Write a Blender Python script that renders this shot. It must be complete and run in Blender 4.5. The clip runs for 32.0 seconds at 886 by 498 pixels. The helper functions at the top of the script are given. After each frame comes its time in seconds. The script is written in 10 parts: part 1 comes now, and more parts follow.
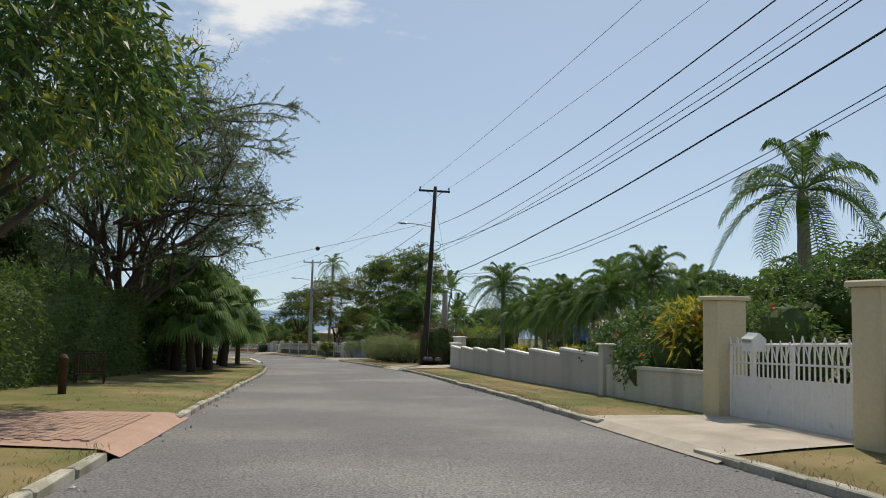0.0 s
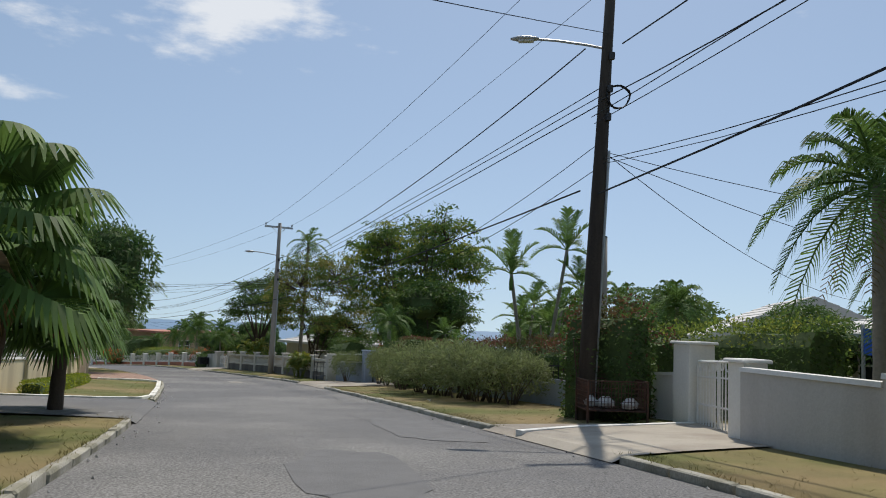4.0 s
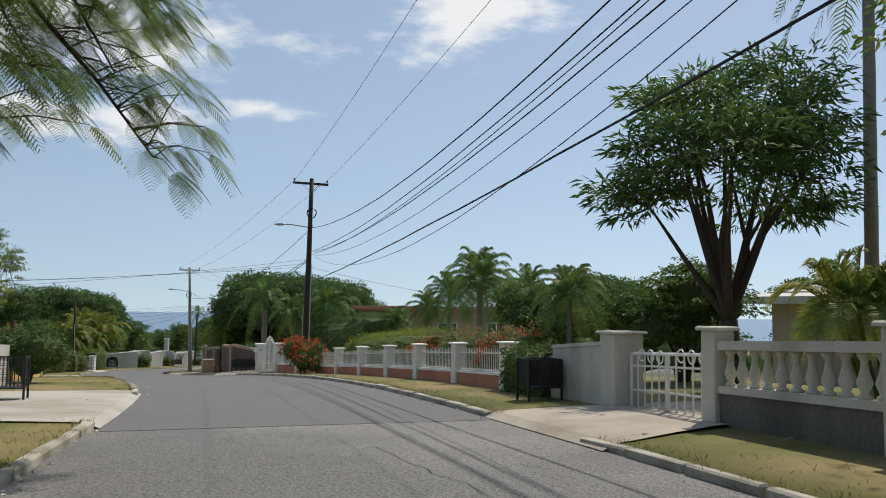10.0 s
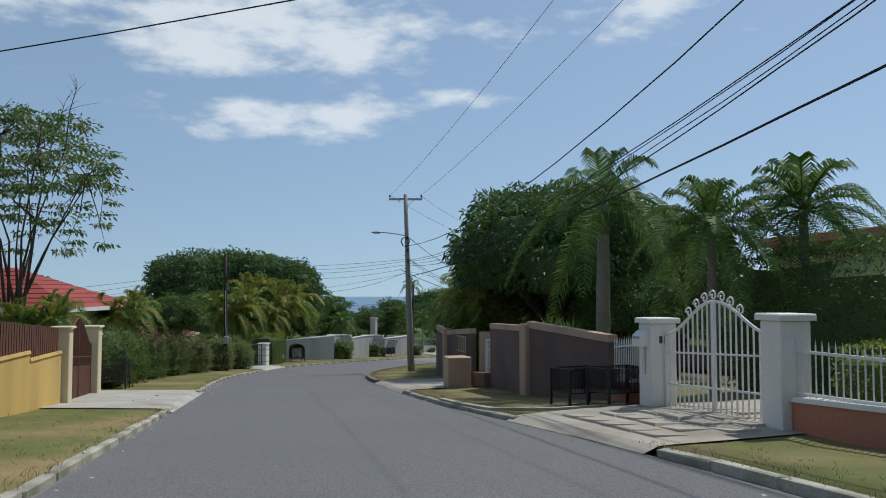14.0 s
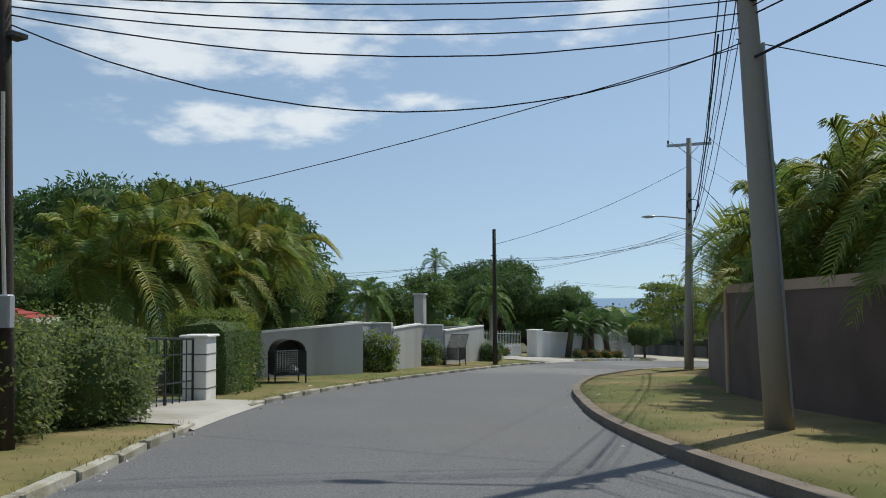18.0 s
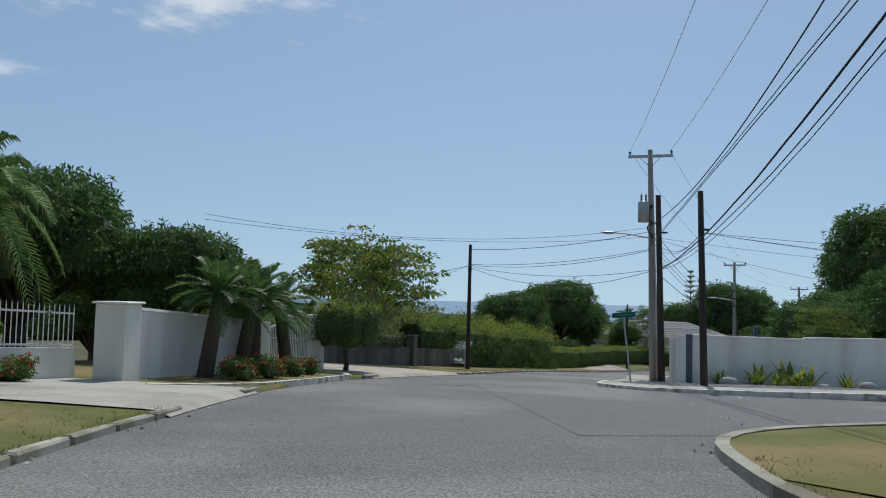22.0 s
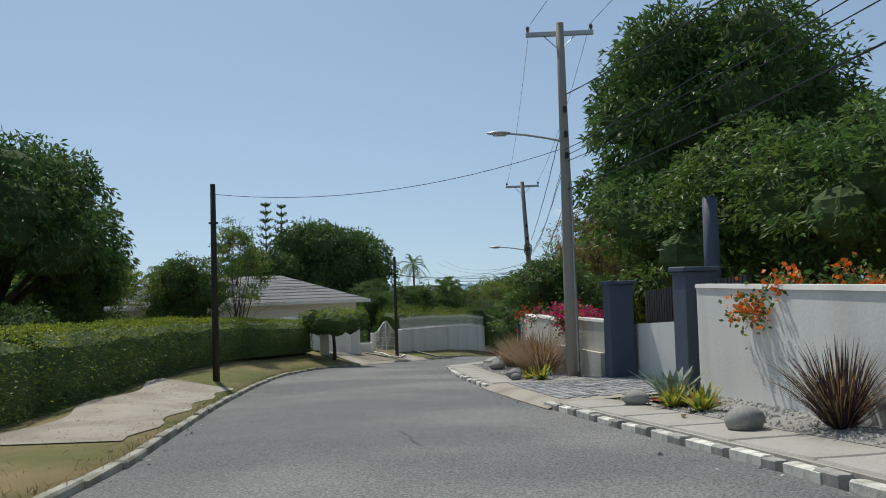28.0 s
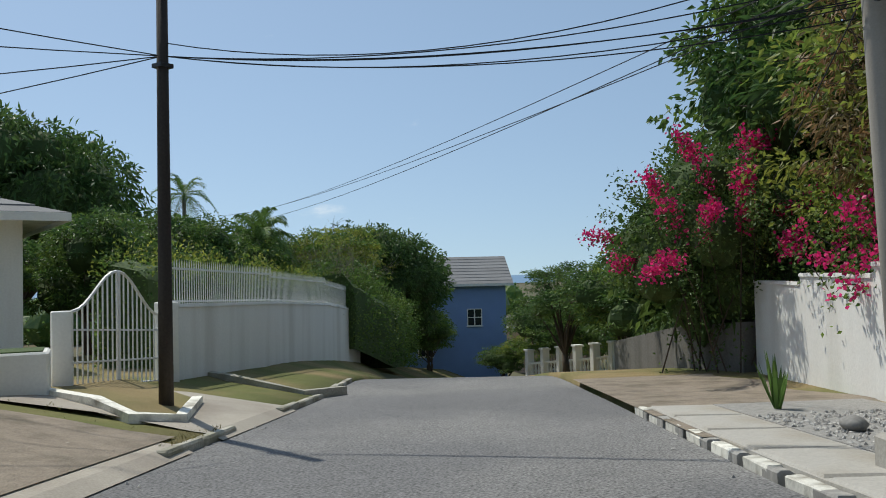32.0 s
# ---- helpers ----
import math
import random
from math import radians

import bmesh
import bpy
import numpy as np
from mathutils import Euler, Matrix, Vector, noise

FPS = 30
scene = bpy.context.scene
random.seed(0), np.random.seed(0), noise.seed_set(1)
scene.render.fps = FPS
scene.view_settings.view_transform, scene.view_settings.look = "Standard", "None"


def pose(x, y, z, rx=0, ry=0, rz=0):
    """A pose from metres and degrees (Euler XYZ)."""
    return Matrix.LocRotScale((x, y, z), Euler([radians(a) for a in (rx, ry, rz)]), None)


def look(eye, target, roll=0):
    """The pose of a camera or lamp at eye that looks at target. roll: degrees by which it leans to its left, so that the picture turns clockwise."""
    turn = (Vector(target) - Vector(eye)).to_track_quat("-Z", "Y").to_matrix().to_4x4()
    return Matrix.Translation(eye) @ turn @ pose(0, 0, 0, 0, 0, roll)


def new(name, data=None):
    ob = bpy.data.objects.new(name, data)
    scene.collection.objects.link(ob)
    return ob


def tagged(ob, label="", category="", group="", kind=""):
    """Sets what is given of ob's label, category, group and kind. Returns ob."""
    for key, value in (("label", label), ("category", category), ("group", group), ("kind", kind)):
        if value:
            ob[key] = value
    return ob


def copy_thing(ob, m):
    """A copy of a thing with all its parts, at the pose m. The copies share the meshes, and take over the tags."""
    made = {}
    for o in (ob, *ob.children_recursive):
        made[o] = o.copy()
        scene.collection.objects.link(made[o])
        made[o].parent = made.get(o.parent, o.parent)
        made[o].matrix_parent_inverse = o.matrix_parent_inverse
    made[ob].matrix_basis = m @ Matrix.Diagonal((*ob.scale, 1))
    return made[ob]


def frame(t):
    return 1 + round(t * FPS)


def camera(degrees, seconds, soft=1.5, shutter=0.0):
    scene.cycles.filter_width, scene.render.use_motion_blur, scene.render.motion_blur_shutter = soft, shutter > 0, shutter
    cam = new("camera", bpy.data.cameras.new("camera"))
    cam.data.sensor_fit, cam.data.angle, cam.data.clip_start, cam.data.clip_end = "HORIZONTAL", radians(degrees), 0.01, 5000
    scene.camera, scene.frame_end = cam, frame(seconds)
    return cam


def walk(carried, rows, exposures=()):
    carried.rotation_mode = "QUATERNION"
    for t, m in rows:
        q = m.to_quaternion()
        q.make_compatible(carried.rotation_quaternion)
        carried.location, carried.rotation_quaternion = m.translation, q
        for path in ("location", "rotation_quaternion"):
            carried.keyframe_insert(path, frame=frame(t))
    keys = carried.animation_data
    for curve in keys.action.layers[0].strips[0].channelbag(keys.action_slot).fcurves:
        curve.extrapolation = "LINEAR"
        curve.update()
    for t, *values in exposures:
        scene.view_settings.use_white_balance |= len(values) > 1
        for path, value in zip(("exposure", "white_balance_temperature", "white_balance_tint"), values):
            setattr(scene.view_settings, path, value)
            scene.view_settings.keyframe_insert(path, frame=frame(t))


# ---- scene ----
import itertools
from math import cos, pi, sin, sqrt, tan

# ---- camera: seconds, place, yaw, pitch, roll ----
EXPOSURE = 0.0
cam = camera(58.2, 32.0, soft=1.0)
ROWS = [
    (0.0, -0.07, 0.00, 1.08, -0.42, 4.27, 1.14),
    (0.5, -0.68, 3.48, 0.93, -0.63, 4.40, 1.76),
    (1.0, -1.27, 7.06, 0.73, -0.83, 4.52, 2.03),
    (1.5, -1.83, 10.79, 0.54, -0.94, 4.65, 1.67),
    (2.0, -2.38, 14.58, 0.35, -1.17, 4.79, 1.51),
    (2.5, -2.96, 18.52, 0.15, -1.41, 4.92, 1.64),
    (4.5, -5.39, 34.29, -0.57, -3.21, 5.47, 1.96),
    (5.0, -6.14, 38.35, -0.78, -3.38, 4.89, 1.55),
    (5.5, -6.92, 42.54, -0.99, -2.74, 4.84, 0.98),
    (6.0, -7.83, 46.77, -1.17, -1.67, 4.90, 0.96),
    (6.5, -8.81, 51.06, -1.40, 0.68, 4.85, 1.04),
    (7.0, -9.82, 55.51, -1.65, 0.90, 4.79, 1.27),
    (7.5, -10.91, 59.91, -1.85, 2.79, 5.04, 1.47),
    (8.0, -12.07, 64.39, -2.10, 4.81, 5.24, 1.72),
    (8.5, -13.48, 68.76, -2.29, 6.93, 4.76, 1.78),
    (9.0, -15.02, 73.02, -2.49, 9.18, 4.83, 1.48),
    (9.5, -16.74, 77.28, -2.68, 10.22, 5.01, 0.87),
    (10.0, -18.68, 81.40, -2.88, 14.86, 4.42, 0.64),
    (10.5, -20.71, 85.39, -3.08, 17.06, 3.70, 0.83),
    (11.0, -22.92, 89.38, -3.26, 18.60, 3.81, 0.05),
    (11.5, -25.26, 93.30, -3.44, 20.44, 3.73, -0.26),
    (12.0, -27.73, 97.06, -3.61, 22.55, 3.52, 0.36),
    (12.5, -30.22, 100.73, -3.76, 24.57, 3.61, -0.89),
    (13.0, -32.83, 104.27, -4.02, 25.99, 3.03, -1.36),
    (13.5, -35.44, 107.65, -4.25, 27.61, 2.93, -0.91),
    (14.0, -38.15, 110.96, -4.54, 29.11, 3.12, 0.09),
    (14.5, -40.89, 114.24, -4.85, 29.84, 3.17, 0.18),
    (16.5, -52.11, 127.21, -6.17, 28.89, 3.14, -1.03),
    (17.0, -55.16, 130.61, -6.49, 28.95, 3.23, -0.78),
    (17.5, -57.87, 133.79, -6.77, 28.32, 3.10, -0.86),
    (18.0, -60.53, 137.02, -7.01, 26.71, 3.36, -0.56),
    (18.5, -62.86, 140.30, -7.27, 24.98, 3.53, -0.41),
    (19.0, -64.95, 143.66, -7.52, 22.36, 3.65, 0.11),
    (19.5, -66.82, 147.12, -7.80, 16.67, 3.12, 0.09),
    (20.0, -68.37, 150.63, -8.00, 12.35, 3.39, -0.14),
    (20.5, -69.76, 154.33, -8.21, 8.23, 3.76, 1.79),
    (21.0, -70.76, 158.22, -8.46, 3.79, 3.11, 1.08),
    (21.5, -71.50, 162.32, -8.70, 0.28, 2.91, 1.34),
    (22.0, -72.00, 166.52, -8.90, -3.42, 3.45, 1.47),
    (22.5, -72.21, 170.80, -9.06, -7.53, 4.13, 0.50),
    (23.0, -72.18, 175.16, -9.27, -11.09, 4.14, 1.29),
    (23.5, -71.84, 179.53, -9.52, -15.40, 3.28, 0.59),
    (24.0, -71.24, 183.88, -9.77, -19.15, 3.56, 0.91),
    (24.5, -70.35, 188.23, -10.05, -22.87, 4.06, 0.80),
    (25.0, -69.20, 192.56, -10.40, -25.57, 3.24, -0.40),
    (25.5, -67.92, 196.84, -10.69, -28.16, 2.58, -2.69),
    (27.5, -60.84, 214.03, -12.06, -35.69, 2.87, -1.36),
    (28.0, -58.74, 218.31, -12.39, -37.17, 2.35, -1.76),
    (28.5, -56.55, 222.53, -12.74, -38.51, 2.06, -2.07),
    (29.0, -54.28, 226.71, -13.12, -39.74, 2.20, -1.50),
    (29.5, -51.91, 230.84, -13.50, -40.62, 2.03, -1.67),
    (30.0, -49.40, 235.10, -13.87, -42.49, 2.30, -1.60),
    (30.5, -46.89, 239.21, -14.09, -44.65, 2.72, -0.49),
    (31.0, -44.15, 243.05, -14.36, -46.79, 2.89, -0.65),
    (31.5, -41.09, 246.76, -14.74, -48.98, 2.95, -1.11),
    (32.0, -37.80, 250.41, -15.14, -54.59, 1.79, -1.27),
]
walk(cam, [(t, pose(x, y, z, 90 + pitch, 0, yaw) @ pose(0, 0, 0, 0, 0, roll)) for t, x, y, z, yaw, pitch, roll in ROWS], exposures=[(t, EXPOSURE + e, k, 10 if t < 12 or 28.5 < t < 30.5 else 6) for t, e, k in ((0.0, 0.05, 7250), (1.0, 0.03, 6900), (2.0, 0.05, 7000), (4.0, -0.05, 6700), (5.0, -0.03, 6600), (7.0, -0.05, 6600), (8.0, 0.2, 7000), (9.0, 0.22, 7200), (10.0, 0.08, 7050), (11.0, 0.0, 6650), (12.0, -0.18, 6300), (13.0, -0.2, 6350), (15.0, -0.12, 6300), (17.0, -0.02, 6600), (19.0, -0.05, 6500), (20.0, -0.12, 6450), (21.0, -0.24, 6300), (22.0, -0.25, 6300), (24.0, -0.27, 6300), (25.0, -0.25, 6350), (26.0, -0.17, 6450), (28.0, -0.14, 6600), (29.0, 0.0, 6750), (30.0, 0.05, 6900), (32.0, 0.0, 6500))])

# ---- sky and sun ----
SUN_AZ, SUN_EL = radians(15), radians(56)
world = bpy.data.worlds.new("sky")
scene.world = world
world.use_nodes = True


def sky_nodes():
    nt = world.node_tree
    nt.nodes.clear()
    n, link = nt.nodes.new, nt.links.new
    sky = n("ShaderNodeTexSky")
    sky.sky_type, sky.sun_disc = "NISHITA", False
    sky.sun_elevation, sky.sun_rotation = SUN_EL, SUN_AZ
    sky.altitude, sky.air_density, sky.dust_density, sky.ozone_density = 100, 1.0, 0.6, 2.0
    geo = n("ShaderNodeTexCoord")
    lift = n("ShaderNodeVectorMath")
    lift.operation = "MULTIPLY_ADD"
    lift.inputs[1].default_value, lift.inputs[2].default_value = (1, 1, 0.8), (0, 0, 0.1)
    link(geo.outputs["Generated"], lift.inputs[0])
    link(lift.outputs[0], sky.inputs["Vector"])
    sep = n("ShaderNodeSeparateXYZ")
    link(geo.outputs["Generated"], sep.inputs[0])

    def op(kind, a, b=None):
        m = n("ShaderNodeMath")
        m.operation = kind
        for i, v in enumerate((a, b)):
            if v is None:
                continue
            if isinstance(v, (int, float)):
                m.inputs[i].default_value = v
            else:
                link(v, m.inputs[i])
        return m.outputs[0]

    az = op("ARCTAN2", op("MULTIPLY", sep.outputs[0], -1.0), sep.outputs[1])
    el = op("ARCSINE", sep.outputs[2])
    comb = n("ShaderNodeCombineXYZ")
    link(op("MULTIPLY", az, 1.0), comb.inputs[0])
    link(op("MULTIPLY", el, 2.6), comb.inputs[1])
    noise_tex = n("ShaderNodeTexNoise")
    noise_tex.inputs["Scale"].default_value, noise_tex.inputs["Detail"].default_value = 9.0, 9.0
    noise_tex.inputs["Roughness"].default_value = 0.58
    link(comb.outputs[0], noise_tex.inputs["Vector"])
    total = None
    # cloud banks: azimuth to the left, elevation, half widths, all in degrees, and weight
    for a, e, wa, we, k in ((43, 18.0, 20, 4.0, 1.1), (41, 12.3, 12, 2.2, 1.0), (13, 21.0, 8.5, 4.2, 1.1), (28, 14.0, 5, 1.2, 0.7), (70, 20, 22, 5, 0.9),
                            (9, 17.5, 4, 1.6, 0.5), (-120, 25, 60, 8, 0.8), (150, 22, 40, 7, 0.8), (-47, 5.0, 6, 1.3, 0.55)):
        da = op("DIVIDE", op("SUBTRACT", az, radians(a)), radians(wa))
        de = op("DIVIDE", op("SUBTRACT", el, radians(e)), radians(we))
        r = op("ADD", op("MULTIPLY", da, da), op("MULTIPLY", de, de))
        g = op("MULTIPLY", op("POWER", 2.718, op("MULTIPLY", r, -1.0)), k)
        total = g if total is None else op("MAXIMUM", total, g)
    dens = op("ADD", noise_tex.outputs["Fac"], op("MULTIPLY", total, 0.42))
    ramp = n("ShaderNodeMapRange")
    ramp.interpolation_type = "SMOOTHSTEP"
    ramp.inputs["From Min"].default_value, ramp.inputs["From Max"].default_value = 0.70, 0.98
    link(dens, ramp.inputs["Value"])
    mask = op("MULTIPLY", ramp.outputs[0], 0.8)
    mix = n("ShaderNodeMix")
    mix.data_type = "RGBA"
    link(mask, mix.inputs["Factor"])
    haze = n("ShaderNodeMix")
    haze.data_type = "RGBA"
    haze.inputs["Factor"].default_value = 0.32
    link(sky.outputs[0], haze.inputs["A"])
    haze.inputs["B"].default_value = (3.45, 4.55, 5.8, 1)
    link(haze.outputs["Result"], mix.inputs["A"])
    mix.inputs["B"].default_value = (7.6, 7.9, 8.3, 1)
    bg = n("ShaderNodeBackground")
    bg.inputs["Strength"].default_value = 0.115
    link(mix.outputs["Result"], bg.inputs["Color"])
    out = n("ShaderNodeOutputWorld")
    link(bg.outputs[0], out.inputs[0])


sky_nodes()
sun_data = bpy.data.lights.new("sun", "SUN")
sun_data.energy, sun_data.angle, sun_data.color = 3.6, radians(0.7), (1.0, 0.95, 0.87)
sun = new("sun", sun_data)
sun.matrix_world = look((40 * sin(SUN_AZ), 40 * cos(SUN_AZ), 40 * tan(SUN_EL)), (0, 0, 0))

# ---- materials ----
def material(name, color, rough=0.8, metal=0.0, vary=0.25, scale=4.0, fine=40.0, bump=0.15, tint=None, tint_scale=0.6, tint_lo=0.45, tint_hi=0.7,
             translucent=0.0, per_object=0.0, per_island=0.0, spec=0.3, streak=False, coarse=1.0):
    """Principled surface with coarse and fine mottling, a second tint in patches, and a fine bump."""
    mat = bpy.data.materials.new(name)
    mat.use_nodes = True
    nt = mat.node_tree
    n, link = nt.nodes.new, nt.links.new
    bsdf = nt.nodes["Principled BSDF"]
    bsdf.inputs["Roughness"].default_value, bsdf.inputs["Metallic"].default_value = rough, metal
    bsdf.inputs["Specular IOR Level"].default_value = spec
    where = n("ShaderNodeTexCoord")
    vec = where.outputs["Object"]
    if streak:
        mp = n("ShaderNodeMapping")
        mp.inputs["Scale"].default_value = (1, 1, 0.12)
        link(vec, mp.inputs[0])
        svec = mp.outputs[0]
    else:
        svec = vec
    big = n("ShaderNodeTexNoise")
    big.inputs["Scale"].default_value, big.inputs["Detail"].default_value, big.inputs["Roughness"].default_value = scale, 5.0, 0.6
    link(svec, big.inputs["Vector"])
    small = n("ShaderNodeTexNoise")
    small.inputs["Scale"].default_value, small.inputs["Detail"].default_value = fine, 3.0
    link(vec, small.inputs["Vector"])
    base = n("ShaderNodeMix")
    base.data_type, base.blend_type = "RGBA", "MIX"
    base.inputs["A"].default_value = (*color, 1)
    base.inputs["B"].default_value = (*(tint or color), 1)
    if tint:
        pat = n("ShaderNodeTexNoise")
        pat.inputs["Scale"].default_value, pat.inputs["Detail"].default_value = tint_scale, 6.0
        link(svec, pat.inputs["Vector"])
        mr = n("ShaderNodeMapRange")
        mr.inputs["From Min"].default_value, mr.inputs["From Max"].default_value = tint_lo, tint_hi
        link(pat.outputs["Fac"], mr.inputs["Value"])
        link(mr.outputs[0], base.inputs["Factor"])
    else:
        base.inputs["Factor"].default_value = 0
    add = n("ShaderNodeMath")
    add.operation = "ADD"
    if coarse != 1.0:
        soft = n("ShaderNodeMapRange")
        soft.inputs["To Min"].default_value, soft.inputs["To Max"].default_value = 0.5 - 0.5 * coarse, 0.5 + 0.5 * coarse
        link(big.outputs["Fac"], soft.inputs["Value"])
        link(soft.outputs[0], add.inputs[0])
    else:
        link(big.outputs["Fac"], add.inputs[0])
    link(small.outputs["Fac"], add.inputs[1])
    val = add.outputs[0]
    mid = 1.0
    if per_object:
        info = n("ShaderNodeObjectInfo")
        m2 = n("ShaderNodeMath")
        m2.operation, m2.inputs[1].default_value = "MULTIPLY_ADD", per_object / max(vary, 0.01)
        link(info.outputs["Random"], m2.inputs[0])
        link(val, m2.inputs[2])
        val, mid = m2.outputs[0], mid + 0.5 * per_object / max(vary, 0.01)
    if per_island:
        geo = n("ShaderNodeNewGeometry")
        m3 = n("ShaderNodeMath")
        m3.operation, m3.inputs[1].default_value = "MULTIPLY_ADD", per_island / max(vary, 0.01)
        link(geo.outputs["Random Per Island"], m3.inputs[0])
        link(val, m3.inputs[2])
        val, mid = m3.outputs[0], mid + 0.5 * per_island / max(vary, 0.01)
    gain = n("ShaderNodeMath")
    gain.operation = "MULTIPLY_ADD"
    gain.inputs[1].default_value, gain.inputs[2].default_value = vary * 1.6, 1.0 - mid * vary * 1.6
    link(val, gain.inputs[0])
    lift = n("ShaderNodeVectorMath")
    lift.operation = "SCALE"
    link(base.outputs["Result"], lift.inputs[0])
    clampn = n("ShaderNodeMath")
    clampn.operation, clampn.inputs[1].default_value = "MAXIMUM", 0.12
    link(gain.outputs[0], clampn.inputs[0])
    link(clampn.outputs[0], lift.inputs["Scale"])
    link(lift.outputs[0], bsdf.inputs["Base Color"])
    if bump:
        bm_node = n("ShaderNodeBump")
        bm_node.inputs["Strength"].default_value, bm_node.inputs["Distance"].default_value = bump, 0.02
        link(add.outputs[0], bm_node.inputs["Height"])
        link(bm_node.outputs[0], bsdf.inputs["Normal"])
    if translucent:
        tr = n("ShaderNodeBsdfTranslucent")
        link(lift.outputs[0], tr.inputs["Color"])
        mixs = n("ShaderNodeMixShader")
        mixs.inputs[0].default_value = translucent
        link(bsdf.outputs[0], mixs.inputs[1])
        link(tr.outputs[0], mixs.inputs[2])
        link(mixs.outputs[0], nt.nodes["Material Output"].inputs["Surface"])
    return mat


def foliage(name, color, tint=None, rough=0.5, tr=0.38, spread=0.45):
    return material(name, color, rough, vary=0.25, scale=0.9, fine=6, bump=0, tint=tint, tint_scale=0.8, tint_lo=0.42, tint_hi=0.62, translucent=tr, per_island=spread, spec=0.25)


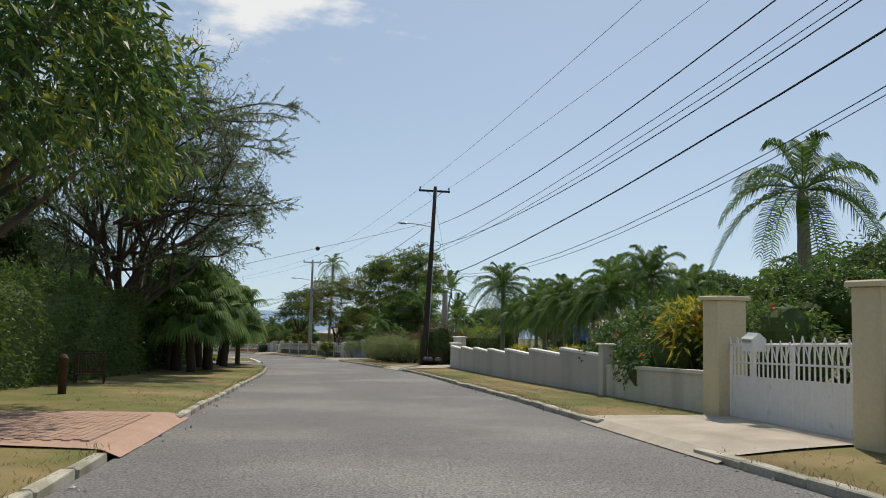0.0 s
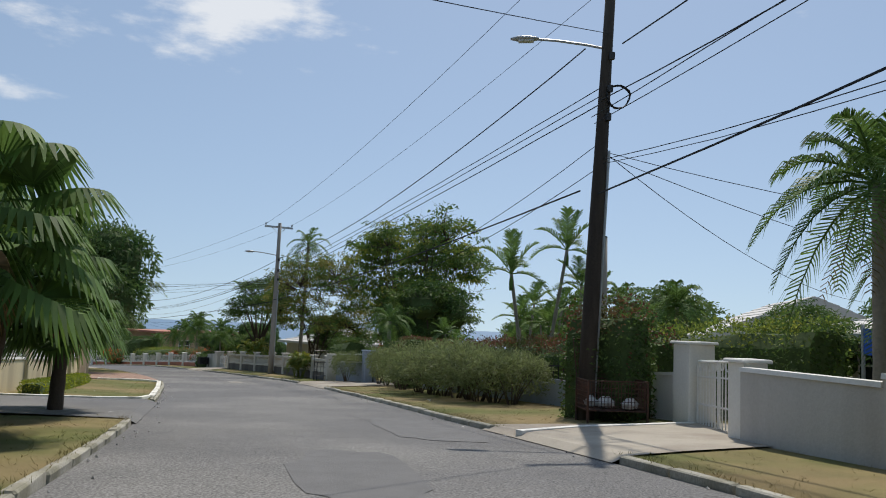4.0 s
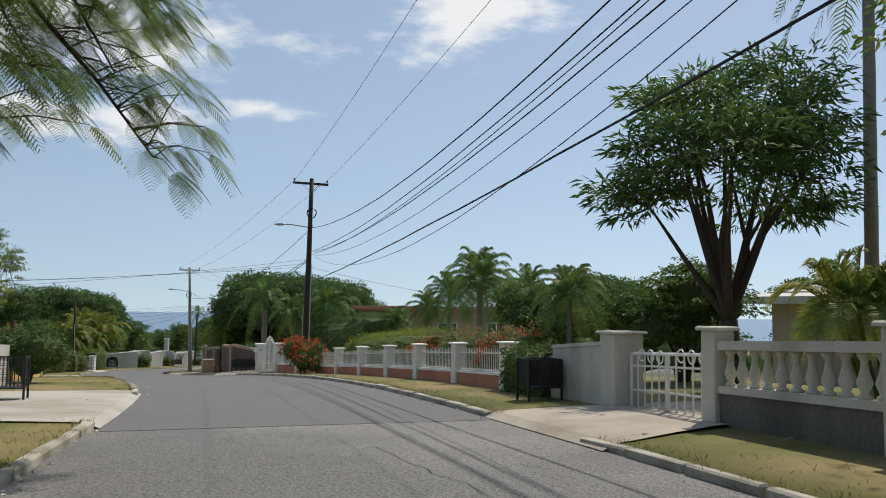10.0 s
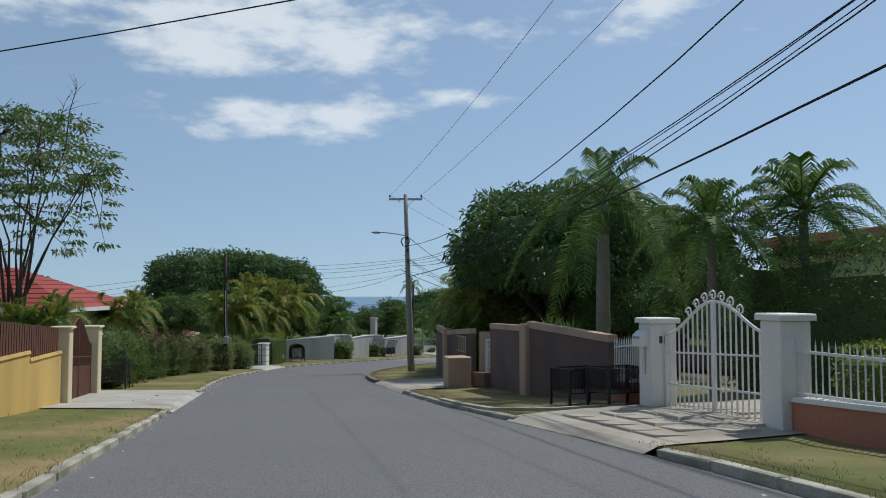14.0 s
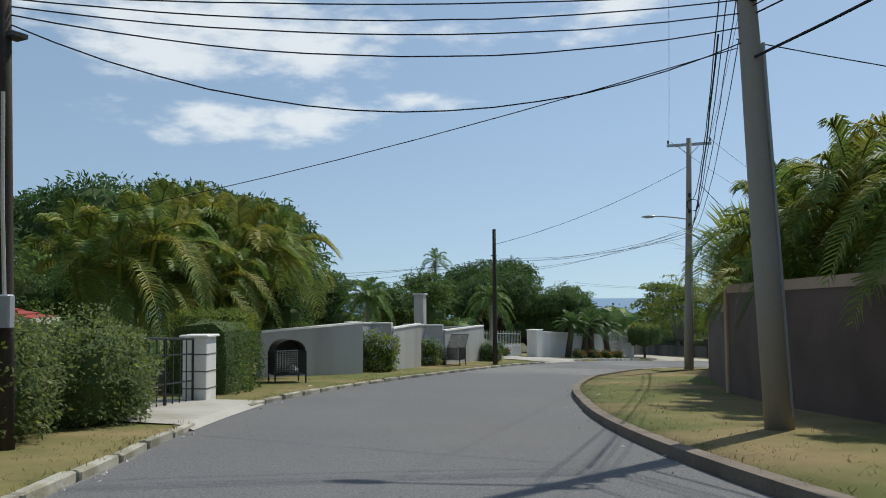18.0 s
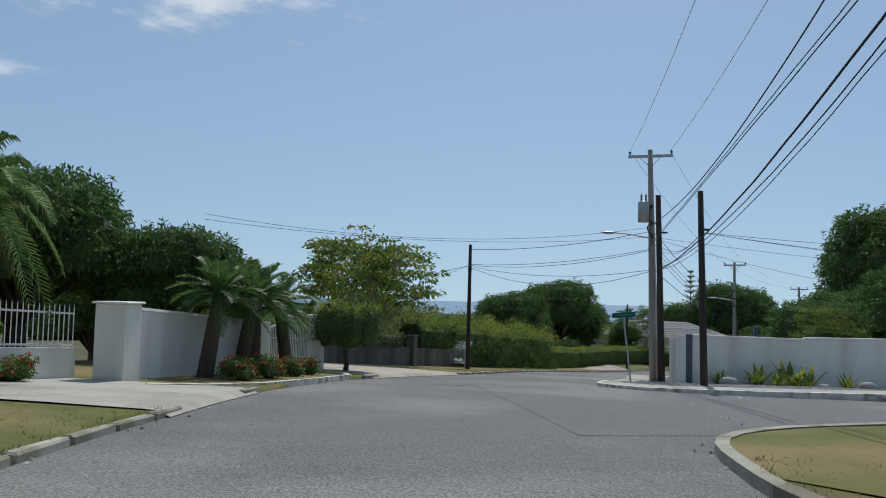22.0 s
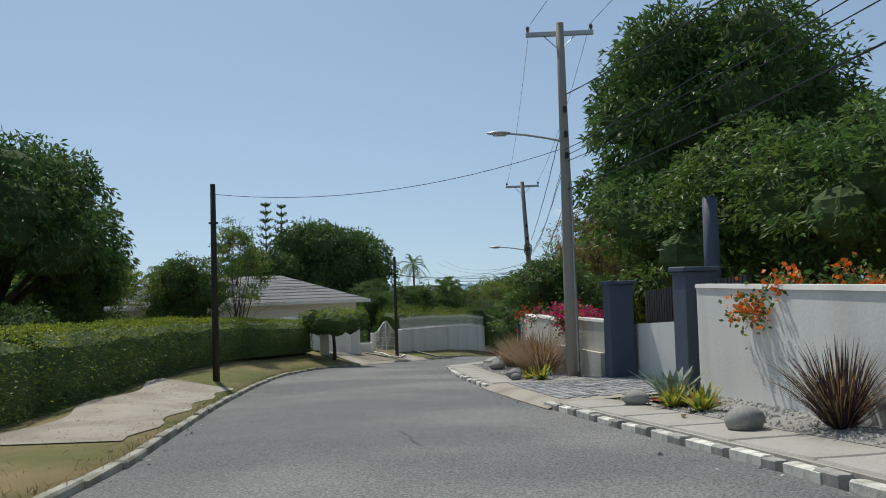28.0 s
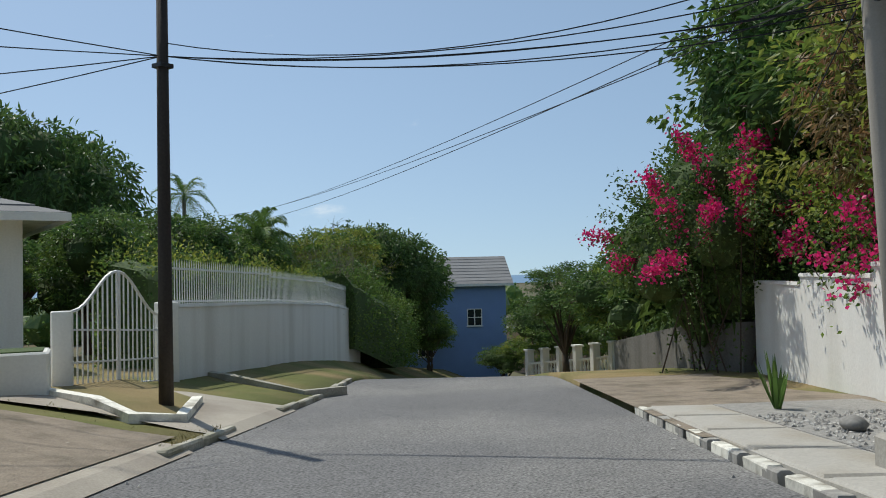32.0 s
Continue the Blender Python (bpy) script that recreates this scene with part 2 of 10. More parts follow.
MAT = dict(
    asphalt=material("asphalt", (0.15, 0.148, 0.148), 0.9, vary=1.8, coarse=0.14, scale=0.5, fine=38, bump=0.5, tint=(0.205, 0.2, 0.192), tint_scale=0.22, tint_lo=0.45, tint_hi=0.6),
    asphalt_new=material("new_asphalt", (0.14, 0.14, 0.144), 0.88, vary=1.2, coarse=0.14, scale=0.35, fine=45, bump=0.3, tint=(0.145, 0.143, 0.142), tint_scale=0.3, tint_lo=0.42, tint_hi=0.62),
    dirt=material("stony_dirt", (0.27, 0.225, 0.175), 0.95, vary=0.45, scale=5, fine=45, bump=0.9, tint=(0.16, 0.135, 0.1), tint_scale=1.5),
    patch=material("asphalt_patch", (0.17, 0.169, 0.17), 0.9, vary=0.3, scale=2, fine=120, bump=0.5),
    ground=material("earth", (0.12, 0.1, 0.055), 0.95, vary=0.35, scale=0.15, fine=6, tint=(0.06, 0.08, 0.03), tint_scale=0.03),
    grass=material("verge_grass", (0.128, 0.137, 0.04), 0.95, vary=0.4, scale=1.2, fine=70, bump=0.6, tint=(0.25, 0.19, 0.09), tint_scale=0.35, tint_lo=0.41, tint_hi=0.62),
    blade=material("grass_blade", (0.15, 0.155, 0.05), 0.8, vary=0.3, tint=(0.26, 0.2, 0.09), tint_scale=0.35, tint_lo=0.42, tint_hi=0.62, bump=0, per_island=0.4, translucent=0.2),
    gravel=material("gravel", (0.31, 0.3, 0.28), 0.95, vary=0.6, scale=14, fine=60, bump=0.8),
    stone_chip=material("stone_chip", (0.4, 0.385, 0.36), 0.9, vary=0.3, scale=3, fine=30, bump=0, per_island=0.5),
    stone=material("river_stone", (0.3, 0.29, 0.27), 0.8, vary=0.35, scale=3, fine=30, per_object=0.3),
    kerb=material("kerb_concrete", (0.42, 0.4, 0.34), 0.9, vary=0.45, scale=3, fine=30, bump=0.5, tint=(0.2, 0.19, 0.13), tint_scale=1.5, per_object=0.2),
    kerb_brown=material("brown_kerb", (0.2, 0.165, 0.13), 0.85, vary=0.35, scale=2, fine=30, bump=0.3, tint=(0.12, 0.1, 0.08), tint_scale=1.2),
    kerb_white=material("kerb_whitewash", (0.74, 0.72, 0.64), 0.85, vary=0.25, scale=3, fine=30, bump=0.3, tint=(0.3, 0.28, 0.23), tint_scale=2.6, tint_lo=0.47, tint_hi=0.66, per_object=0.25),
    kerb_black=material("kerb_black", (0.3, 0.29, 0.27), 0.9, vary=0.3, scale=3, fine=30, tint=(0.4, 0.38, 0.34), tint_scale=2.0, per_object=0.2),
    concrete=material("concrete", (0.42, 0.4, 0.36), 0.9, vary=0.25, scale=1.2, fine=30, bump=0.3, tint=(0.3, 0.27, 0.22), tint_scale=0.7),
    drive=material("drive_concrete", (0.4, 0.36, 0.3), 0.9, vary=0.3, scale=1.0, fine=40, bump=0.35, tint=(0.26, 0.22, 0.18), tint_scale=0.6, per_object=0.1),
    brickpave=material("brick_paving", (0.33, 0.22, 0.17), 0.9, vary=0.3, scale=2, fine=30, bump=0.3, per_object=0.3),
    cobble=material("grey_cobble", (0.28, 0.28, 0.28), 0.85, vary=0.35, scale=3, fine=30, bump=0.3, per_object=0.45),
    white=material("white_paint", (0.76, 0.75, 0.71), 0.7, vary=0.12, scale=1.2, fine=20, bump=0.15, tint=(0.55, 0.53, 0.47), tint_scale=0.9, tint_lo=0.5, tint_hi=0.85, streak=True),
    offwhite=material("weathered_white", (0.6, 0.57, 0.5), 0.8, vary=0.25, scale=1.5, fine=25, bump=0.25, tint=(0.36, 0.33, 0.27), tint_scale=1.1, tint_lo=0.48, tint_hi=0.75, streak=True),
    cream=material("cream_paint", (0.66, 0.57, 0.38), 0.75, vary=0.15, scale=1.2, fine=20, tint=(0.5, 0.42, 0.28), tint_scale=0.8, streak=True),
    yellow=material("yellow_paint", (0.62, 0.42, 0.13), 0.75, vary=0.18, scale=1.0, fine=20, tint=(0.48, 0.32, 0.12), tint_scale=0.8, streak=True),
    greywall=material("grey_render", (0.5, 0.49, 0.47), 0.85, vary=0.15, scale=1.3, fine=25, bump=0.25, tint=(0.36, 0.34, 0.31), tint_scale=0.6, tint_lo=0.48, tint_hi=0.75, streak=True),
    bluegrey=material("bluegrey_paint", (0.36, 0.41, 0.48), 0.8, vary=0.2, scale=1.2, fine=20, tint=(0.26, 0.28, 0.31), tint_scale=0.8, streak=True),
    slate=material("slate_blue_paint", (0.075, 0.095, 0.135), 0.6, vary=0.15, scale=1.5, fine=20),
    darkwall=material("dirty_concrete", (0.17, 0.16, 0.145), 0.95, vary=0.4, scale=1.2, fine=20, bump=0.5, tint=(0.08, 0.075, 0.065), tint_scale=1.0, streak=True),
    pink=material("terracotta_paint", (0.5, 0.21, 0.14), 0.8, vary=0.18, scale=1.2, fine=20, tint=(0.36, 0.17, 0.13), tint_scale=0.8, streak=True),
    brown=material("brown_paint", (0.15, 0.105, 0.09), 0.8, vary=0.18, scale=1.0, fine=20, tint=(0.11, 0.08, 0.07), tint_scale=0.7),
    beige=material("beige_paint", (0.47, 0.33, 0.235), 0.8, vary=0.15, scale=1.2, fine=20, tint=(0.36, 0.26, 0.2), tint_scale=0.8, streak=True),
    peach=material("peach_paint", (0.5, 0.34, 0.22), 0.8, vary=0.15, scale=0.8, fine=15),
    blue=material("blue_paint", (0.2, 0.3, 0.52), 0.7, vary=0.15, scale=1.0, fine=15),
    bluesheet=material("blue_awning", (0.02, 0.09, 0.5), 0.5, vary=0.25, scale=1.0, fine=15),
    iron_white=material("white_iron", (0.72, 0.72, 0.7), 0.5, vary=0.15, scale=3, fine=30, tint=(0.45, 0.38, 0.3), tint_scale=3, tint_lo=0.62, tint_hi=0.8, spec=0.5),
    iron_dark=material("dark_iron", (0.025, 0.025, 0.027), 0.5, vary=0.3, scale=3, fine=30, spec=0.5),
    rust=material("rusty_iron", (0.1, 0.05, 0.035), 0.85, vary=0.4, scale=4, fine=40, tint=(0.05, 0.035, 0.03), tint_scale=4),
    woodgate=material("stained_wood", (0.12, 0.05, 0.03), 0.6, vary=0.3, scale=2, fine=30, streak=True),
    pole_wood=material("creosoted_pole", (0.045, 0.036, 0.03), 0.85, vary=0.4, scale=3, fine=30, bump=0.4, tint=(0.09, 0.075, 0.06), tint_scale=2, streak=True),
    pole_conc=material("pole_concrete", (0.34, 0.31, 0.27), 0.85, vary=0.15, scale=2, fine=40, tint=(0.26, 0.24, 0.21), tint_scale=1.0, streak=True),
    galv=material("galvanised_steel", (0.42, 0.43, 0.44), 0.45, metal=0.6, vary=0.15, scale=4, fine=30),
    porcelain=material("insulator", (0.1, 0.09, 0.085), 0.3, vary=0.1, spec=0.6),
    wire=material("cable_black", (0.012, 0.012, 0.013), 0.6, vary=0.1, bump=0),
    lamp_glass=material("lamp_glass", (0.55, 0.56, 0.55), 0.2, vary=0.05, spec=0.6),
    bark=material("bark", (0.1, 0.075, 0.055), 0.95, vary=0.4, scale=3, fine=30, bump=0.7, tint=(0.05, 0.04, 0.032), tint_scale=2, streak=True),
    bark_pale=material("pale_bark", (0.24, 0.21, 0.17), 0.9, vary=0.3, scale=3, fine=25, bump=0.5),
    palm_trunk=material("palm_trunk", (0.26, 0.235, 0.19), 0.9, vary=0.35, scale=2, fine=18, bump=0.5),
    leaf_dark=foliage("mango_leaf", (0.062, 0.125, 0.036), (0.115, 0.185, 0.052)),
    leaf_mid=foliage("broad_leaf", (0.0875, 0.166, 0.0385), (0.149, 0.219, 0.0455)),
    leaf_light=foliage("light_leaf", (0.18, 0.25, 0.05), (0.28, 0.3, 0.055), tr=0.48),
    leaf_yellow=foliage("yellowing_leaf", (0.42, 0.38, 0.05), (0.24, 0.27, 0.05), tr=0.5),
    leaf_grey=foliage("feathery_leaf", (0.190, 0.241, 0.127), (0.140, 0.190, 0.089)),
    leaf_olive=foliage("oleander_leaf", (0.22, 0.26, 0.11), (0.14, 0.18, 0.07), tr=0.45),
    leaf_red=foliage("copper_leaf", (0.169, 0.0715, 0.0455), (0.091, 0.0975, 0.0325)),
    leaf_dry=foliage("dry_leaf", (0.286, 0.169, 0.078), (0.169, 0.156, 0.065)),
    leaf_hedge=foliage("hedge_leaf", (0.0735, 0.131, 0.035), (0.123, 0.184, 0.0455)),
    # yellow-green of an edging hedge, and of hedge tops painted as sunlit
    leaf_hedge_top=foliage("lit_yellow_hedge_leaf", (0.312, 0.351, 0.039), (0.182, 0.247, 0.039)),
    leaf_palm=foliage("palm_leaf", (0.0963, 0.175, 0.0455), (0.14, 0.228, 0.0525), rough=0.6, tr=0.3),
    leaf_yellowgreen=foliage("yellow_green_leaf", (0.17, 0.2, 0.045), (0.26, 0.24, 0.06), tr=0.42),
    leaf_areca=foliage("areca_leaf", (0.13, 0.21, 0.045), (0.28, 0.27, 0.045), rough=0.55, tr=0.4),
    leaf_blue=foliage("agave_leaf", (0.156, 0.221, 0.156), rough=0.5, tr=0.1),
    # dark green of the inner solids: shade between the leaves put into colour
    core=material("inner_leaf_shade", (0.065, 0.1, 0.032), 0.9, vary=0.4, scale=2, fine=12, bump=0.4),
    dead_frond=foliage("dead_frond", (0.26, 0.182, 0.091), (0.156, 0.117, 0.065)),
    flower_red=foliage("red_flower", (0.75, 0.09, 0.035), rough=0.5, tr=0.3, spread=0.3),
    flower_pink=foliage("magenta_bract", (0.68, 0.03, 0.19), rough=0.5, tr=0.35, spread=0.35),
    flower_blue=foliage("pale_blue_flower", (0.4, 0.45, 0.75), rough=0.5, tr=0.3, spread=0.2),
    flower_white=foliage("white_flower", (0.8, 0.78, 0.7), rough=0.5, tr=0.3, spread=0.2),
    flower_orange=foliage("orange_flower", (0.8, 0.2, 0.03), rough=0.5, tr=0.3, spread=0.3),
    plume_dark=foliage("purple_plume", (0.09, 0.055, 0.06), (0.05, 0.035, 0.035), rough=0.8, tr=0.2),
    plume=foliage("dry_plume", (0.429, 0.312, 0.208), (0.26, 0.169, 0.117), rough=0.8, tr=0.3),
    roof_red=material("red_roof", (0.3, 0.055, 0.045), 0.75, vary=0.25, scale=1, fine=20, per_object=0.12),
    roof_grey=material("grey_shingle", (0.2, 0.2, 0.2), 0.85, vary=0.3, scale=1, fine=20, per_object=0.15),
    roof_brown=material("brown_roof", (0.075, 0.065, 0.06), 0.8, vary=0.3, scale=1, fine=20, per_object=0.15),
    roof_white=material("pale_roof", (0.62, 0.6, 0.57), 0.8, vary=0.2, scale=1, fine=20, per_object=0.1),
    glass_dark=material("window_glass", (0.02, 0.025, 0.03), 0.08, vary=0.05, bump=0, spec=0.6),
    solar=material("solar_panel", (0.01, 0.015, 0.04), 0.15, vary=0.1, bump=0, spec=0.6),
    plastic_black=material("black_plastic", (0.02, 0.02, 0.022), 0.45, vary=0.2),
    sign_worn=material("worn_sign_lettering", (0.06, 0.2, 0.18), 0.5, vary=0.3, scale=12),
    sign_green=material("street_sign_green", (0.005, 0.11, 0.1), 0.45, vary=0.1),
    paint_bar=material("number_bar", (0.06, 0.06, 0.06), 0.7, vary=0.1, bump=0),
    bar_white=material("pale_bar", (0.75, 0.75, 0.72), 0.7, vary=0.1, bump=0),
    crack=material("tar_crack", (0.07, 0.07, 0.072), 0.85, vary=0.3),
    road_paint=material("worn_concrete_cover", (0.46, 0.43, 0.37), 0.9, vary=0.3, scale=3, fine=30),
    sea=material("sea", (0.1, 0.19, 0.3), 0.35, vary=0.1, scale=0.003, fine=0.02, bump=0),
    mulch=material("red_mulch", (0.3, 0.06, 0.035), 0.9, vary=0.5, scale=8, fine=60, bump=0.8),
    litter=material("litter", (0.6, 0.6, 0.58), 0.7, vary=0.3),
)

# ---- plan: the road's line (x, y, z) in steps, and what is told along it by (s, l): metres along, metres to the left ----
LINE = [(10.0, -59.1, 2.67), (5.0, -29.6, 1.22), (-0.1, 0.0, -0.22), (-2.0, 11.9, -0.81), (-3.8, 23.7, -1.39), (-5.6, 35.6, -1.94), (-8.0, 47.3, -2.51), (-10.7, 59.0, -3.12),
        (-14.1, 70.5, -3.67), (-18.8, 81.6, -4.19), (-24.5, 92.1, -4.68), (-31.2, 102.1, -5.17), (-38.6, 111.5, -5.89), (-46.4, 120.6, -6.8), (-54.3, 129.7, -7.7), (-61.9, 138.9, -8.47),
        (-67.0, 147.5, -9.1), (-70.4, 156.9, -9.68), (-72.0, 166.8, -10.2), (-72.1, 176.7, -10.66), (-70.7, 186.6, -11.26), (-68.1, 196.3, -11.96), (-64.3, 205.6, -12.69),
        (-59.6, 216.6, -13.56), (-54.0, 227.2, -14.47), (-47.9, 237.5, -15.29), (-42.0, 245.6, -15.94), (-37.3, 250.8, -16.49), (-25.0, 259.4, -17.6), (-19.2, 263.5, -18.12), (-12.5, 268.1, -19.2), (-2.5, 274.6, -20.9), (9.5, 280.4, -22.9), (24.0, 285.6, -25.0), (40.0, 291.0, -26.5)]


def spline(points, step=1.0):
    """Points every step metres along a smooth line through the given ones."""
    p = np.array([points[0], *points, points[-1]], float)
    out = []
    for i in range(1, len(p) - 2):
        a, b, c, d = p[i - 1 : i + 3]
        for q in np.linspace(0, 1, 24, endpoint=False):
            out.append(0.5 * (2 * b + (c - a) * q + (2 * a - 5 * b + 4 * c - d) * q * q + (3 * b - a - 3 * c + d) * q**3))
    out = np.array([*out, p[-1]])
    run = np.r_[0, np.cumsum(np.hypot(*np.diff(out[:, :2], axis=0).T))]
    at = np.arange(0, run[-1], step)
    return np.stack([np.interp(at, run, out[:, k]) for k in range(3)], 1), at


ROAD, ROAD_S = spline(LINE)
START = int(np.hypot(ROAD[:, 0] - LINE[2][0], ROAD[:, 1] - LINE[2][1]).argmin())
ROAD_S = ROAD_S - ROAD_S[START]
TAN = np.gradient(ROAD[:, :2], axis=0)
TAN /= np.hypot(TAN[:, 0], TAN[:, 1])[:, None]


def table(rows):
    xs, ys = zip(*rows)
    return lambda s: np.interp(s, xs, ys)


EDGE_L = table([(-60, 2.2), (0, 2.1), (45, 1.9), (60, 2.2), (95, 2.2), (105, 1.8), (120, 2.2), (150, 2.5), (163, 2.7), (172, 3.5), (185, 3.1), (197, 3.2), (203, 3.6), (210, 3.6), (214.5, 3.15), (220, 2.5), (223, 2.7), (232, 3.1),
                (250, 2.2), (262, 2.6), (272, 3.2), (281, 3.1), (287, 2.9), (296, 2.6), (310, 2.6), (360, 3)])
EDGE_R = table([(-60, 4.6), (0, 4.6), (10, 4.8), (20, 5.1), (38, 4.9), (48, 4.5), (60, 4.4), (75, 4.4), (80, 4.1), (95, 4.1), (108, 4.3), (130, 4.4), (138, 3.9), (160, 3.7), (172, 3.6), (185, 2.9), (192, 3.3),
                (197, 4.6), (200, 6.0), (214, 5.4), (220, 3.5), (228, 3.5), (236, 4.0), (247, 4.2), (262, 3.8), (272, 3.2), (285, 2.8), (297, 2.9), (360, 3)])


def road_at(s):
    """Place, z and direction of the road's line at s."""
    x, y, z = (np.interp(s, ROAD_S, ROAD[:, k]) for k in range(3))
    tx, ty = np.interp(s, ROAD_S, TAN[:, 0]), np.interp(s, ROAD_S, TAN[:, 1])
    k = np.hypot(tx, ty)
    return x, y, z, tx / k, ty / k


def smooth(v):
    v = np.clip(v, 0, 1)
    return v * v * (3 - 2 * v)


def rise(s, l):
    """How far the land lies above the road's surface."""
    l = np.asarray(l, float)
    left, right = np.maximum(l - EDGE_L(s), 0), np.maximum(-l - EDGE_R(s), 0)
    up = 0.02 * np.minimum(left + right, 8)
    up = up + smooth(right / 2.2) * np.interp(s, (74, 82, 95, 103, 112, 122, 128, 131, 134, 137), (0, 0.08, 0.08, -0.05, -0.11, -0.12, -0.08, 0.1, 0.1, 0))
    up = up + smooth(left / 2.9) * np.interp(s, (254, 264, 272, 282, 287, 292, 300, 314, 330), (0, 0.42, 0.66, 0.66, 0.36, 0.36, 0.4, 1.5, 1.0))
    up = up - 0.09 * np.maximum(left - 12, 0) * np.interp(s, (90, 120, 240, 262), (0, 1, 1, 0.4))
    up = up - 0.03 * np.maximum(right - 14, 0)
    return np.maximum(up, -14)


def nearest(x, y):
    d = np.hypot(ROAD[:, 0] - x, ROAD[:, 1] - y)
    i = int(d.argmin())
    tx, ty = TAN[i]
    l = (y - ROAD[i, 1]) * tx - (x - ROAD[i, 0]) * ty
    along = (x - ROAD[i, 0]) * tx + (y - ROAD[i, 1]) * ty
    return ROAD_S[i] + float(np.clip(along, -0.6, 0.6)), float(l), float(ROAD[i, 2])


def ground_z(x, y):
    s, l, z = nearest(x, y)
    return float(np.interp(s, ROAD_S, ROAD[:, 2])) + float(rise(s, l))


def P(s, l, up=0.0):
    """The place on the land at (s, l)."""
    x, y, z, tx, ty = road_at(s)
    px, py = x - ty * l, y + tx * l
    return Vector((px, py, float(z) + float(rise(s, l)) + up))


def XY(x, y, up=0.0):
    return Vector((x, y, ground_z(x, y) + up))


def slope(s):
    """The road's fall at s, as an angle; downhill is negative."""
    return math.atan(float(np.interp(s + 0.6, ROAD_S, ROAD[:, 2]) - np.interp(s - 0.6, ROAD_S, ROAD[:, 2])) / 1.2)


def heading(s):
    """Degrees of turn about z by which +y looks along the road."""
    _, _, _, tx, ty = road_at(s)
    return math.degrees(math.atan2(-tx, ty))


# ---- mesh helpers ----
class Shape:
    """Gathers verts and faces of one mesh."""

    def __init__(self):
        self.v, self.f = [], []

    def add(self, verts, faces):
        k = len(self.v)
        self.v.extend(verts)
        self.f.extend([tuple(i + k for i in face) for face in faces])
        return self

    def box(self, x0, y0, z0, x1, y1, z1, m=None, bevel=0.0):
        """A box, its upright edges cut back a little where bevel is given."""
        if bevel:
            b = bevel
            ring = [(x0 + b, y0), (x1 - b, y0), (x1, y0 + b), (x1, y1 - b), (x1 - b, y1), (x0 + b, y1), (x0, y1 - b), (x0, y0 + b)]
            vs = [(x, y, z0) for x, y in ring] + [(x, y, z1 - b) for x, y in ring]
            cx, cy = (x0 + x1) / 2, (y0 + y1) / 2
            vs += [(x + (cx - x) * min(1, b / max(abs(cx - x), 1e-3)) * (abs(cx - x) > b), y + (cy - y) * min(1, b / max(abs(cy - y), 1e-3)) * (abs(cy - y) > b), z1) for x, y in ring]
            fs = [tuple(range(7, -1, -1)), tuple(range(16, 24))]
            for r in (0, 8):
                fs += [(r + i, r + (i + 1) % 8, r + 8 + (i + 1) % 8, r + 8 + i) for i in range(8)]
        else:
            vs = [(x, y, z) for z in (z0, z1) for x, y in ((x0, y0), (x1, y0), (x1, y1), (x0, y1))]
            fs = [(3, 2, 1, 0), (4, 5, 6, 7), (0, 1, 5, 4), (1, 2, 6, 5), (2, 3, 7, 6), (3, 0, 4, 7)]
        if m is not None:
            vs = [tuple(m @ Vector(v)) for v in vs]
        return self.add(vs, fs)

    def tube(self, pts, radii, sides=6, cap=True):
        """A tube through points; radii is one number or one per point."""
        pts = [Vector(p) for p in pts]
        if not isinstance(radii, (list, tuple, np.ndarray)):
            radii = [radii] * len(pts)
        radii = [float(v) for v in radii]
        vs, fs = [], []
        side = None
        for i, p in enumerate(pts):
            d = (pts[min(i + 1, len(pts) - 1)] - pts[max(i - 1, 0)]).normalized()
            if side is None:
                side = d.orthogonal().normalized()
            side = (side - d * side.dot(d)).normalized()
            up = d.cross(side)
            for k in range(sides):
                a = 2 * pi * k / sides
                vs.append(tuple(p + radii[i] * (cos(a) * side + sin(a) * up)))
            if i:
                b = (i - 1) * sides
                fs += [(b + k, b + (k + 1) % sides, b + sides + (k + 1) % sides, b + sides + k) for k in range(sides)]
        if cap:
            fs += [tuple(range(sides - 1, -1, -1)), tuple(range((len(pts) - 1) * sides, len(pts) * sides))]
        return self.add(vs, fs)

    def lathe(self, profile, sides=10, at=(0, 0, 0)):
        """A turned shape: profile of (radius, z)."""
        vs = [(at[0] + r * cos(2 * pi * k / sides), at[1] + r * sin(2 * pi * k / sides), at[2] + z) for r, z in profile for k in range(sides)]
        fs = [(b * sides + k, b * sides + (k + 1) % sides, (b + 1) * sides + (k + 1) % sides, (b + 1) * sides + k) for b in range(len(profile) - 1) for k in range(sides)]
        fs += [tuple(range(sides - 1, -1, -1)), tuple(range((len(profile) - 1) * sides, len(profile) * sides))]
        return self.add(vs, fs)

    def prism(self, poly, x0, x1, m=None):
        """A polygon of (y, z), drawn out along x."""
        k = len(poly)
        vs = [(x0, y, z) for y, z in poly] + [(x1, y, z) for y, z in poly]
        fs = [tuple(range(k - 1, -1, -1)), tuple(range(k, 2 * k))] + [(i, (i + 1) % k, k + (i + 1) % k, k + i) for i in range(k)]
        if m is not None:
            vs = [tuple(m @ Vector(v)) for v in vs]
        return self.add(vs, fs)

    def quads(self, q):
        """An array of quads (n, 4, 3)."""
        k, n = len(self.v), len(q)
        self.v.extend(map(tuple, np.asarray(q, float).reshape(-1, 3).tolist()))
        self.f.extend([(k + 4 * i, k + 4 * i + 1, k + 4 * i + 2, k + 4 * i + 3) for i in range(n)])
        return self

    def mesh(self, name, mat, smooth_faces=False):
        me = bpy.data.meshes.new(name)
        me.from_pydata(self.v, [], self.f)
        me.materials.append(mat)
        if smooth_faces:
            me.polygons.foreach_set("use_smooth", [True] * len(me.polygons))
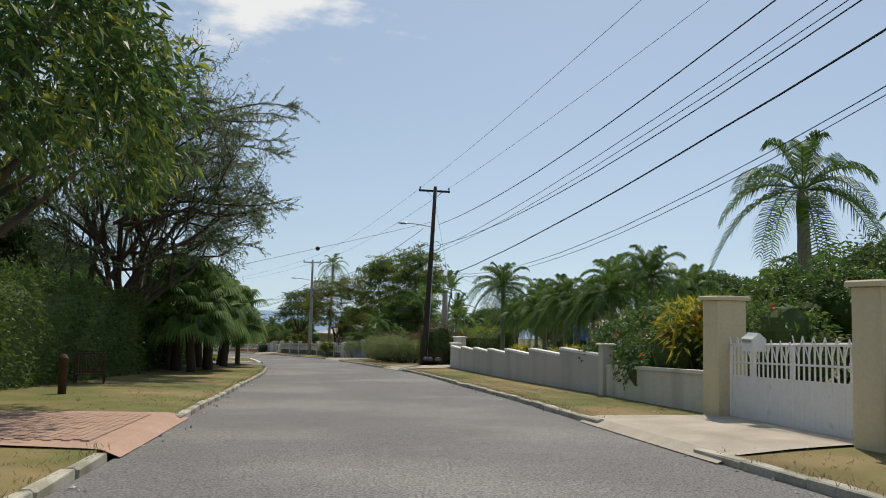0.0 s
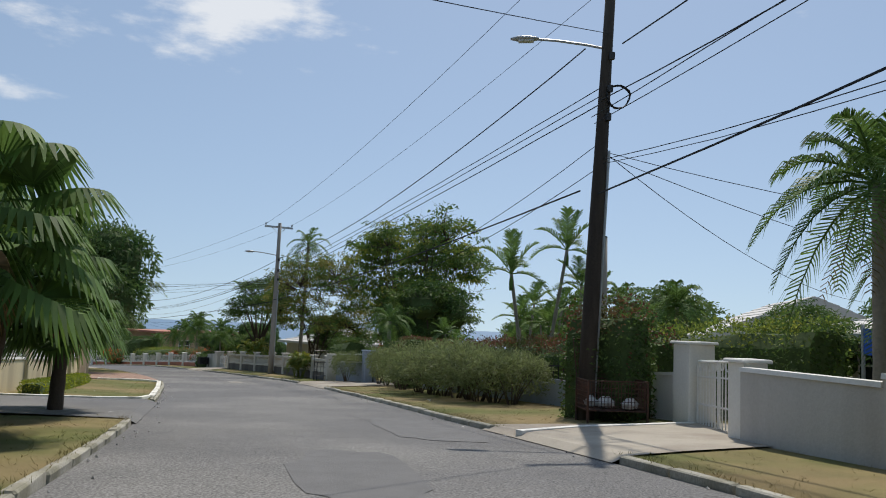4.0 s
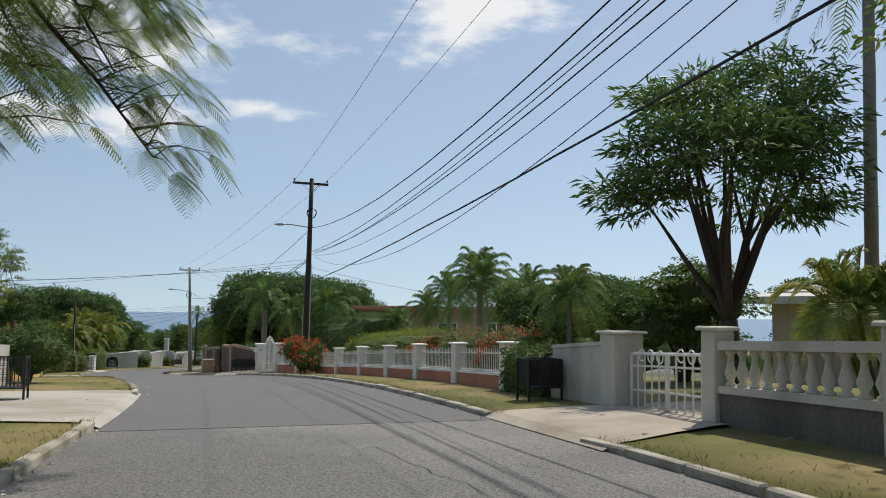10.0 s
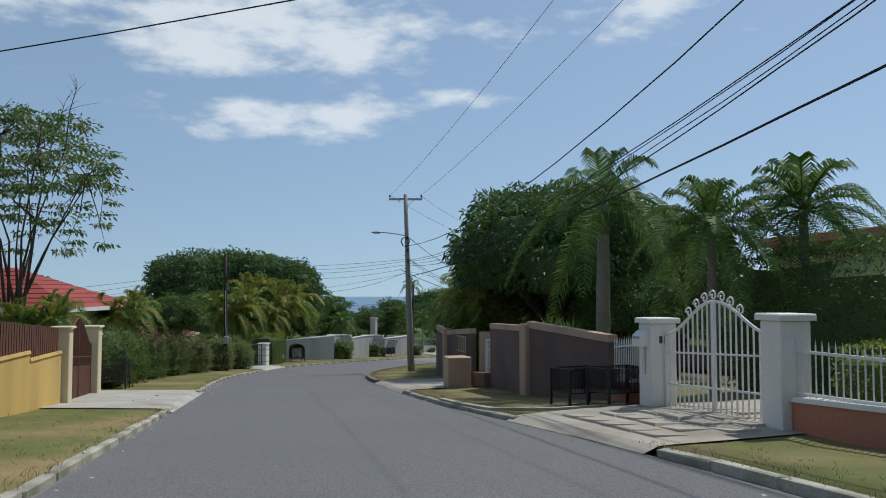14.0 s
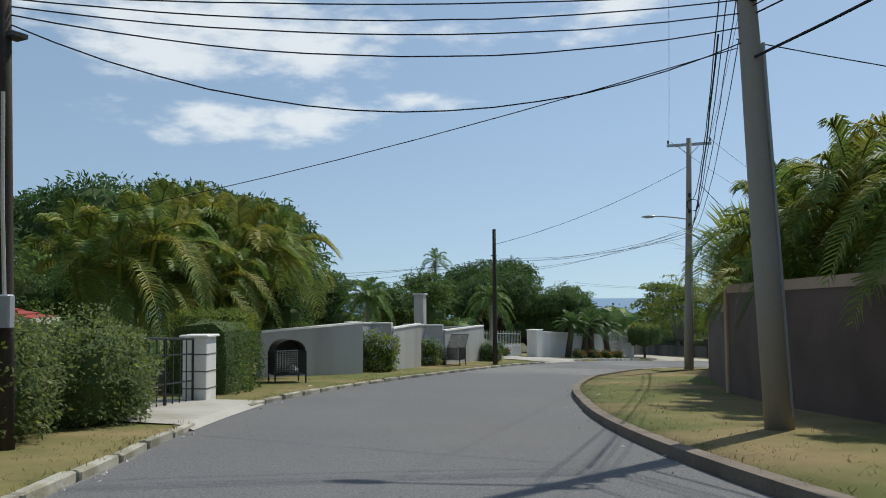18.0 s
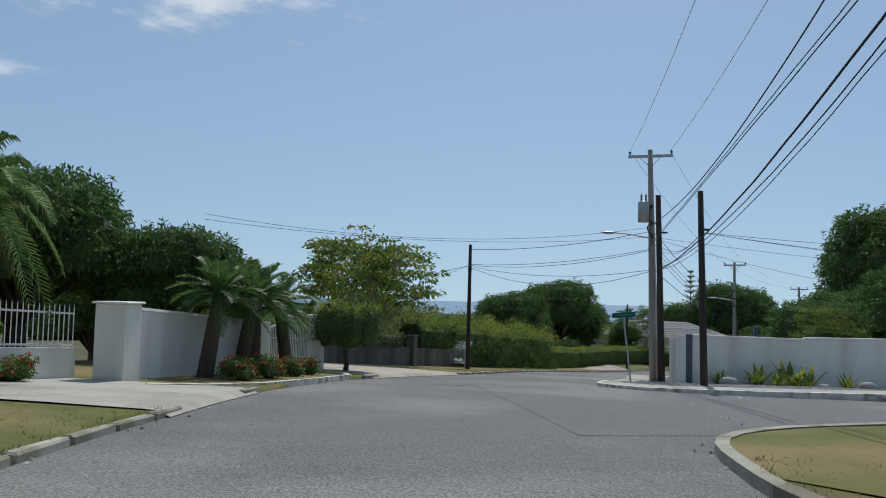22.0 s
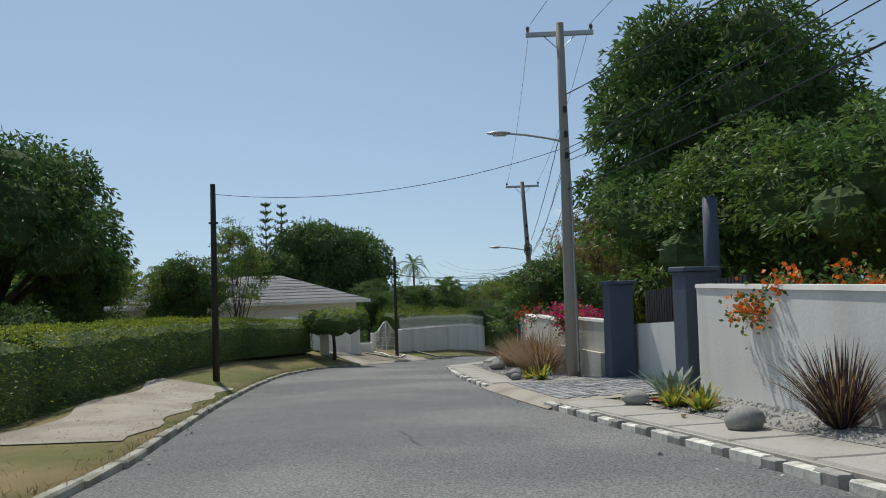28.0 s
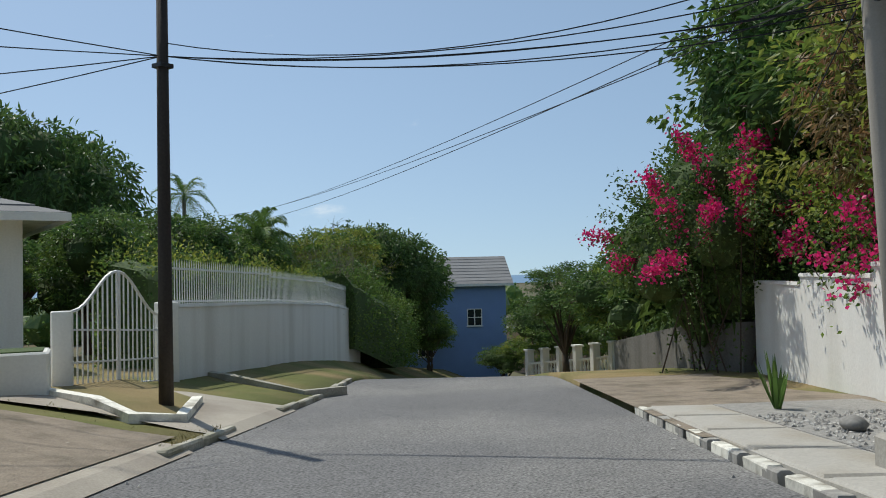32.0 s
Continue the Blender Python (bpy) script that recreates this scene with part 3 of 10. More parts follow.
        me.update()
        return me


def part(name, shape, mat, parent=None, label="", round_faces=False, m=None):
    """One mesh object from a shape (or a shared mesh) under a thing or a part."""
    me = shape if isinstance(shape, bpy.types.Mesh) else shape.mesh(name, mat, round_faces)
    ob = new(name, me)
    if parent is not None:
        ob.parent = parent
    if m is not None:
        ob.matrix_basis = m
    if label:
        tagged(ob, label=label)
    return ob


def thing(name, at, turn=0.0, label="", category="", group="", kind="", scale=1.0):
    """An empty at a thing's base."""
    ob = new(name)
    ob.empty_display_size = 0.2
    ob.matrix_world = Matrix.LocRotScale(Vector(at), Euler((0, 0, radians(turn))), Vector((scale,) * 3))
    return tagged(ob, label, category, group, kind)


def placed(ob, at, turn=0.0, scale=1.0, label="", lean=(0, 0)):
    """A copy of a thing at another place, perhaps larger or smaller."""
    c = copy_thing(ob, Matrix.Identity(4))
    c.matrix_basis = Matrix.LocRotScale(Vector(at), Euler((radians(lean[0]), radians(lean[1]), radians(turn))), Vector((scale,) * 3 if not isinstance(scale, (tuple, list)) else scale))
    if label:
        tagged(c, label=label)
    return c


RNG = np.random.default_rng(7)
RND = random.Random(11)

# ---- ground, road, verges ----
def strip(s0, s1, inner, outer, step=1.0, cols=(0, 1), lift=0.0, sink=0.0, skirt=0.0):
    """A ribbon between two edges given as functions of s (signed l); cols are shares of the way across."""
    sh = Shape()
    rows = np.arange(s0, s1 + 0.01, step)
    for s in rows:
        a, b = inner(s), outer(s)
        for q in cols:
            p = P(s, a + (b - a) * q, lift - (sink if q == cols[-1] else 0) - (skirt if q == cols[0] else 0))
            sh.v.append(tuple(p))
    k = len(cols)
    for i in range(len(rows) - 1):
        for j in range(k - 1):
            f = (i * k + j, i * k + j + 1, (i + 1) * k + j + 1, (i + 1) * k + j)
            sh.f.append(f if outer(0) < inner(0) else f[::-1])
    return sh


def ground_sheet():
    """One sheet from the road's land out to the horizon."""
    sh = Shape()
    xs = np.r_[-4900, -3000, -1800, -1000, -600, -380, -260, np.arange(-190, 111, 5.0), 160, 260, 420, 800, 1600, 3000, 4900]
    ys = np.r_[-4900, -2500, -1000, -400, -200, -120, np.arange(-80, 361, 5.0), 420, 520, 700, 1000, 1500, 2200, 3200, 4900]
    for y in ys:
        for x in xs:
            far = math.hypot(max(-190 - x, x - 110, 0), max(-80 - y, y - 360, 0))
            z = ground_z(min(max(x, -190), 110), min(max(y, -80), 360)) - 0.3
            q = min(far / 900, 1.0)
            sh.v.append((x, y, z + (-33.5 - z) * q * (2 - q)))
    k = len(xs)
    sh.f = [(j * k + i, j * k + i + 1, (j + 1) * k + i + 1, (j + 1) * k + i) for j in range(len(ys) - 1) for i in range(k - 1)]
    return tagged(part("ground", sh, MAT["ground"], round_faces=True), "dry brown and green hillside falling to the coast", "ground", kind="structure")


ground_sheet()
sea = Shape().add([(-4900, 900, 0), (4900, 900, 0), (4900, 4900, 0), (-4900, 4900, 0)], [(0, 1, 2, 3)])
tagged(part("water", sea, MAT["sea"], m=Matrix.Translation((0, 0, -32.5))), "hazy blue sea below the hillside", "sea", kind="structure")
sea2 = Shape().add([(-4900, -1000, 0), (-1300, -1000, 0), (-1300, 900, 0), (-4900, 900, 0)], [(0, 1, 2, 3)])
tagged(part("water", sea2, MAT["sea"], m=Matrix.Translation((0, 0, -32.5))), "hazy blue sea below the hillside", "sea", kind="structure")

road = tagged(part("road", strip(-60, 359, lambda s: EDGE_L(s) + 0.02, lambda s: -EDGE_R(s) - 0.02, cols=(0, 0.15, 0.3, 0.5, 0.7, 0.85, 1), lift=0.0), MAT["asphalt"], round_faces=True),
              "worn grey asphalt street running downhill in bends", "road", kind="structure")
tagged(part("road_resurfaced", strip(96.5, 187, lambda s: EDGE_L(s) - 0.03, lambda s: -EDGE_R(s) + 0.03, cols=(0, 0.15, 0.3, 0.5, 0.7, 0.85, 1), lift=0.006), MAT["asphalt_new"], round_faces=True),
       "smoother dark grey asphalt of a resurfaced stretch", "road", kind="structure")
VERGE_COLS = (0, 0.004, 0.08, 0.25, 0.5, 0.75, 1)
verge_l = tagged(part("verge_left", strip(-60, 359, lambda s: EDGE_L(s) + 0.16, lambda s: EDGE_L(s) + 12, cols=VERGE_COLS, lift=0.09, sink=0.5, skirt=0.16), MAT["grass"], round_faces=True),
                 "dry patchy mown grass verge", "grass verge", kind="structure")
for name, a, b in (("verge_right", -60, 196.5), ("verge_right", 216.0, 359)):
    tagged(part(name, strip(a, b, lambda s: -EDGE_R(s) - 0.16, lambda s: -EDGE_R(s) - 12, cols=VERGE_COLS, lift=0.09, sink=0.5, skirt=0.16), MAT["grass"], round_faces=True),
           "dry patchy mown grass verge", "grass verge", kind="structure")


def side_road():
    """The mouth of the side street, lifted just over the land."""
    sh = Shape()
    xs = np.arange(-69.5, 31, 2.5)
    for x in xs:
        lo, hi = 177.6 + 0.16 * (x + 66), 193.4 + 0.04 * (x + 63)
        lo = lo if x < -62 else lo + 0.6 * smooth((x + 62) / 10)
        for q in (0, 0.25, 0.5, 0.75, 1):
            y = lo + (hi - lo) * q
            s, l, z = nearest(x, y)
            sh.v.append((x, y, float(np.interp(s, ROAD_S, ROAD[:, 2])) + 0.006 + 0.003 * max(x + 66, 0)))
    for i in range(len(xs) - 1):
        for j in range(4):
            sh.f.append((i * 5 + j, i * 5 + 5 + j, i * 5 + 6 + j, i * 5 + 1 + j))
    return sh


tagged(part("road_side", side_road(), MAT["asphalt"], round_faces=True), "grey asphalt side street joining at a corner", "road", kind="structure")


def patch_on_road(s, l, ln, wd, mat, name, label, category, lift=0.008, turn=0.0, lumps=0.35, n=18, seed=0):
    """A thin irregular patch lying on the road."""
    r = random.Random(seed)
    x, y, z, tx, ty = road_at(s)
    sh, ring = Shape(), []
    for k in range(n):
        a = 2 * pi * k / n
        q = 1 + lumps * (r.random() - 0.5)
        u, w = ln / 2 * q * (abs(cos(a)) ** 0.6) * (1 if cos(a) > 0 else -1), wd / 2 * q * (abs(sin(a)) ** 0.6) * (1 if sin(a) > 0 else -1)
        u, w = u * cos(turn) - w * sin(turn), u * sin(turn) + w * cos(turn)
        xx, yy, zz, ax, ay = road_at(s + u)
        ring.append((float(xx - ay * (l + w)), float(yy + ax * (l + w)), float(zz) + lift + float(rise(s + u, l + w)) + (0.11 if (l + w > EDGE_L(s + u) + 0.1 or -(l + w) > EDGE_R(s + u) + 0.1) else 0)))
    c = np.mean(ring, axis=0)
    sh.add([tuple(c), *ring], [(0, i + 1, (i + 1) % n + 1) for i in range(n)])
    return tagged(part(name, sh, mat), label, category, kind="structure")


for i, (s, l, ln, wd) in enumerate(((46, -3.4, 5, 1.6), (211, 0.5, 3, 1.2),
                                     (40, -1.2, 4, 1.4))):
    patch_on_road(s, l, ln, wd, MAT["patch"], "road_patch", "darker tar repair in the street", "road patch", seed=i, lift=0.007)
patch_on_road(72.6, -1.4, 1.15, 0.7, MAT["road_paint"], "utility_cover", "pale concrete utility cover in the street", "utility cover", lift=0.014, lumps=0.1, seed=3)


def crack(s, l, ln, turn, seed):
    """A tar-filled crack: a narrow wandering ribbon."""
    r = random.Random(seed)
    sh, w, pts = Shape(), 0.006, []
    ll = l
    for k in range(int(ln / 0.3)):
        ll += (r.random() - 0.5) * 0.14 + 0.3 * tan(turn)
        pts.append((s + 0.3 * k, ll))
    for k, (a, b) in enumerate(pts):
        for d in (-w * (0.5 + r.random()), w * (0.5 + r.random())):
            sh.v.append(tuple(P(a + 0.5 * d, b + d, 0.009)))
        if k:
            sh.f.append((2 * k - 2, 2 * k - 1, 2 * k + 1, 2 * k))
    return tagged(part("road_crack", sh, MAT["crack"]), "dark crack wandering through worn asphalt", "crack", kind="structure")


for i, (s, l, ln, tn) in enumerate(((52, -0.5, 5, 0.15), (54, -3.0, 6, -0.1), (60, 0.8, 4, 0.3), (72, -1.4, 6, 0.1), (78, -3.2, 5, -0.15), (236, 0.2, 6, 0.05),
                                     (250, -1.4, 2.2, 0.12), (270, -2.0, 2.4, 0.2), (18, 0.9, 2.5, 0.05), (30, -2.6, 7, 0.03), (88, -2.2, 6, 0.1))):
    crack(s, l, ln, tn, i)

# ---- driveways ----
def driveway(s0, s1, side_sign, reach, mat, name, label, lift=0.12, flare=0.6, cells=(3, 3), paver=None):
    """A slab across the verge from the kerb to l = reach; with paver (length, width) it is laid in pieces."""
    edge = EDGE_L if side_sign > 0 else EDGE_R
    sh = Shape()
    n, k = 8, 7
    for i in range(n + 1):
        q = i / n
        for j in range(k + 1):
            w = max(j - 2, 0) / (k - 2)
            out = (-0.05, 0.16, 0.34)[j] if j < 3 else 0.34 + (reach - edge(s0) - 0.34) * w
            lo, hi = s0 - flare * (1 - w) ** 2, s1 + flare * (1 - w) ** 2
            s = lo + (hi - lo) * q
            sh.v.append(tuple(P(s, side_sign * (edge(s) + out), (0.014, 0.1, lift - 0.008)[j] if j < 3 else lift)))
    for i in range(n):
        for j in range(k):
            f = (i * (k + 1) + j, i * (k + 1) + j + 1, (i + 1) * (k + 1) + j + 1, (i + 1) * (k + 1) + j)
            sh.f.append(f[::-1] if side_sign < 0 else f)
    return tagged(part(name, sh, mat), label, "driveway", kind="structure")


DRIVES, DRIVE_OBJECTS, FOOTWAYS = [], [], []


def drive(s0, s1, sd, reach, mat, label):
    DRIVES.append((s0, s1, sd))
    DRIVE_OBJECTS.append(driveway(s0, s1, sd, reach, MAT[mat], "driveway", label))


drive(9.2, 13.2, -1, 8.5, "drive", "cracked pale concrete driveway before a white gate")
drive(10.2, 14.0, 1, 9, "brickpave", "reddish brown paved driveway crossing the grass")
drive(41.2, 45.0, -1, 9.5, "drive", "worn concrete driveway to a white ironwork gate")
drive(47.3, 53.2, 1, 9, "asphalt", "asphalt driveway between grass corners")
drive(66.2, 71.0, -1, 9.5, "drive", "worn concrete driveway beside a clipped hedge")
drive(71.5, 83.0, 1, 8, "brickpave", "pinkish brick paved driveway with worn edges")
drive(93.2, 96.3, -1, 8, "drive", "broken stone and concrete driveway")
drive(97.5, 104.5, 1, 8, "concrete", "pale concrete driveway beside a dark gate column")
drive(129.0, 133.0, -1, 9.5, "drive", "old flagged concrete driveway before a white gate")
drive(139.0, 146.5, 1, 9, "concrete", "pale concrete driveway to a brown gate")
drive(144.8, 150.8, -1, 9.5, "drive", "grey concrete driveway beside brown walls")
drive(167.0, 170.6, 1, 8, "concrete", "pale concrete strip of driveway at a dark gate")
drive(197.8, 201.8, 1, 12, "concrete", "broad pale concrete driveway in sun")
drive(212.4, 219.2, 1, 9.5, "drive", "wide weathered cracked concrete driveway")
drive(254.6, 260.4, -1, 10.5, "drive", "grey cobbled driveway between blue columns")
drive(282.8, 286.8, 1, 7.5, "drive", "worn concrete driveway under a clipped tree")
drive(289.0, 291.6, 1, 10, "drive", "worn concrete driveway before a white gate")


# ---- kerbs, stone by stone ----
def kerb_stone(mat, ln=1.2, w=0.15, h=0.22, seed=0):
    r = random.Random(seed)
    sh = Shape()
    sh.box(-w / 2, -ln / 2 + 0.006, -0.12, w / 2, ln / 2 - 0.006, h - 0.115, bevel=0.02)
    sh.v = [(x + (r.random() - 0.5) * 0.018, y + (r.random() - 0.5) * 0.014, z + (r.random() - 0.5) * 0.02 if z > 0 else z) for x, y, z in sh.v]
    return sh.mesh("kerb_stone", mat)


STONES = {k: [kerb_stone(MAT[m], seed=i) for i in range(5)] for k, m in (("plain", "kerb"), ("white", "kerb_white"), ("black", "kerb_black"))}


def lay_kerb(name, s0, s1, sd, style, label, gap=(), out=0.06):
    edge = EDGE_L if sd > 0 else EDGE_R
    top = tagged(part(name, Shape().tube([P(s, sd * (edge(s) + 0.1), -0.12) for s in np.linspace(s0, s1, max(3, int(abs(s1 - s0) / 4)))], 0.05, 4), MAT["concrete"]), label, "kerb", kind="structure")
    s, i = s0, 0
    while s < s1:
        ln = 1.2 if style != "banded" else (0.62, 0.36)[i % 2]
        if not any(a - 0.3 < s < b + 0.3 and d == sd for a, b, d in DRIVES if name != "kerb_island") and not any(a < s < b for a, b in gap):
            kind = style if style != "banded" else ("white", "black")[i % 2]
            p = P(s, sd * (edge(s) + 0.1), 0)
            base = float(np.interp(s, ROAD_S, ROAD[:, 2]))
            d = float((edge(s + 0.5) - edge(s - 0.5)))
            turn = heading(s) + sd * math.degrees(math.atan(d))
            st = new("kerb_stone", RND.choice(STONES[kind]))
            st.parent = top
            st.matrix_basis = Matrix.LocRotScale(Vector((p.x, p.y, base + RND.uniform(-0.015, 0.01))), Euler((slope(s) + RND.uniform(-0.006, 0.006), RND.uniform(-0.03, 0.03), radians(turn + RND.uniform(-1, 1)))),
                                                 Vector((1, ln / 1.2 * (1 + RND.uniform(-0.02, 0.0)), 1 + RND.uniform(-0.08, 0.08))))
        s += ln
        i += 1
    return top


def kerb_line(name, pts, mat, label, h=0.14, w=0.18):
    """A cast kerb along free points."""
    sh = Shape()
    pts = [Vector(p) for p in pts]
    for i, p in enumerate(pts):
        d = (pts[min(i + 1, len(pts) - 1)] - pts[max(i - 1, 0)])
        nrm = Vector((-d.y, d.x, 0)).normalized() * w / 2
        sh.v += [tuple(p + nrm + Vector((0, 0, -0.15))), tuple(p + nrm * 0.9 + Vector((0, 0, h))), tuple(p - nrm * 0.9 + Vector((0, 0, h))), tuple(p - nrm + Vector((0, 0, -0.15)))]
        if i:
            b = 4 * i
            sh.f += [(b - 4 + k, b - 3 + k, b + 1 + k, b + k) for k in range(3)]
    sh.f += [(0, 3, 2, 1), tuple(len(sh.v) - 4 + k for k in range(4))]
    return tagged(part(name, sh, mat), label, "kerb", kind="structure")


# ---- walls ----
def frame_of(a, b):
    """A pose at a whose +x runs level towards b, and the length."""
    d = Vector(b) - Vector(a)
    return Matrix.Translation(Vector(a)) @ Matrix.Rotation(math.atan2(d.y, d.x), 4, "Z"), math.hypot(d.x, d.y), d.z


def wall(points, heights, mat, cope, label, thick=0.2, stepped=0, cope_h=0.07, name="boundary_wall", below=0.5, category="wall", over=0.03):
    """A garden wall through points, with a coping; stepped: level panels of that length, each lower or higher than the last."""
    top = thing(name, points[0], 0, label, category)
    inv = Matrix.Translation(-Vector(points[0]))
    for i in range(len(points) - 1):
        m, ln, dz = frame_of(points[i], points[i + 1])
        h0, h1 = heights[i], heights[i + 1]
        n = max(1, round(ln / stepped)) if stepped else 1
        for k in range(n):
            x0, x1 = ln * k / n, ln * (k + 1) / n
            za, zb = dz * k / n, dz * (k + 1) / n
            ha, hb = h0 + (h1 - h0) * k / n, h0 + (h1 - h0) * (k + 1) / n
            if stepped:
                lvl = (za + ha + zb + hb) / 2
                ta = tb = lvl
            else:
                ta, tb = za + ha, zb + hb
            y = thick / 2
            body = Shape().add([(x0, -y, za - below), (x1, -y, zb - below), (x1, y, zb - below), (x0, y, za - below), (x0, -y, ta), (x1, -y, tb), (x1, y, tb), (x0, y, ta)],
                               [(3, 2, 1, 0), (4, 5, 6, 7), (0, 1, 5, 4), (1, 2, 6, 5), (2, 3, 7, 6), (3, 0, 4, 7)])
            part("wall_panel", body, MAT[mat], top, m=inv @ m)
            if cope:
                yo = y + over
                e = 0.0
                cap = Shape().add([(x0 - e, -yo, ta + 0.002), (x1 + e, -yo, tb + 0.002), (x1 + e, yo, tb + 0.002), (x0 - e, yo, ta + 0.002),
                                   (x0 - e, -yo + 0.015, ta + cope_h), (x1 + e, -yo + 0.015, tb + cope_h), (x1 + e, yo - 0.015, tb + cope_h), (x0 - e, yo - 0.015, ta + cope_h)],
                                  [(3, 2, 1, 0), (4, 5, 6, 7), (0, 1, 5, 4), (1, 2, 6, 5), (2, 3, 7, 6), (3, 0, 4, 7)])
                part("coping", cap, MAT[cope], top, m=inv @ m)
    return top


def pier(at, turn, w, h, mat, label, cap=0.0, cap_mat=None, d=None, name="gate_pier", number=False, band=0, below=0.4, group=""):
    """A square masonry pier with a cap; number: plain bars where a house number is painted."""
    top = thing(name, at, turn, label, "gate pier" if "gate" in name else "pier", group)
    d = d or w
    part("shaft", Shape().box(-w / 2, -d / 2, -below, w / 2, d / 2, h, bevel=0.015), MAT[mat], top)
    if cap:
        o = 0.06
        part("cap", Shape().box(-w / 2 - o, -d / 2 - o, h + 0.002, w / 2 + o, d / 2 + o, h + cap, bevel=0.02), MAT[cap_mat or mat], top)
    if number:
        for k in (0, 1):
            part("number_bar", Shape().box(-0.09 + 0.1 * k, -d / 2 - 0.006, h * 0.78, -0.03 + 0.1 * k, -d / 2 - 0.002, h * 0.78 + 0.13), MAT["paint_bar"], top)
    for k in range(band):
        z = h * (k + 1) / (band + 1)
        part("groove", Shape().box(-w / 2 - 0.008, -d / 2 - 0.008, z - 0.012, w / 2 + 0.008, d / 2 + 0.008, z + 0.012), MAT["darkwall"], top)
    return top


def railing(a, b, z0a, z1a, z0b, z1b, mat, label, gap=0.13, bar=0.008, name="railing", spear=True, rails=(0.06, 0.86)):
    """Upright bars between two points, from z0 to z1 at either end, on two rails."""
    m, ln, dz = frame_of(a, b)
    top = thing(name, a, 0, label, "railing")
    inv = Matrix.Translation(-Vector(a))
    n = max(2, int(ln / gap))
    bar_mesh = {}
    for k in range(n + 1):
        q = k / n
        lo, hi = z0a + (z0b + dz - z0a) * q, z1a + (z1b + dz - z1a) * q
        h = hi - lo
        key = round(h, 2)
        if key not in bar_mesh:
            sh = Shape().box(-bar, -bar, 0, bar, bar, h)
            if spear:
                sh.add([(-bar * 1.8, 0, h), (0, -bar * 1.2, h), (bar * 1.8, 0, h), (0, bar * 1.2, h), (0, 0, h + 0.09)], [(0, 1, 4), (1, 2, 4), (2, 3, 4), (3, 0, 4)])
            bar_mesh[key] = sh.mesh("bar", MAT[mat])
        part("bar", bar_mesh[key], None, top, m=inv @ m @ Matrix.Translation((ln * q, 0, lo)))
    for r in rails:
        za = z0a + (z1a - z0a) * r
        zb = dz + z0b + (z1b - z0b) * r
        w = 0.02
        part("rail", Shape().add([(0, -w, za - w), (ln, -w, zb - w), (ln, w, zb - w), (0, w, za - w), (0, -w, za + w), (ln, -w, zb + w), (ln, w, zb + w), (0, w, za + w)],
                                 [(3, 2, 1, 0), (4, 5, 6, 7), (0, 1, 5, 4), (1, 2, 6, 5), (2, 3, 7, 6), (3, 0, 4, 7)]), MAT[mat], top, m=inv @ m)
    return top


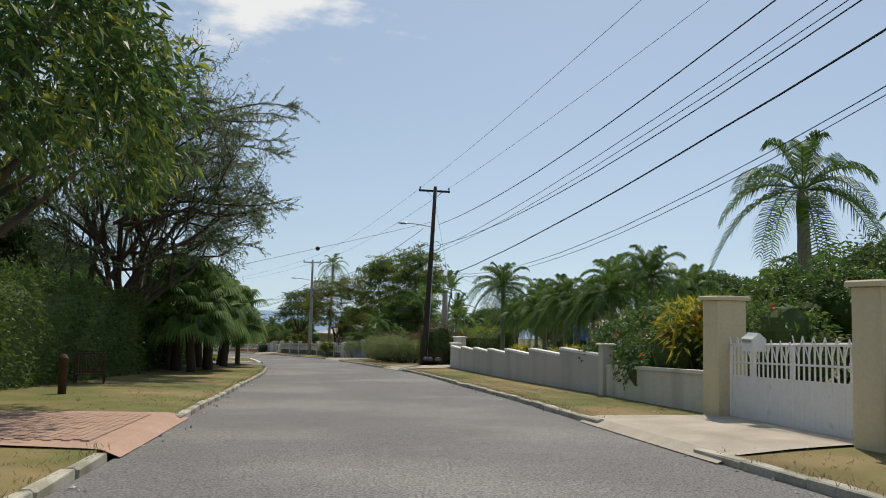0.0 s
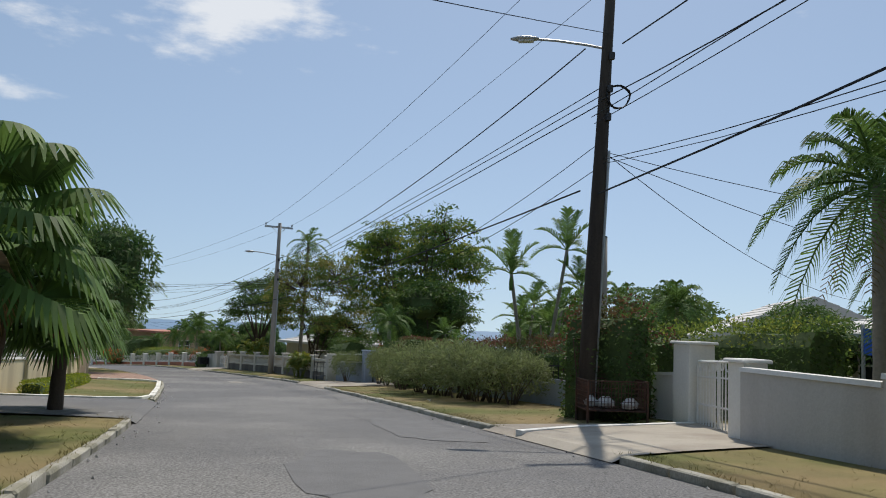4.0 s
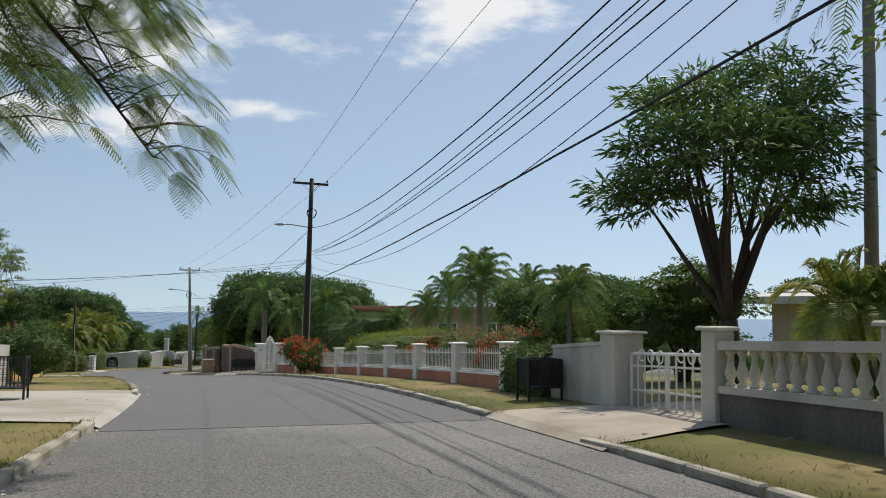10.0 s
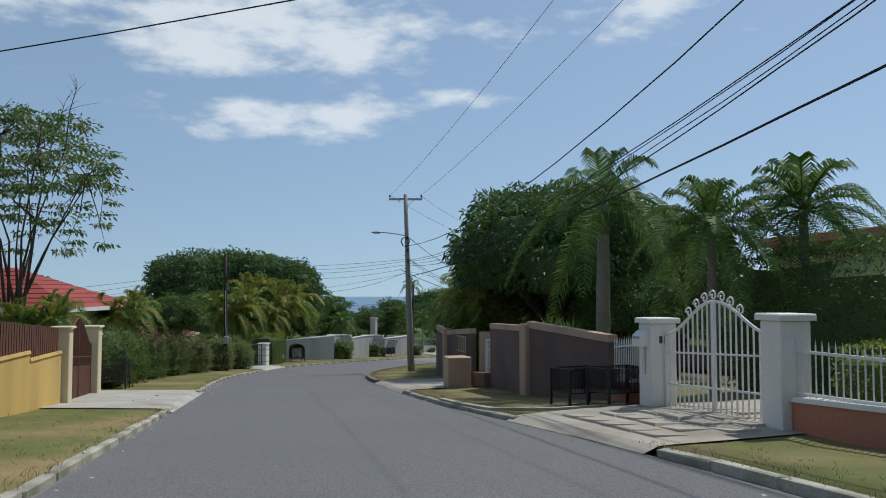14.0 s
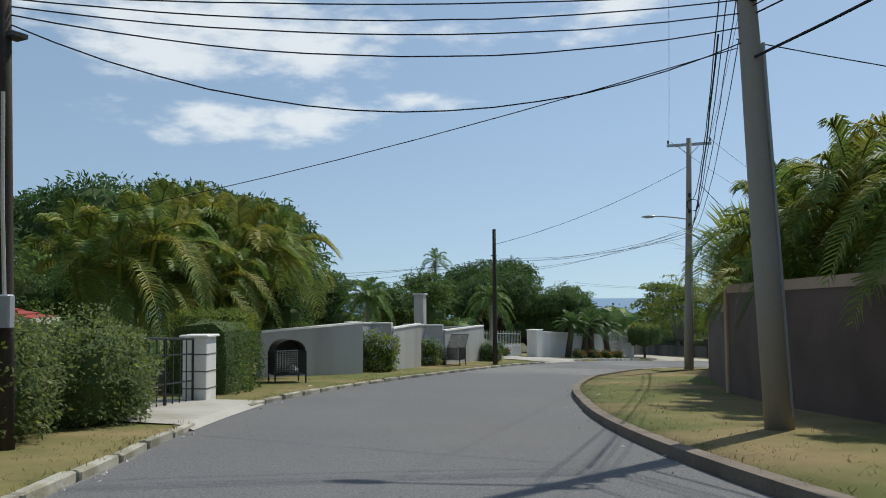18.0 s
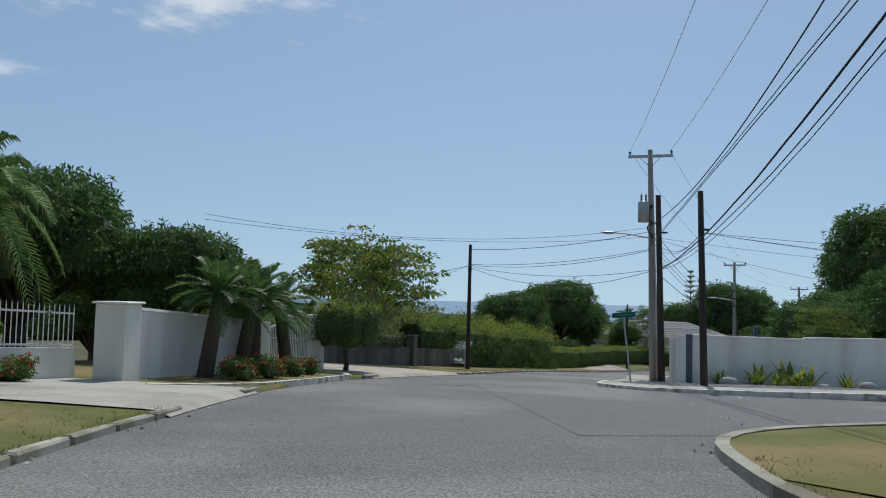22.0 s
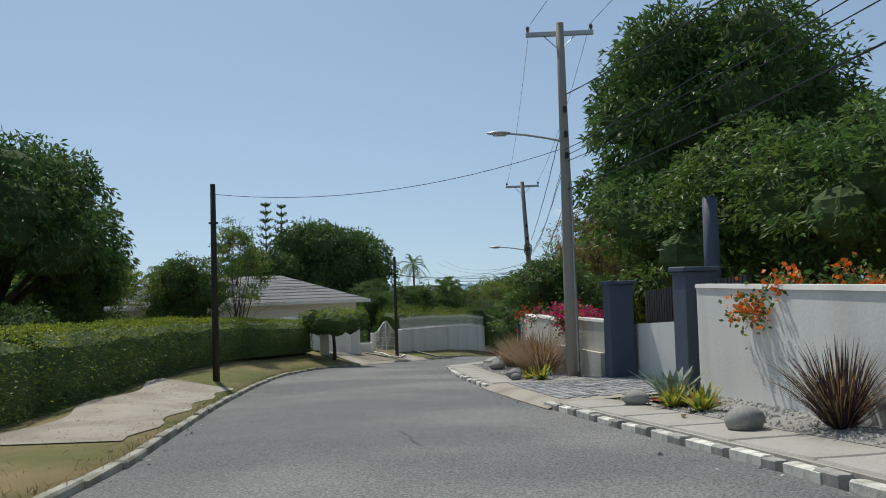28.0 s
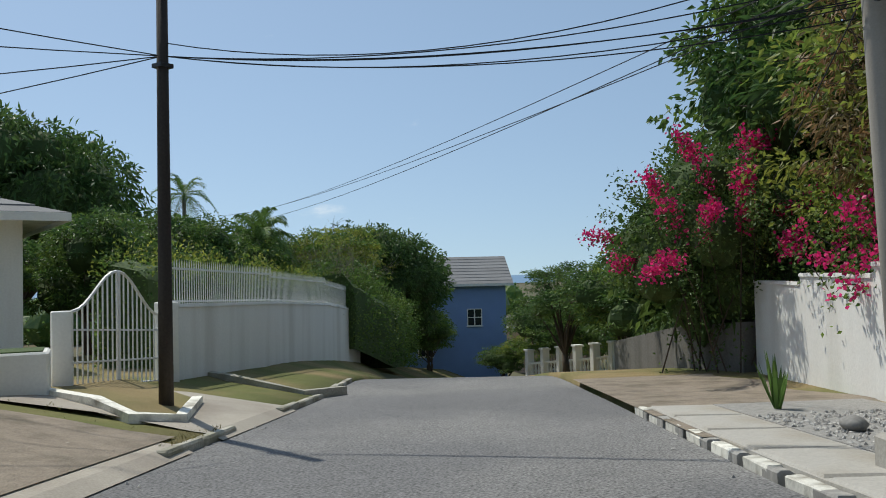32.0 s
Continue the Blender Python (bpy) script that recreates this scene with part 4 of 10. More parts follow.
def arch_gate(a, b, h_side, h_mid, mat, label, style="bars", gap=0.12, leaves=2, scroll=True, solid=0.0, foot=0.08):
    """An iron gate between two posts: frame, bars that rise to the middle, and scrollwork."""
    m, ln, dz = frame_of(a, b)
    top = thing("gate", a, 0, label, "gate")
    inv = Matrix.Translation(-Vector(a))
    mm = inv @ m
    zf = lambda x: foot + dz * x / ln
    rise_at = lambda x: zf(x) + h_side + (h_mid - h_side) * (0.5 - 0.5 * cos(2 * pi * x / ln)) - foot
    for k in range(leaves):
        x0, x1 = ln * k / leaves + 0.03, ln * (k + 1) / leaves - 0.03
        leaf = part("gate_leaf", Shape().tube([(x0, 0, zf(x0)), (x0, 0, rise_at(x0))] + [(x, 0, rise_at(x)) for x in np.linspace(x0, x1, 9)] + [(x1, 0, rise_at(x1)), (x1, 0, zf(x1)), (x0, 0, zf(x0))], 0.028, 5, cap=False),
                    MAT[mat], top, m=mm)
        n = max(3, int((x1 - x0) / gap))
        for j in range(1, n):
            x = x0 + (x1 - x0) * j / n
            part("bar", Shape().box(x - 0.011, -0.011, zf(x), x + 0.011, 0.011, rise_at(x)), MAT[mat], leaf)
        for zr in (0.32, 0.72):
            za, zb = zf(x0) + h_side * zr, zf(x1) + h_side * zr
            part("rail", Shape().tube([(x0, 0, za), (x1, 0, zb)], 0.022, 4), MAT[mat], leaf)
        if solid:
            part("panel", Shape().add([(x0, -0.008, zf(x0)), (x1, -0.008, zf(x1)), (x1, 0.008, zf(x1)), (x0, 0.008, zf(x0)), (x0, -0.008, zf(x0) + solid), (x1, -0.008, zf(x1) + solid), (x1, 0.008, zf(x1) + solid), (x0, 0.008, zf(x0) + solid)],
                                      [(3, 2, 1, 0), (4, 5, 6, 7), (0, 1, 5, 4), (1, 2, 6, 5), (2, 3, 7, 6), (3, 0, 4, 7)]), MAT[mat], leaf)
        if style == "rings":
            for j in range(int((x1 - x0) / 0.3)):
                cx, cz = x0 + 0.2 + 0.3 * j, zf(x0) + h_side * 0.86
                part("ring", Shape().tube([(cx + 0.1 * cos(t), 0, cz + 0.1 * sin(t)) for t in np.linspace(0, 2 * pi, 11)], 0.012, 4, cap=False), MAT[mat], leaf)
        if style == "lattice":
            for j in range(int((x1 - x0) / 0.28)):
                x = x0 + 0.28 * j
                part("lattice_bar", Shape().tube([(x, 0.02, zf(x) + h_side * 0.34), (x + 0.28, 0.02, zf(x) + h_side * 0.7), (x, 0.02, zf(x) + h_side)], 0.012, 4), MAT[mat], leaf)
        if style == "zigzag":
            pts = [(x0 + (x1 - x0) * j / 14, 0.015, zf(x0) + h_side * (0.74 if j % 2 else 0.97)) for j in range(15)]
            part("zigzag", Shape().tube(pts, 0.013, 4), MAT[mat], leaf)
    if scroll:
        for j in range(7):
            x = ln * (0.26 + 0.08 * j)
            cz = rise_at(x) + 0.09
            part("scroll", Shape().tube([(x + (0.1 - 0.007 * t) * cos(t * 0.7), 0, cz + (0.1 - 0.007 * t) * sin(t * 0.7)) for t in range(11)], 0.016, 4), MAT[mat], top, m=mm)
    return top


def balustrade(a, b, mat, wall_mat, label, base_h=0.5, h=1.1, name="balustrade"):
    """A low wall, a row of turned balusters and a coping between two posts."""
    m, ln, dz = frame_of(a, b)
    top = thing(name, a, 0, label, "balustrade")
    mm = Matrix.Translation(-Vector(a)) @ m
    sl = lambda x: dz * x / ln

    def beam(z0, z1, w):
        return Shape().add([(0, -w, z0), (ln, -w, z0 + dz), (ln, w, z0 + dz), (0, w, z0), (0, -w, z1), (ln, -w, z1 + dz), (ln, w, z1 + dz), (0, w, z1)],
                           [(3, 2, 1, 0), (4, 5, 6, 7), (0, 1, 5, 4), (1, 2, 6, 5), (2, 3, 7, 6), (3, 0, 4, 7)])

    part("base_wall", beam(-0.5, base_h, 0.09), MAT[wall_mat], top, m=mm)
    part("plinth", beam(base_h + 0.002, base_h + 0.1, 0.12), MAT[mat], top, m=mm)
    part("handrail", beam(h - 0.12, h, 0.12), MAT[mat], top, m=mm)
    z0, z1 = base_h + 0.1, h - 0.12
    d = z1 - z0
    prof = [(0.075, 0), (0.075, 0.06 * d), (0.04, 0.12 * d), (0.085, 0.34 * d), (0.045, 0.62 * d), (0.035, 0.8 * d), (0.07, 0.92 * d), (0.07, d)]
    me = Shape().lathe(prof, 8).mesh("baluster", MAT[mat], True)
    n = max(2, round(ln / 0.27))
    for k in range(n):
        x = ln * (k + 0.5) / n
        part("baluster", me, None, top, m=mm @ Matrix.Translation((x, 0, z0 + sl(x))))
    return top


# ---- poles, lamps, wires ----
def utility_pole(at, top_at, mat, kind, label, arm_turn=0.0, lamp=None, r0=0.17, r1=0.11, arms=True, transformer=False, name="utility_pole"):
    """A pole from its foot to its top, with crossarm, insulators and a street-light arm."""
    at, tp = Vector(at), Vector(top_at)
    t = thing(name, at, 0, label, "utility pole", "utility poles")
    d = tp - at
    pts = [d * q for q in (-0.05, 0.25, 0.5, 0.75, 1.0)]
    part("shaft", Shape().tube(pts, [r0 * 1.02, r0 * 0.95, (r0 + r1) / 2, r1 * 1.1, r1], 12), MAT[mat], t, round_faces=True)
    R = Matrix.Rotation(radians(arm_turn), 4, "Z")
    if arms:
        z = d.length - 0.25
        q = d * (z / d.length)
        w = 0.95
        part("crossarm", Shape().box(-w, -0.05, -0.06, w, 0.05, 0.06, Matrix.Translation(q) @ R @ Matrix.Translation((0, r1 + 0.05, 0))), MAT["pole_wood" if mat == "pole_wood" else "galv"], t)
        for x in (-w + 0.06, w - 0.06):
            part("insulator", Shape().lathe([(0.02, 0.06), (0.02, 0.1), (0.055, 0.12), (0.045, 0.16), (0.055, 0.19), (0.03, 0.24)], 8, tuple(q + (R @ Vector((x, r1 + 0.05, 0))))), MAT["porcelain"], t)
        for x in (-0.5, 0.5):
            part("brace", Shape().tube([q + (R @ Vector((x, r1 + 0.06, 0))), q + (R @ Vector((0, r1, -0.5)))], 0.014, 4), MAT["galv"], t)
    for zf in (0.62, 0.68, 0.75):
        part("bracket", Shape().box(-0.05, -0.05, -0.08, 0.05, 0.05, 0.08, Matrix.Translation(d * zf) @ R @ Matrix.Translation((0.03, -(r0 + r1) / 2 - 0.03, 0))), MAT["iron_dark"], t)
    part("conduit", Shape().tube([d * q + (R @ Vector((0.6 * r0, -0.75 * r0, 0))) for q in (0.02, 0.3, 0.55)], 0.03, 5), MAT["galv"], t)
    if lamp:
        zl, turn_l, reach = lamp[0] - 0.75, lamp[1], lamp[2]
        RL = Matrix.Rotation(radians(turn_l), 4, "Z")
        q = d * (zl / d.length)
        arm = part("lamp_arm", Shape().tube([q, q + (RL @ Vector((0, reach * 0.3, 0.1))), q + (RL @ Vector((0, reach * 0.7, 0.2))), q + (RL @ Vector((0, reach, 0.24)))], 0.03, 6), MAT["galv"], t)
        e = q + (RL @ Vector((0, reach + 0.25, 0.25)))
        head = Shape().lathe([(0.03, -0.33), (0.1, -0.25), (0.14, -0.05), (0.13, 0.15), (0.05, 0.33)], 10)
        mh = Matrix.Translation(e) @ RL @ Matrix.Rotation(radians(-90), 4, "X") @ Matrix.Diagonal((1, 0.45, 1, 1))
        hd = part("lamp_head", head, MAT["galv"], t, m=mh, round_faces=True)
        part("lens", Shape().box(-0.09, 0.1, -0.2, 0.09, 0.16, 0.15), MAT["lamp_glass"], hd)
    if transformer:
        q = d * 0.73
        c = q + Vector((-0.38, -0.12, 0))
        tr = part("transformer", Shape().lathe([(0.02, -0.5), (0.24, -0.48), (0.25, 0.35), (0.2, 0.42), (0.02, 0.46)], 12, tuple(c)), MAT["galv"], t, round_faces=True)
        for x in (-0.1, 0.1):
            part("bushing", Shape().lathe([(0.03, 0.44), (0.05, 0.5), (0.03, 0.56), (0.05, 0.62), (0.02, 0.75)], 8, tuple(c + Vector((x, 0, 0)))), MAT["porcelain"], tr)
    return t


def service_pole(at, h, mat, label, r=0.1, name="service_pole", lean=(0, 0)):
    t = thing(name, at, 0, label, "pole")
    d = Vector((lean[0], lean[1], h))
    part("shaft", Shape().tube([d * q for q in (-0.05, 0.3, 0.6, 1.0)], [r * 1.1, r, r * 0.9, r * 0.8], 10), MAT[mat], t, round_faces=True)
    if r < 0.15:
        part("clamp", Shape().box(-r * 1.1, -r * 1.1, h * 0.8, r * 1.1, r * 1.1, h * 0.8 + 0.06), MAT["iron_dark"], t)
    part("cap", Shape().lathe([(r * 0.85, 0), (r * 0.8, 0.03), (0.01, 0.05)], 8, tuple(d)), MAT["iron_dark"], t)
    return t


def wire(a, b, sag, r=0.012, label="black overhead cable sagging between poles", name="overhead_cable", n=16, wob=0.0):
    a, b = Vector(a), Vector(b)
    pts = []
    for k in range(n + 1):
        q = k / n
        p = a.lerp(b, q)
        p.z -= 4 * sag * q * (1 - q)
        if wob and 0 < k < n:
            p += Vector((RND.uniform(-wob, wob), RND.uniform(-wob, wob), RND.uniform(-wob, wob)))
        pts.append(p)
    ob = part(name, Shape().tube([p - a for p in pts], r, 4), MAT["wire"], m=Matrix.Translation(a))
    return tagged(ob, label, "cable", "overhead cables")


def coil(at, r, label="loose coil of black cable"):
    pts = [(r * (1 + 0.1 * sin(3 * t)) * cos(t), 0.05 * sin(2.3 * t), r * sin(t)) for t in np.linspace(0, 8 * pi, 60)]
    return tagged(part("cable_coil", Shape().tube(pts, 0.014, 4), MAT["wire"], m=Matrix.Translation(at)), label, "cable coil")


# ---- street furniture ----
def bin_cage(at, turn, w, d, h, mat, label, lid=None, dome=False, mesh_bars=0.07, fill=True, skirt=False):
    """A refuse cage of bars on legs, with an open lid or a round top."""
    t = thing("refuse_cage", at, turn, label, "refuse cage")
    fr = Shape()
    for x in (-w / 2, w / 2):
        for y in (-d / 2, d / 2):
            part("leg", Shape().box(x - 0.02, y - 0.02, -0.05, x + 0.02, y + 0.02, h), MAT[mat], t)
    for z in (0.25, h):
        for p, q in (((-w / 2, -d / 2, z), (w / 2, -d / 2, z)), ((w / 2, -d / 2, z), (w / 2, d / 2, z)), ((w / 2, d / 2, z), (-w / 2, d / 2, z)), ((-w / 2, d / 2, z), (-w / 2, -d / 2, z))):
            fr.tube([p, q], 0.016, 4)
    part("frame", fr, MAT[mat], t)
    for sgn, fixed, span in ((-1, d, w), (1, d, w)):
        sh = Shape()
        for x in np.arange(-span / 2, span / 2, mesh_bars):
            sh.box(x - 0.006, sgn * fixed / 2 - 0.006, 0.25, x + 0.006, sgn * fixed / 2 + 0.006, h)
        for z in np.arange(0.25, h, mesh_bars * 1.3):
            sh.box(-span / 2, sgn * fixed / 2 - 0.005, z - 0.005, span / 2, sgn * fixed / 2 + 0.005, z + 0.005)
        part("mesh_panel", sh, MAT[mat], t)
    for sgn in (-1, 1):
        sh = Shape()
        for y in np.arange(-d / 2, d / 2, mesh_bars):
            sh.box(sgn * w / 2 - 0.006, y - 0.006, 0.25, sgn * w / 2 + 0.006, y + 0.006, h)
        for z in np.arange(0.25, h, mesh_bars * 1.3):
            sh.box(sgn * w / 2 - 0.005, -d / 2, z - 0.005, sgn * w / 2 + 0.005, d / 2, z + 0.005)
        part("mesh_panel", sh, MAT[mat], t)
    part("floor_plate", Shape().box(-w / 2, -d / 2, 0.235, w / 2, d / 2, 0.25), MAT[mat], t)
    if dome:
        sh = Shape()
        n = 10
        for k in range(n):
            a0, a1 = pi * k / n, pi * (k + 1) / n
            for y0, y1 in ((-d / 2, d / 2),):
                sh.add([(-w / 2 * cos(a0), y0, h + w / 2 * 0.75 * sin(a0)), (-w / 2 * cos(a1), y0, h + w / 2 * 0.75 * sin(a1)), (-w / 2 * cos(a1), y1, h + w / 2 * 0.75 * sin(a1)), (-w / 2 * cos(a0), y1, h + w / 2 * 0.75 * sin(a0)),
                        (-w / 2 * cos(a0) * 0.97, y0, h + w / 2 * 0.72 * sin(a0)), (-w / 2 * cos(a1) * 0.97, y0, h + w / 2 * 0.72 * sin(a1)), (-w / 2 * cos(a1) * 0.97, y1, h + w / 2 * 0.72 * sin(a1)), (-w / 2 * cos(a0) * 0.97, y1, h + w / 2 * 0.72 * sin(a0))],
                       [(0, 1, 2, 3), (7, 6, 5, 4), (0, 4, 5, 1), (3, 2, 6, 7)])
        part("round_top", sh, MAT[mat], t)
        back = Shape().add([(-w / 2 * cos(pi * k / n), d / 2 - 0.01, h + w / 2 * 0.72 * sin(pi * k / n)) for k in range(n + 1)], [tuple(range(n + 1))])
        part("back_plate", back, MAT[mat], t)
    if lid is not None:
        sh = Shape().tube([(-w / 2, 0, 0), (w / 2, 0, 0), (w / 2, 0, d), (-w / 2, 0, d), (-w / 2, 0, 0)], 0.016, 4)
        for x in np.arange(-w / 2, w / 2, mesh_bars):
            sh.box(x - 0.005, -0.005, 0, x + 0.005, 0.005, d)
        for z in np.arange(0, d, mesh_bars * 1.3):
            sh.box(-w / 2, -0.004, z - 0.004, w / 2, 0.004, z + 0.004)
        tagged(part("lid", sh, MAT[mat], t, m=Matrix.Translation((0, d / 2, h)) @ Matrix.Rotation(radians(lid), 4, "X")), kind="stuff")
    if fill:
        sh = Shape()
        for k in range(5):
            c = Vector((RND.uniform(-w / 3, w / 3), RND.uniform(-d / 3, d / 3), 0.33))
            sh.lathe([(0.02, -0.07), (0.13, -0.04), (0.16, 0.05), (0.08, 0.12), (0.03, 0.17)], 7, tuple(c))
        part("rubbish", sh, MAT["litter"], t)
    return t


def mailbox(at, turn, label, mat="iron_white"):
    t = thing("mailbox", at, turn, label, "mailbox")
    part("box", Shape().prism([(-0.12, 0), (0.12, 0), (0.12, 0.2), (0, 0.3), (-0.12, 0.2)], -0.17, 0.17), MAT[mat], t)
    part("flap", Shape().box(-0.13, -0.135, 0.14, 0.13, -0.122, 0.19), MAT["galv"], t)
    part("bracket", Shape().box(-0.03, -0.03, -0.5, 0.03, 0.03, 0), MAT[mat], t)
    return t


# ---- houses ----
def house(at, turn, w, d, h, roof, wall_mat, label, roof_kind="hip", rise_h=1.8, eave=0.6, windows=(), solar=0, gable_mat=None):
    """A house: walls, eaves, a hipped, gabled or flat roof in courses, and windows as (face, along, sill, width, height)."""
    t = thing("house", at, turn, label, "house")
    part("wall", Shape().box(-w / 2, -d / 2, -1.5, w / 2, d / 2, h), MAT[wall_mat], t)
    W, D = w / 2 + eave, d / 2 + eave
    if roof_kind == "flat":
        part("roof", Shape().box(-W, -D, h + 0.002, W, D, h + 0.28, bevel=0.03), MAT[roof], t)
    else:
        ridge = max(W - D, 0.4) if roof_kind == "hip" else W
        n = 9
        rf = None
        for k in range(n):
            q0, q1 = k / n, (k + 1) / n
            sh = Shape()

            def ring(q, up):
                xx, yy = W + (ridge - W) * q, D * (1 - q)
                z = h + rise_h * q + up
                return [(-xx, -yy, z), (xx, -yy, z), (xx, yy, z), (-xx, yy, z)]

            lo, hi = ring(q0, 0.05), ring(q1, 0.015)
            under = ring(q0, 0.0)
            sh.add(lo + hi + under, [(0, 1, 5, 4), (1, 2, 6, 5), (2, 3, 7, 6), (3, 0, 4, 7), (8, 9, 1, 0), (9, 10, 2, 1), (10, 11, 3, 2), (11, 8, 0, 3)])
            part("roof_course", sh, MAT[roof], t)
        part("soffit", Shape().box(-W + 0.02, -D + 0.02, h - 0.06, W - 0.02, D - 0.02, h - 0.002), MAT["offwhite"], t)
        for sx, sy, lx, ly in ((0, -D, W, 0.03), (0, D, W, 0.03), (-W, 0, 0.03, D), (W, 0, 0.03, D)):
            part("fascia", Shape().box(sx - lx, sy - ly, h - 0.16, sx + lx, sy + ly, h + 0.04), MAT["white"], t)
        if roof_kind == "gable":
            for sx in (-1, 1):
                part("gable", Shape().add([(sx * (w / 2), -d / 2, h), (sx * (w / 2), d / 2, h), (sx * (w / 2), 0, h + rise_h * (d / 2) / D)], [(0, 1, 2) if sx > 0 else (2, 1, 0)]), MAT[gable_mat or wall_mat], t)
    for face, along, sill, ww, wh in windows:
        m = {"s": Matrix.Translation((along, -d / 2, 0)), "n": Matrix.Translation((along, d / 2, 0)) @ Matrix.Rotation(pi, 4, "Z"),
             "w": Matrix.Translation((-w / 2, along, 0)) @ Matrix.Rotation(-pi / 2, 4, "Z"), "e": Matrix.Translation((w / 2, along, 0)) @ Matrix.Rotation(pi / 2, 4, "Z")}[face]
        win = part("window", Shape().box(-ww / 2, -0.02, sill, ww / 2, 0.02, sill + wh), MAT["glass_dark"], t, m=m)
        fr = Shape()
        for x in (-ww / 2, 0, ww / 2):
            fr.box(x - 0.04, -0.05, sill, x + 0.04, -0.022, sill + wh)
        for z in (sill, sill + wh / 2, sill + wh):
            fr.box(-ww / 2 - 0.04, -0.055, z - 0.035, ww / 2 + 0.04, -0.022, z + 0.035)
        part("window_frame", fr, MAT["white"], win)
        part("sill", Shape().box(-ww / 2 - 0.1, -0.12, sill - 0.08, ww / 2 + 0.1, -0.02, sill - 0.037), MAT["white"], win)
    if solar:
        nrm = math.atan2(rise_h, D)
        for k in range(solar):
            mm = Matrix.Translation((-W * 0.45 + 1.05 * k, -D * 0.5, h + rise_h * 0.5 + 0.1)) @ Matrix.Rotation(nrm, 4, "X")
            sp = part("solar_panel", Shape().box(-0.5, -0.8, 0, 0.5, 0.8, 0.04), MAT["solar"], t, m=mm)
            part("panel_frame", Shape().tube([(-0.5, -0.8, 0.03), (0.5, -0.8, 0.03), (0.5, 0.8, 0.03), (-0.5, 0.8, 0.03), (-0.5, -0.8, 0.03)], 0.02, 4), MAT["galv"], sp)
    return t

# ---- plants ----
def unit(v):
    return v / np.maximum(np.linalg.norm(v, axis=-1, keepdims=True), 1e-9)


def leaf_quads(c, d, ln, wd, rng, fold=0.25):
    """Kite-shaped leaves at c, along d; ln and wd are numbers or arrays."""
    n = len(c)
    ln, wd = np.broadcast_to(ln, n)[:, None], np.broadcast_to(wd, n)[:, None]
    d = unit(d)
    side = unit(np.cross(d, unit(rng.normal(size=(n, 3)))))
    nrm = np.cross(side, d)
    mid = c + d * ln * 0.45 + nrm * ln * 0.08
    tip = c + d * ln - np.array([0, 0, 1]) * ln * fold * 0.5
    return np.stack([c, mid + side * wd / 2, tip, mid - side * wd / 2], 1)


def blob_points(blobs, n, rng, shell=0.72):
    """Points and outward directions over a cluster of ellipsoids (x, y, z, rx, ry, rz)."""
    b = np.array(blobs, float)
    area = (b[:, 3] * b[:, 4] + b[:, 4] * b[:, 5] + b[:, 3] * b[:, 5])
    pick = rng.choice(len(b), n, p=area / area.sum())
    u = unit(rng.normal(size=(n, 3)))
    u[:, 2] = np.where(u[:, 2] < -0.55, -u[:, 2] * 0.5, u[:, 2])
    u = unit(u)
    r = shell + (1.06 - shell) * rng.random(n) ** 0.6
    lump = 1 + 0.12 * np.sin(7 * u[:, 0] + pick) * np.sin(6 * u[:, 1] + 2 * pick) + 0.08 * np.sin(13 * u[:, 2] + pick)
    p = b[pick, :3] + u * b[pick, 3:] * (r * lump)[:, None]
    inside = np.zeros(n, bool)
    for k in range(len(b)):
        q = (((p - b[k, :3]) / b[k, 3:]) ** 2).sum(1)
        inside |= (q < 0.55) & (pick != k)
    return p[~inside], u[~inside]


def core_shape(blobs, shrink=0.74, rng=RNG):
    """Lumpy solids that stand for the leaves deep inside a crown, the shade there put into their dark colour."""
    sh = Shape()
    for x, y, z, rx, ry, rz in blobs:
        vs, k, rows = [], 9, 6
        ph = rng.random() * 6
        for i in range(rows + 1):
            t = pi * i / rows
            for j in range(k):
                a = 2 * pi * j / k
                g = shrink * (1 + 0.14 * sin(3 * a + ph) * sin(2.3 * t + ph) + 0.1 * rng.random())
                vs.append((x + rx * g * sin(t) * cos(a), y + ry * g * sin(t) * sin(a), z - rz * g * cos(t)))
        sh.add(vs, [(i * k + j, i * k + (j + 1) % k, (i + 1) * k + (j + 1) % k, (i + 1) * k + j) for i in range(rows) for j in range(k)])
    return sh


def limbs(trunk_h, r, tips, rng, lean=(0, 0), twist=0.3, sides=7):
    """A trunk that forks towards the tips."""
    sh = Shape()
    top = Vector((lean[0], lean[1], trunk_h))
    sh.tube([(0, 0, -0.3), Vector((rng.normal() * 0.05, rng.normal() * 0.05, trunk_h * 0.35)) + top * 0.1, top * 0.75, top], [r * 1.35, r, r * 0.85, r * 0.75], 9)
    for p in tips:
        p = Vector(p)
        mid = top.lerp(p, 0.5) + Vector(rng.normal(size=3) * twist * 0.5) + Vector((0, 0, 0.25))
        sh.tube([top * 0.93, top.lerp(mid, 0.6), mid, p], [r * 0.55, r * 0.42, r * 0.3, r * 0.1], sides)
    return sh


def round_blobs(w, h, z0, n, rng, spread=0.6, size=0.42):
    """Ellipsoids filling a dome of width w from z0 to h."""
    out = [(0, 0, (z0 + h) / 2, w * 0.36, w * 0.36, (h - z0) * 0.42)]
    for k in range(n):
        a = 2 * pi * k / n + rng.random()
        q = rng.random()
        z = z0 + (h - z0) * (0.3 + 0.55 * q)
        rad = w / 2 * spread * sqrt(max(0.1, 1 - (q * 0.85) ** 2))
        s = size * (0.75 + 0.5 * rng.random())
        out.append((rad * cos(a), rad * sin(a), z, w / 2 * s, w / 2 * s, (h - z0) * s * 0.62))
    return out


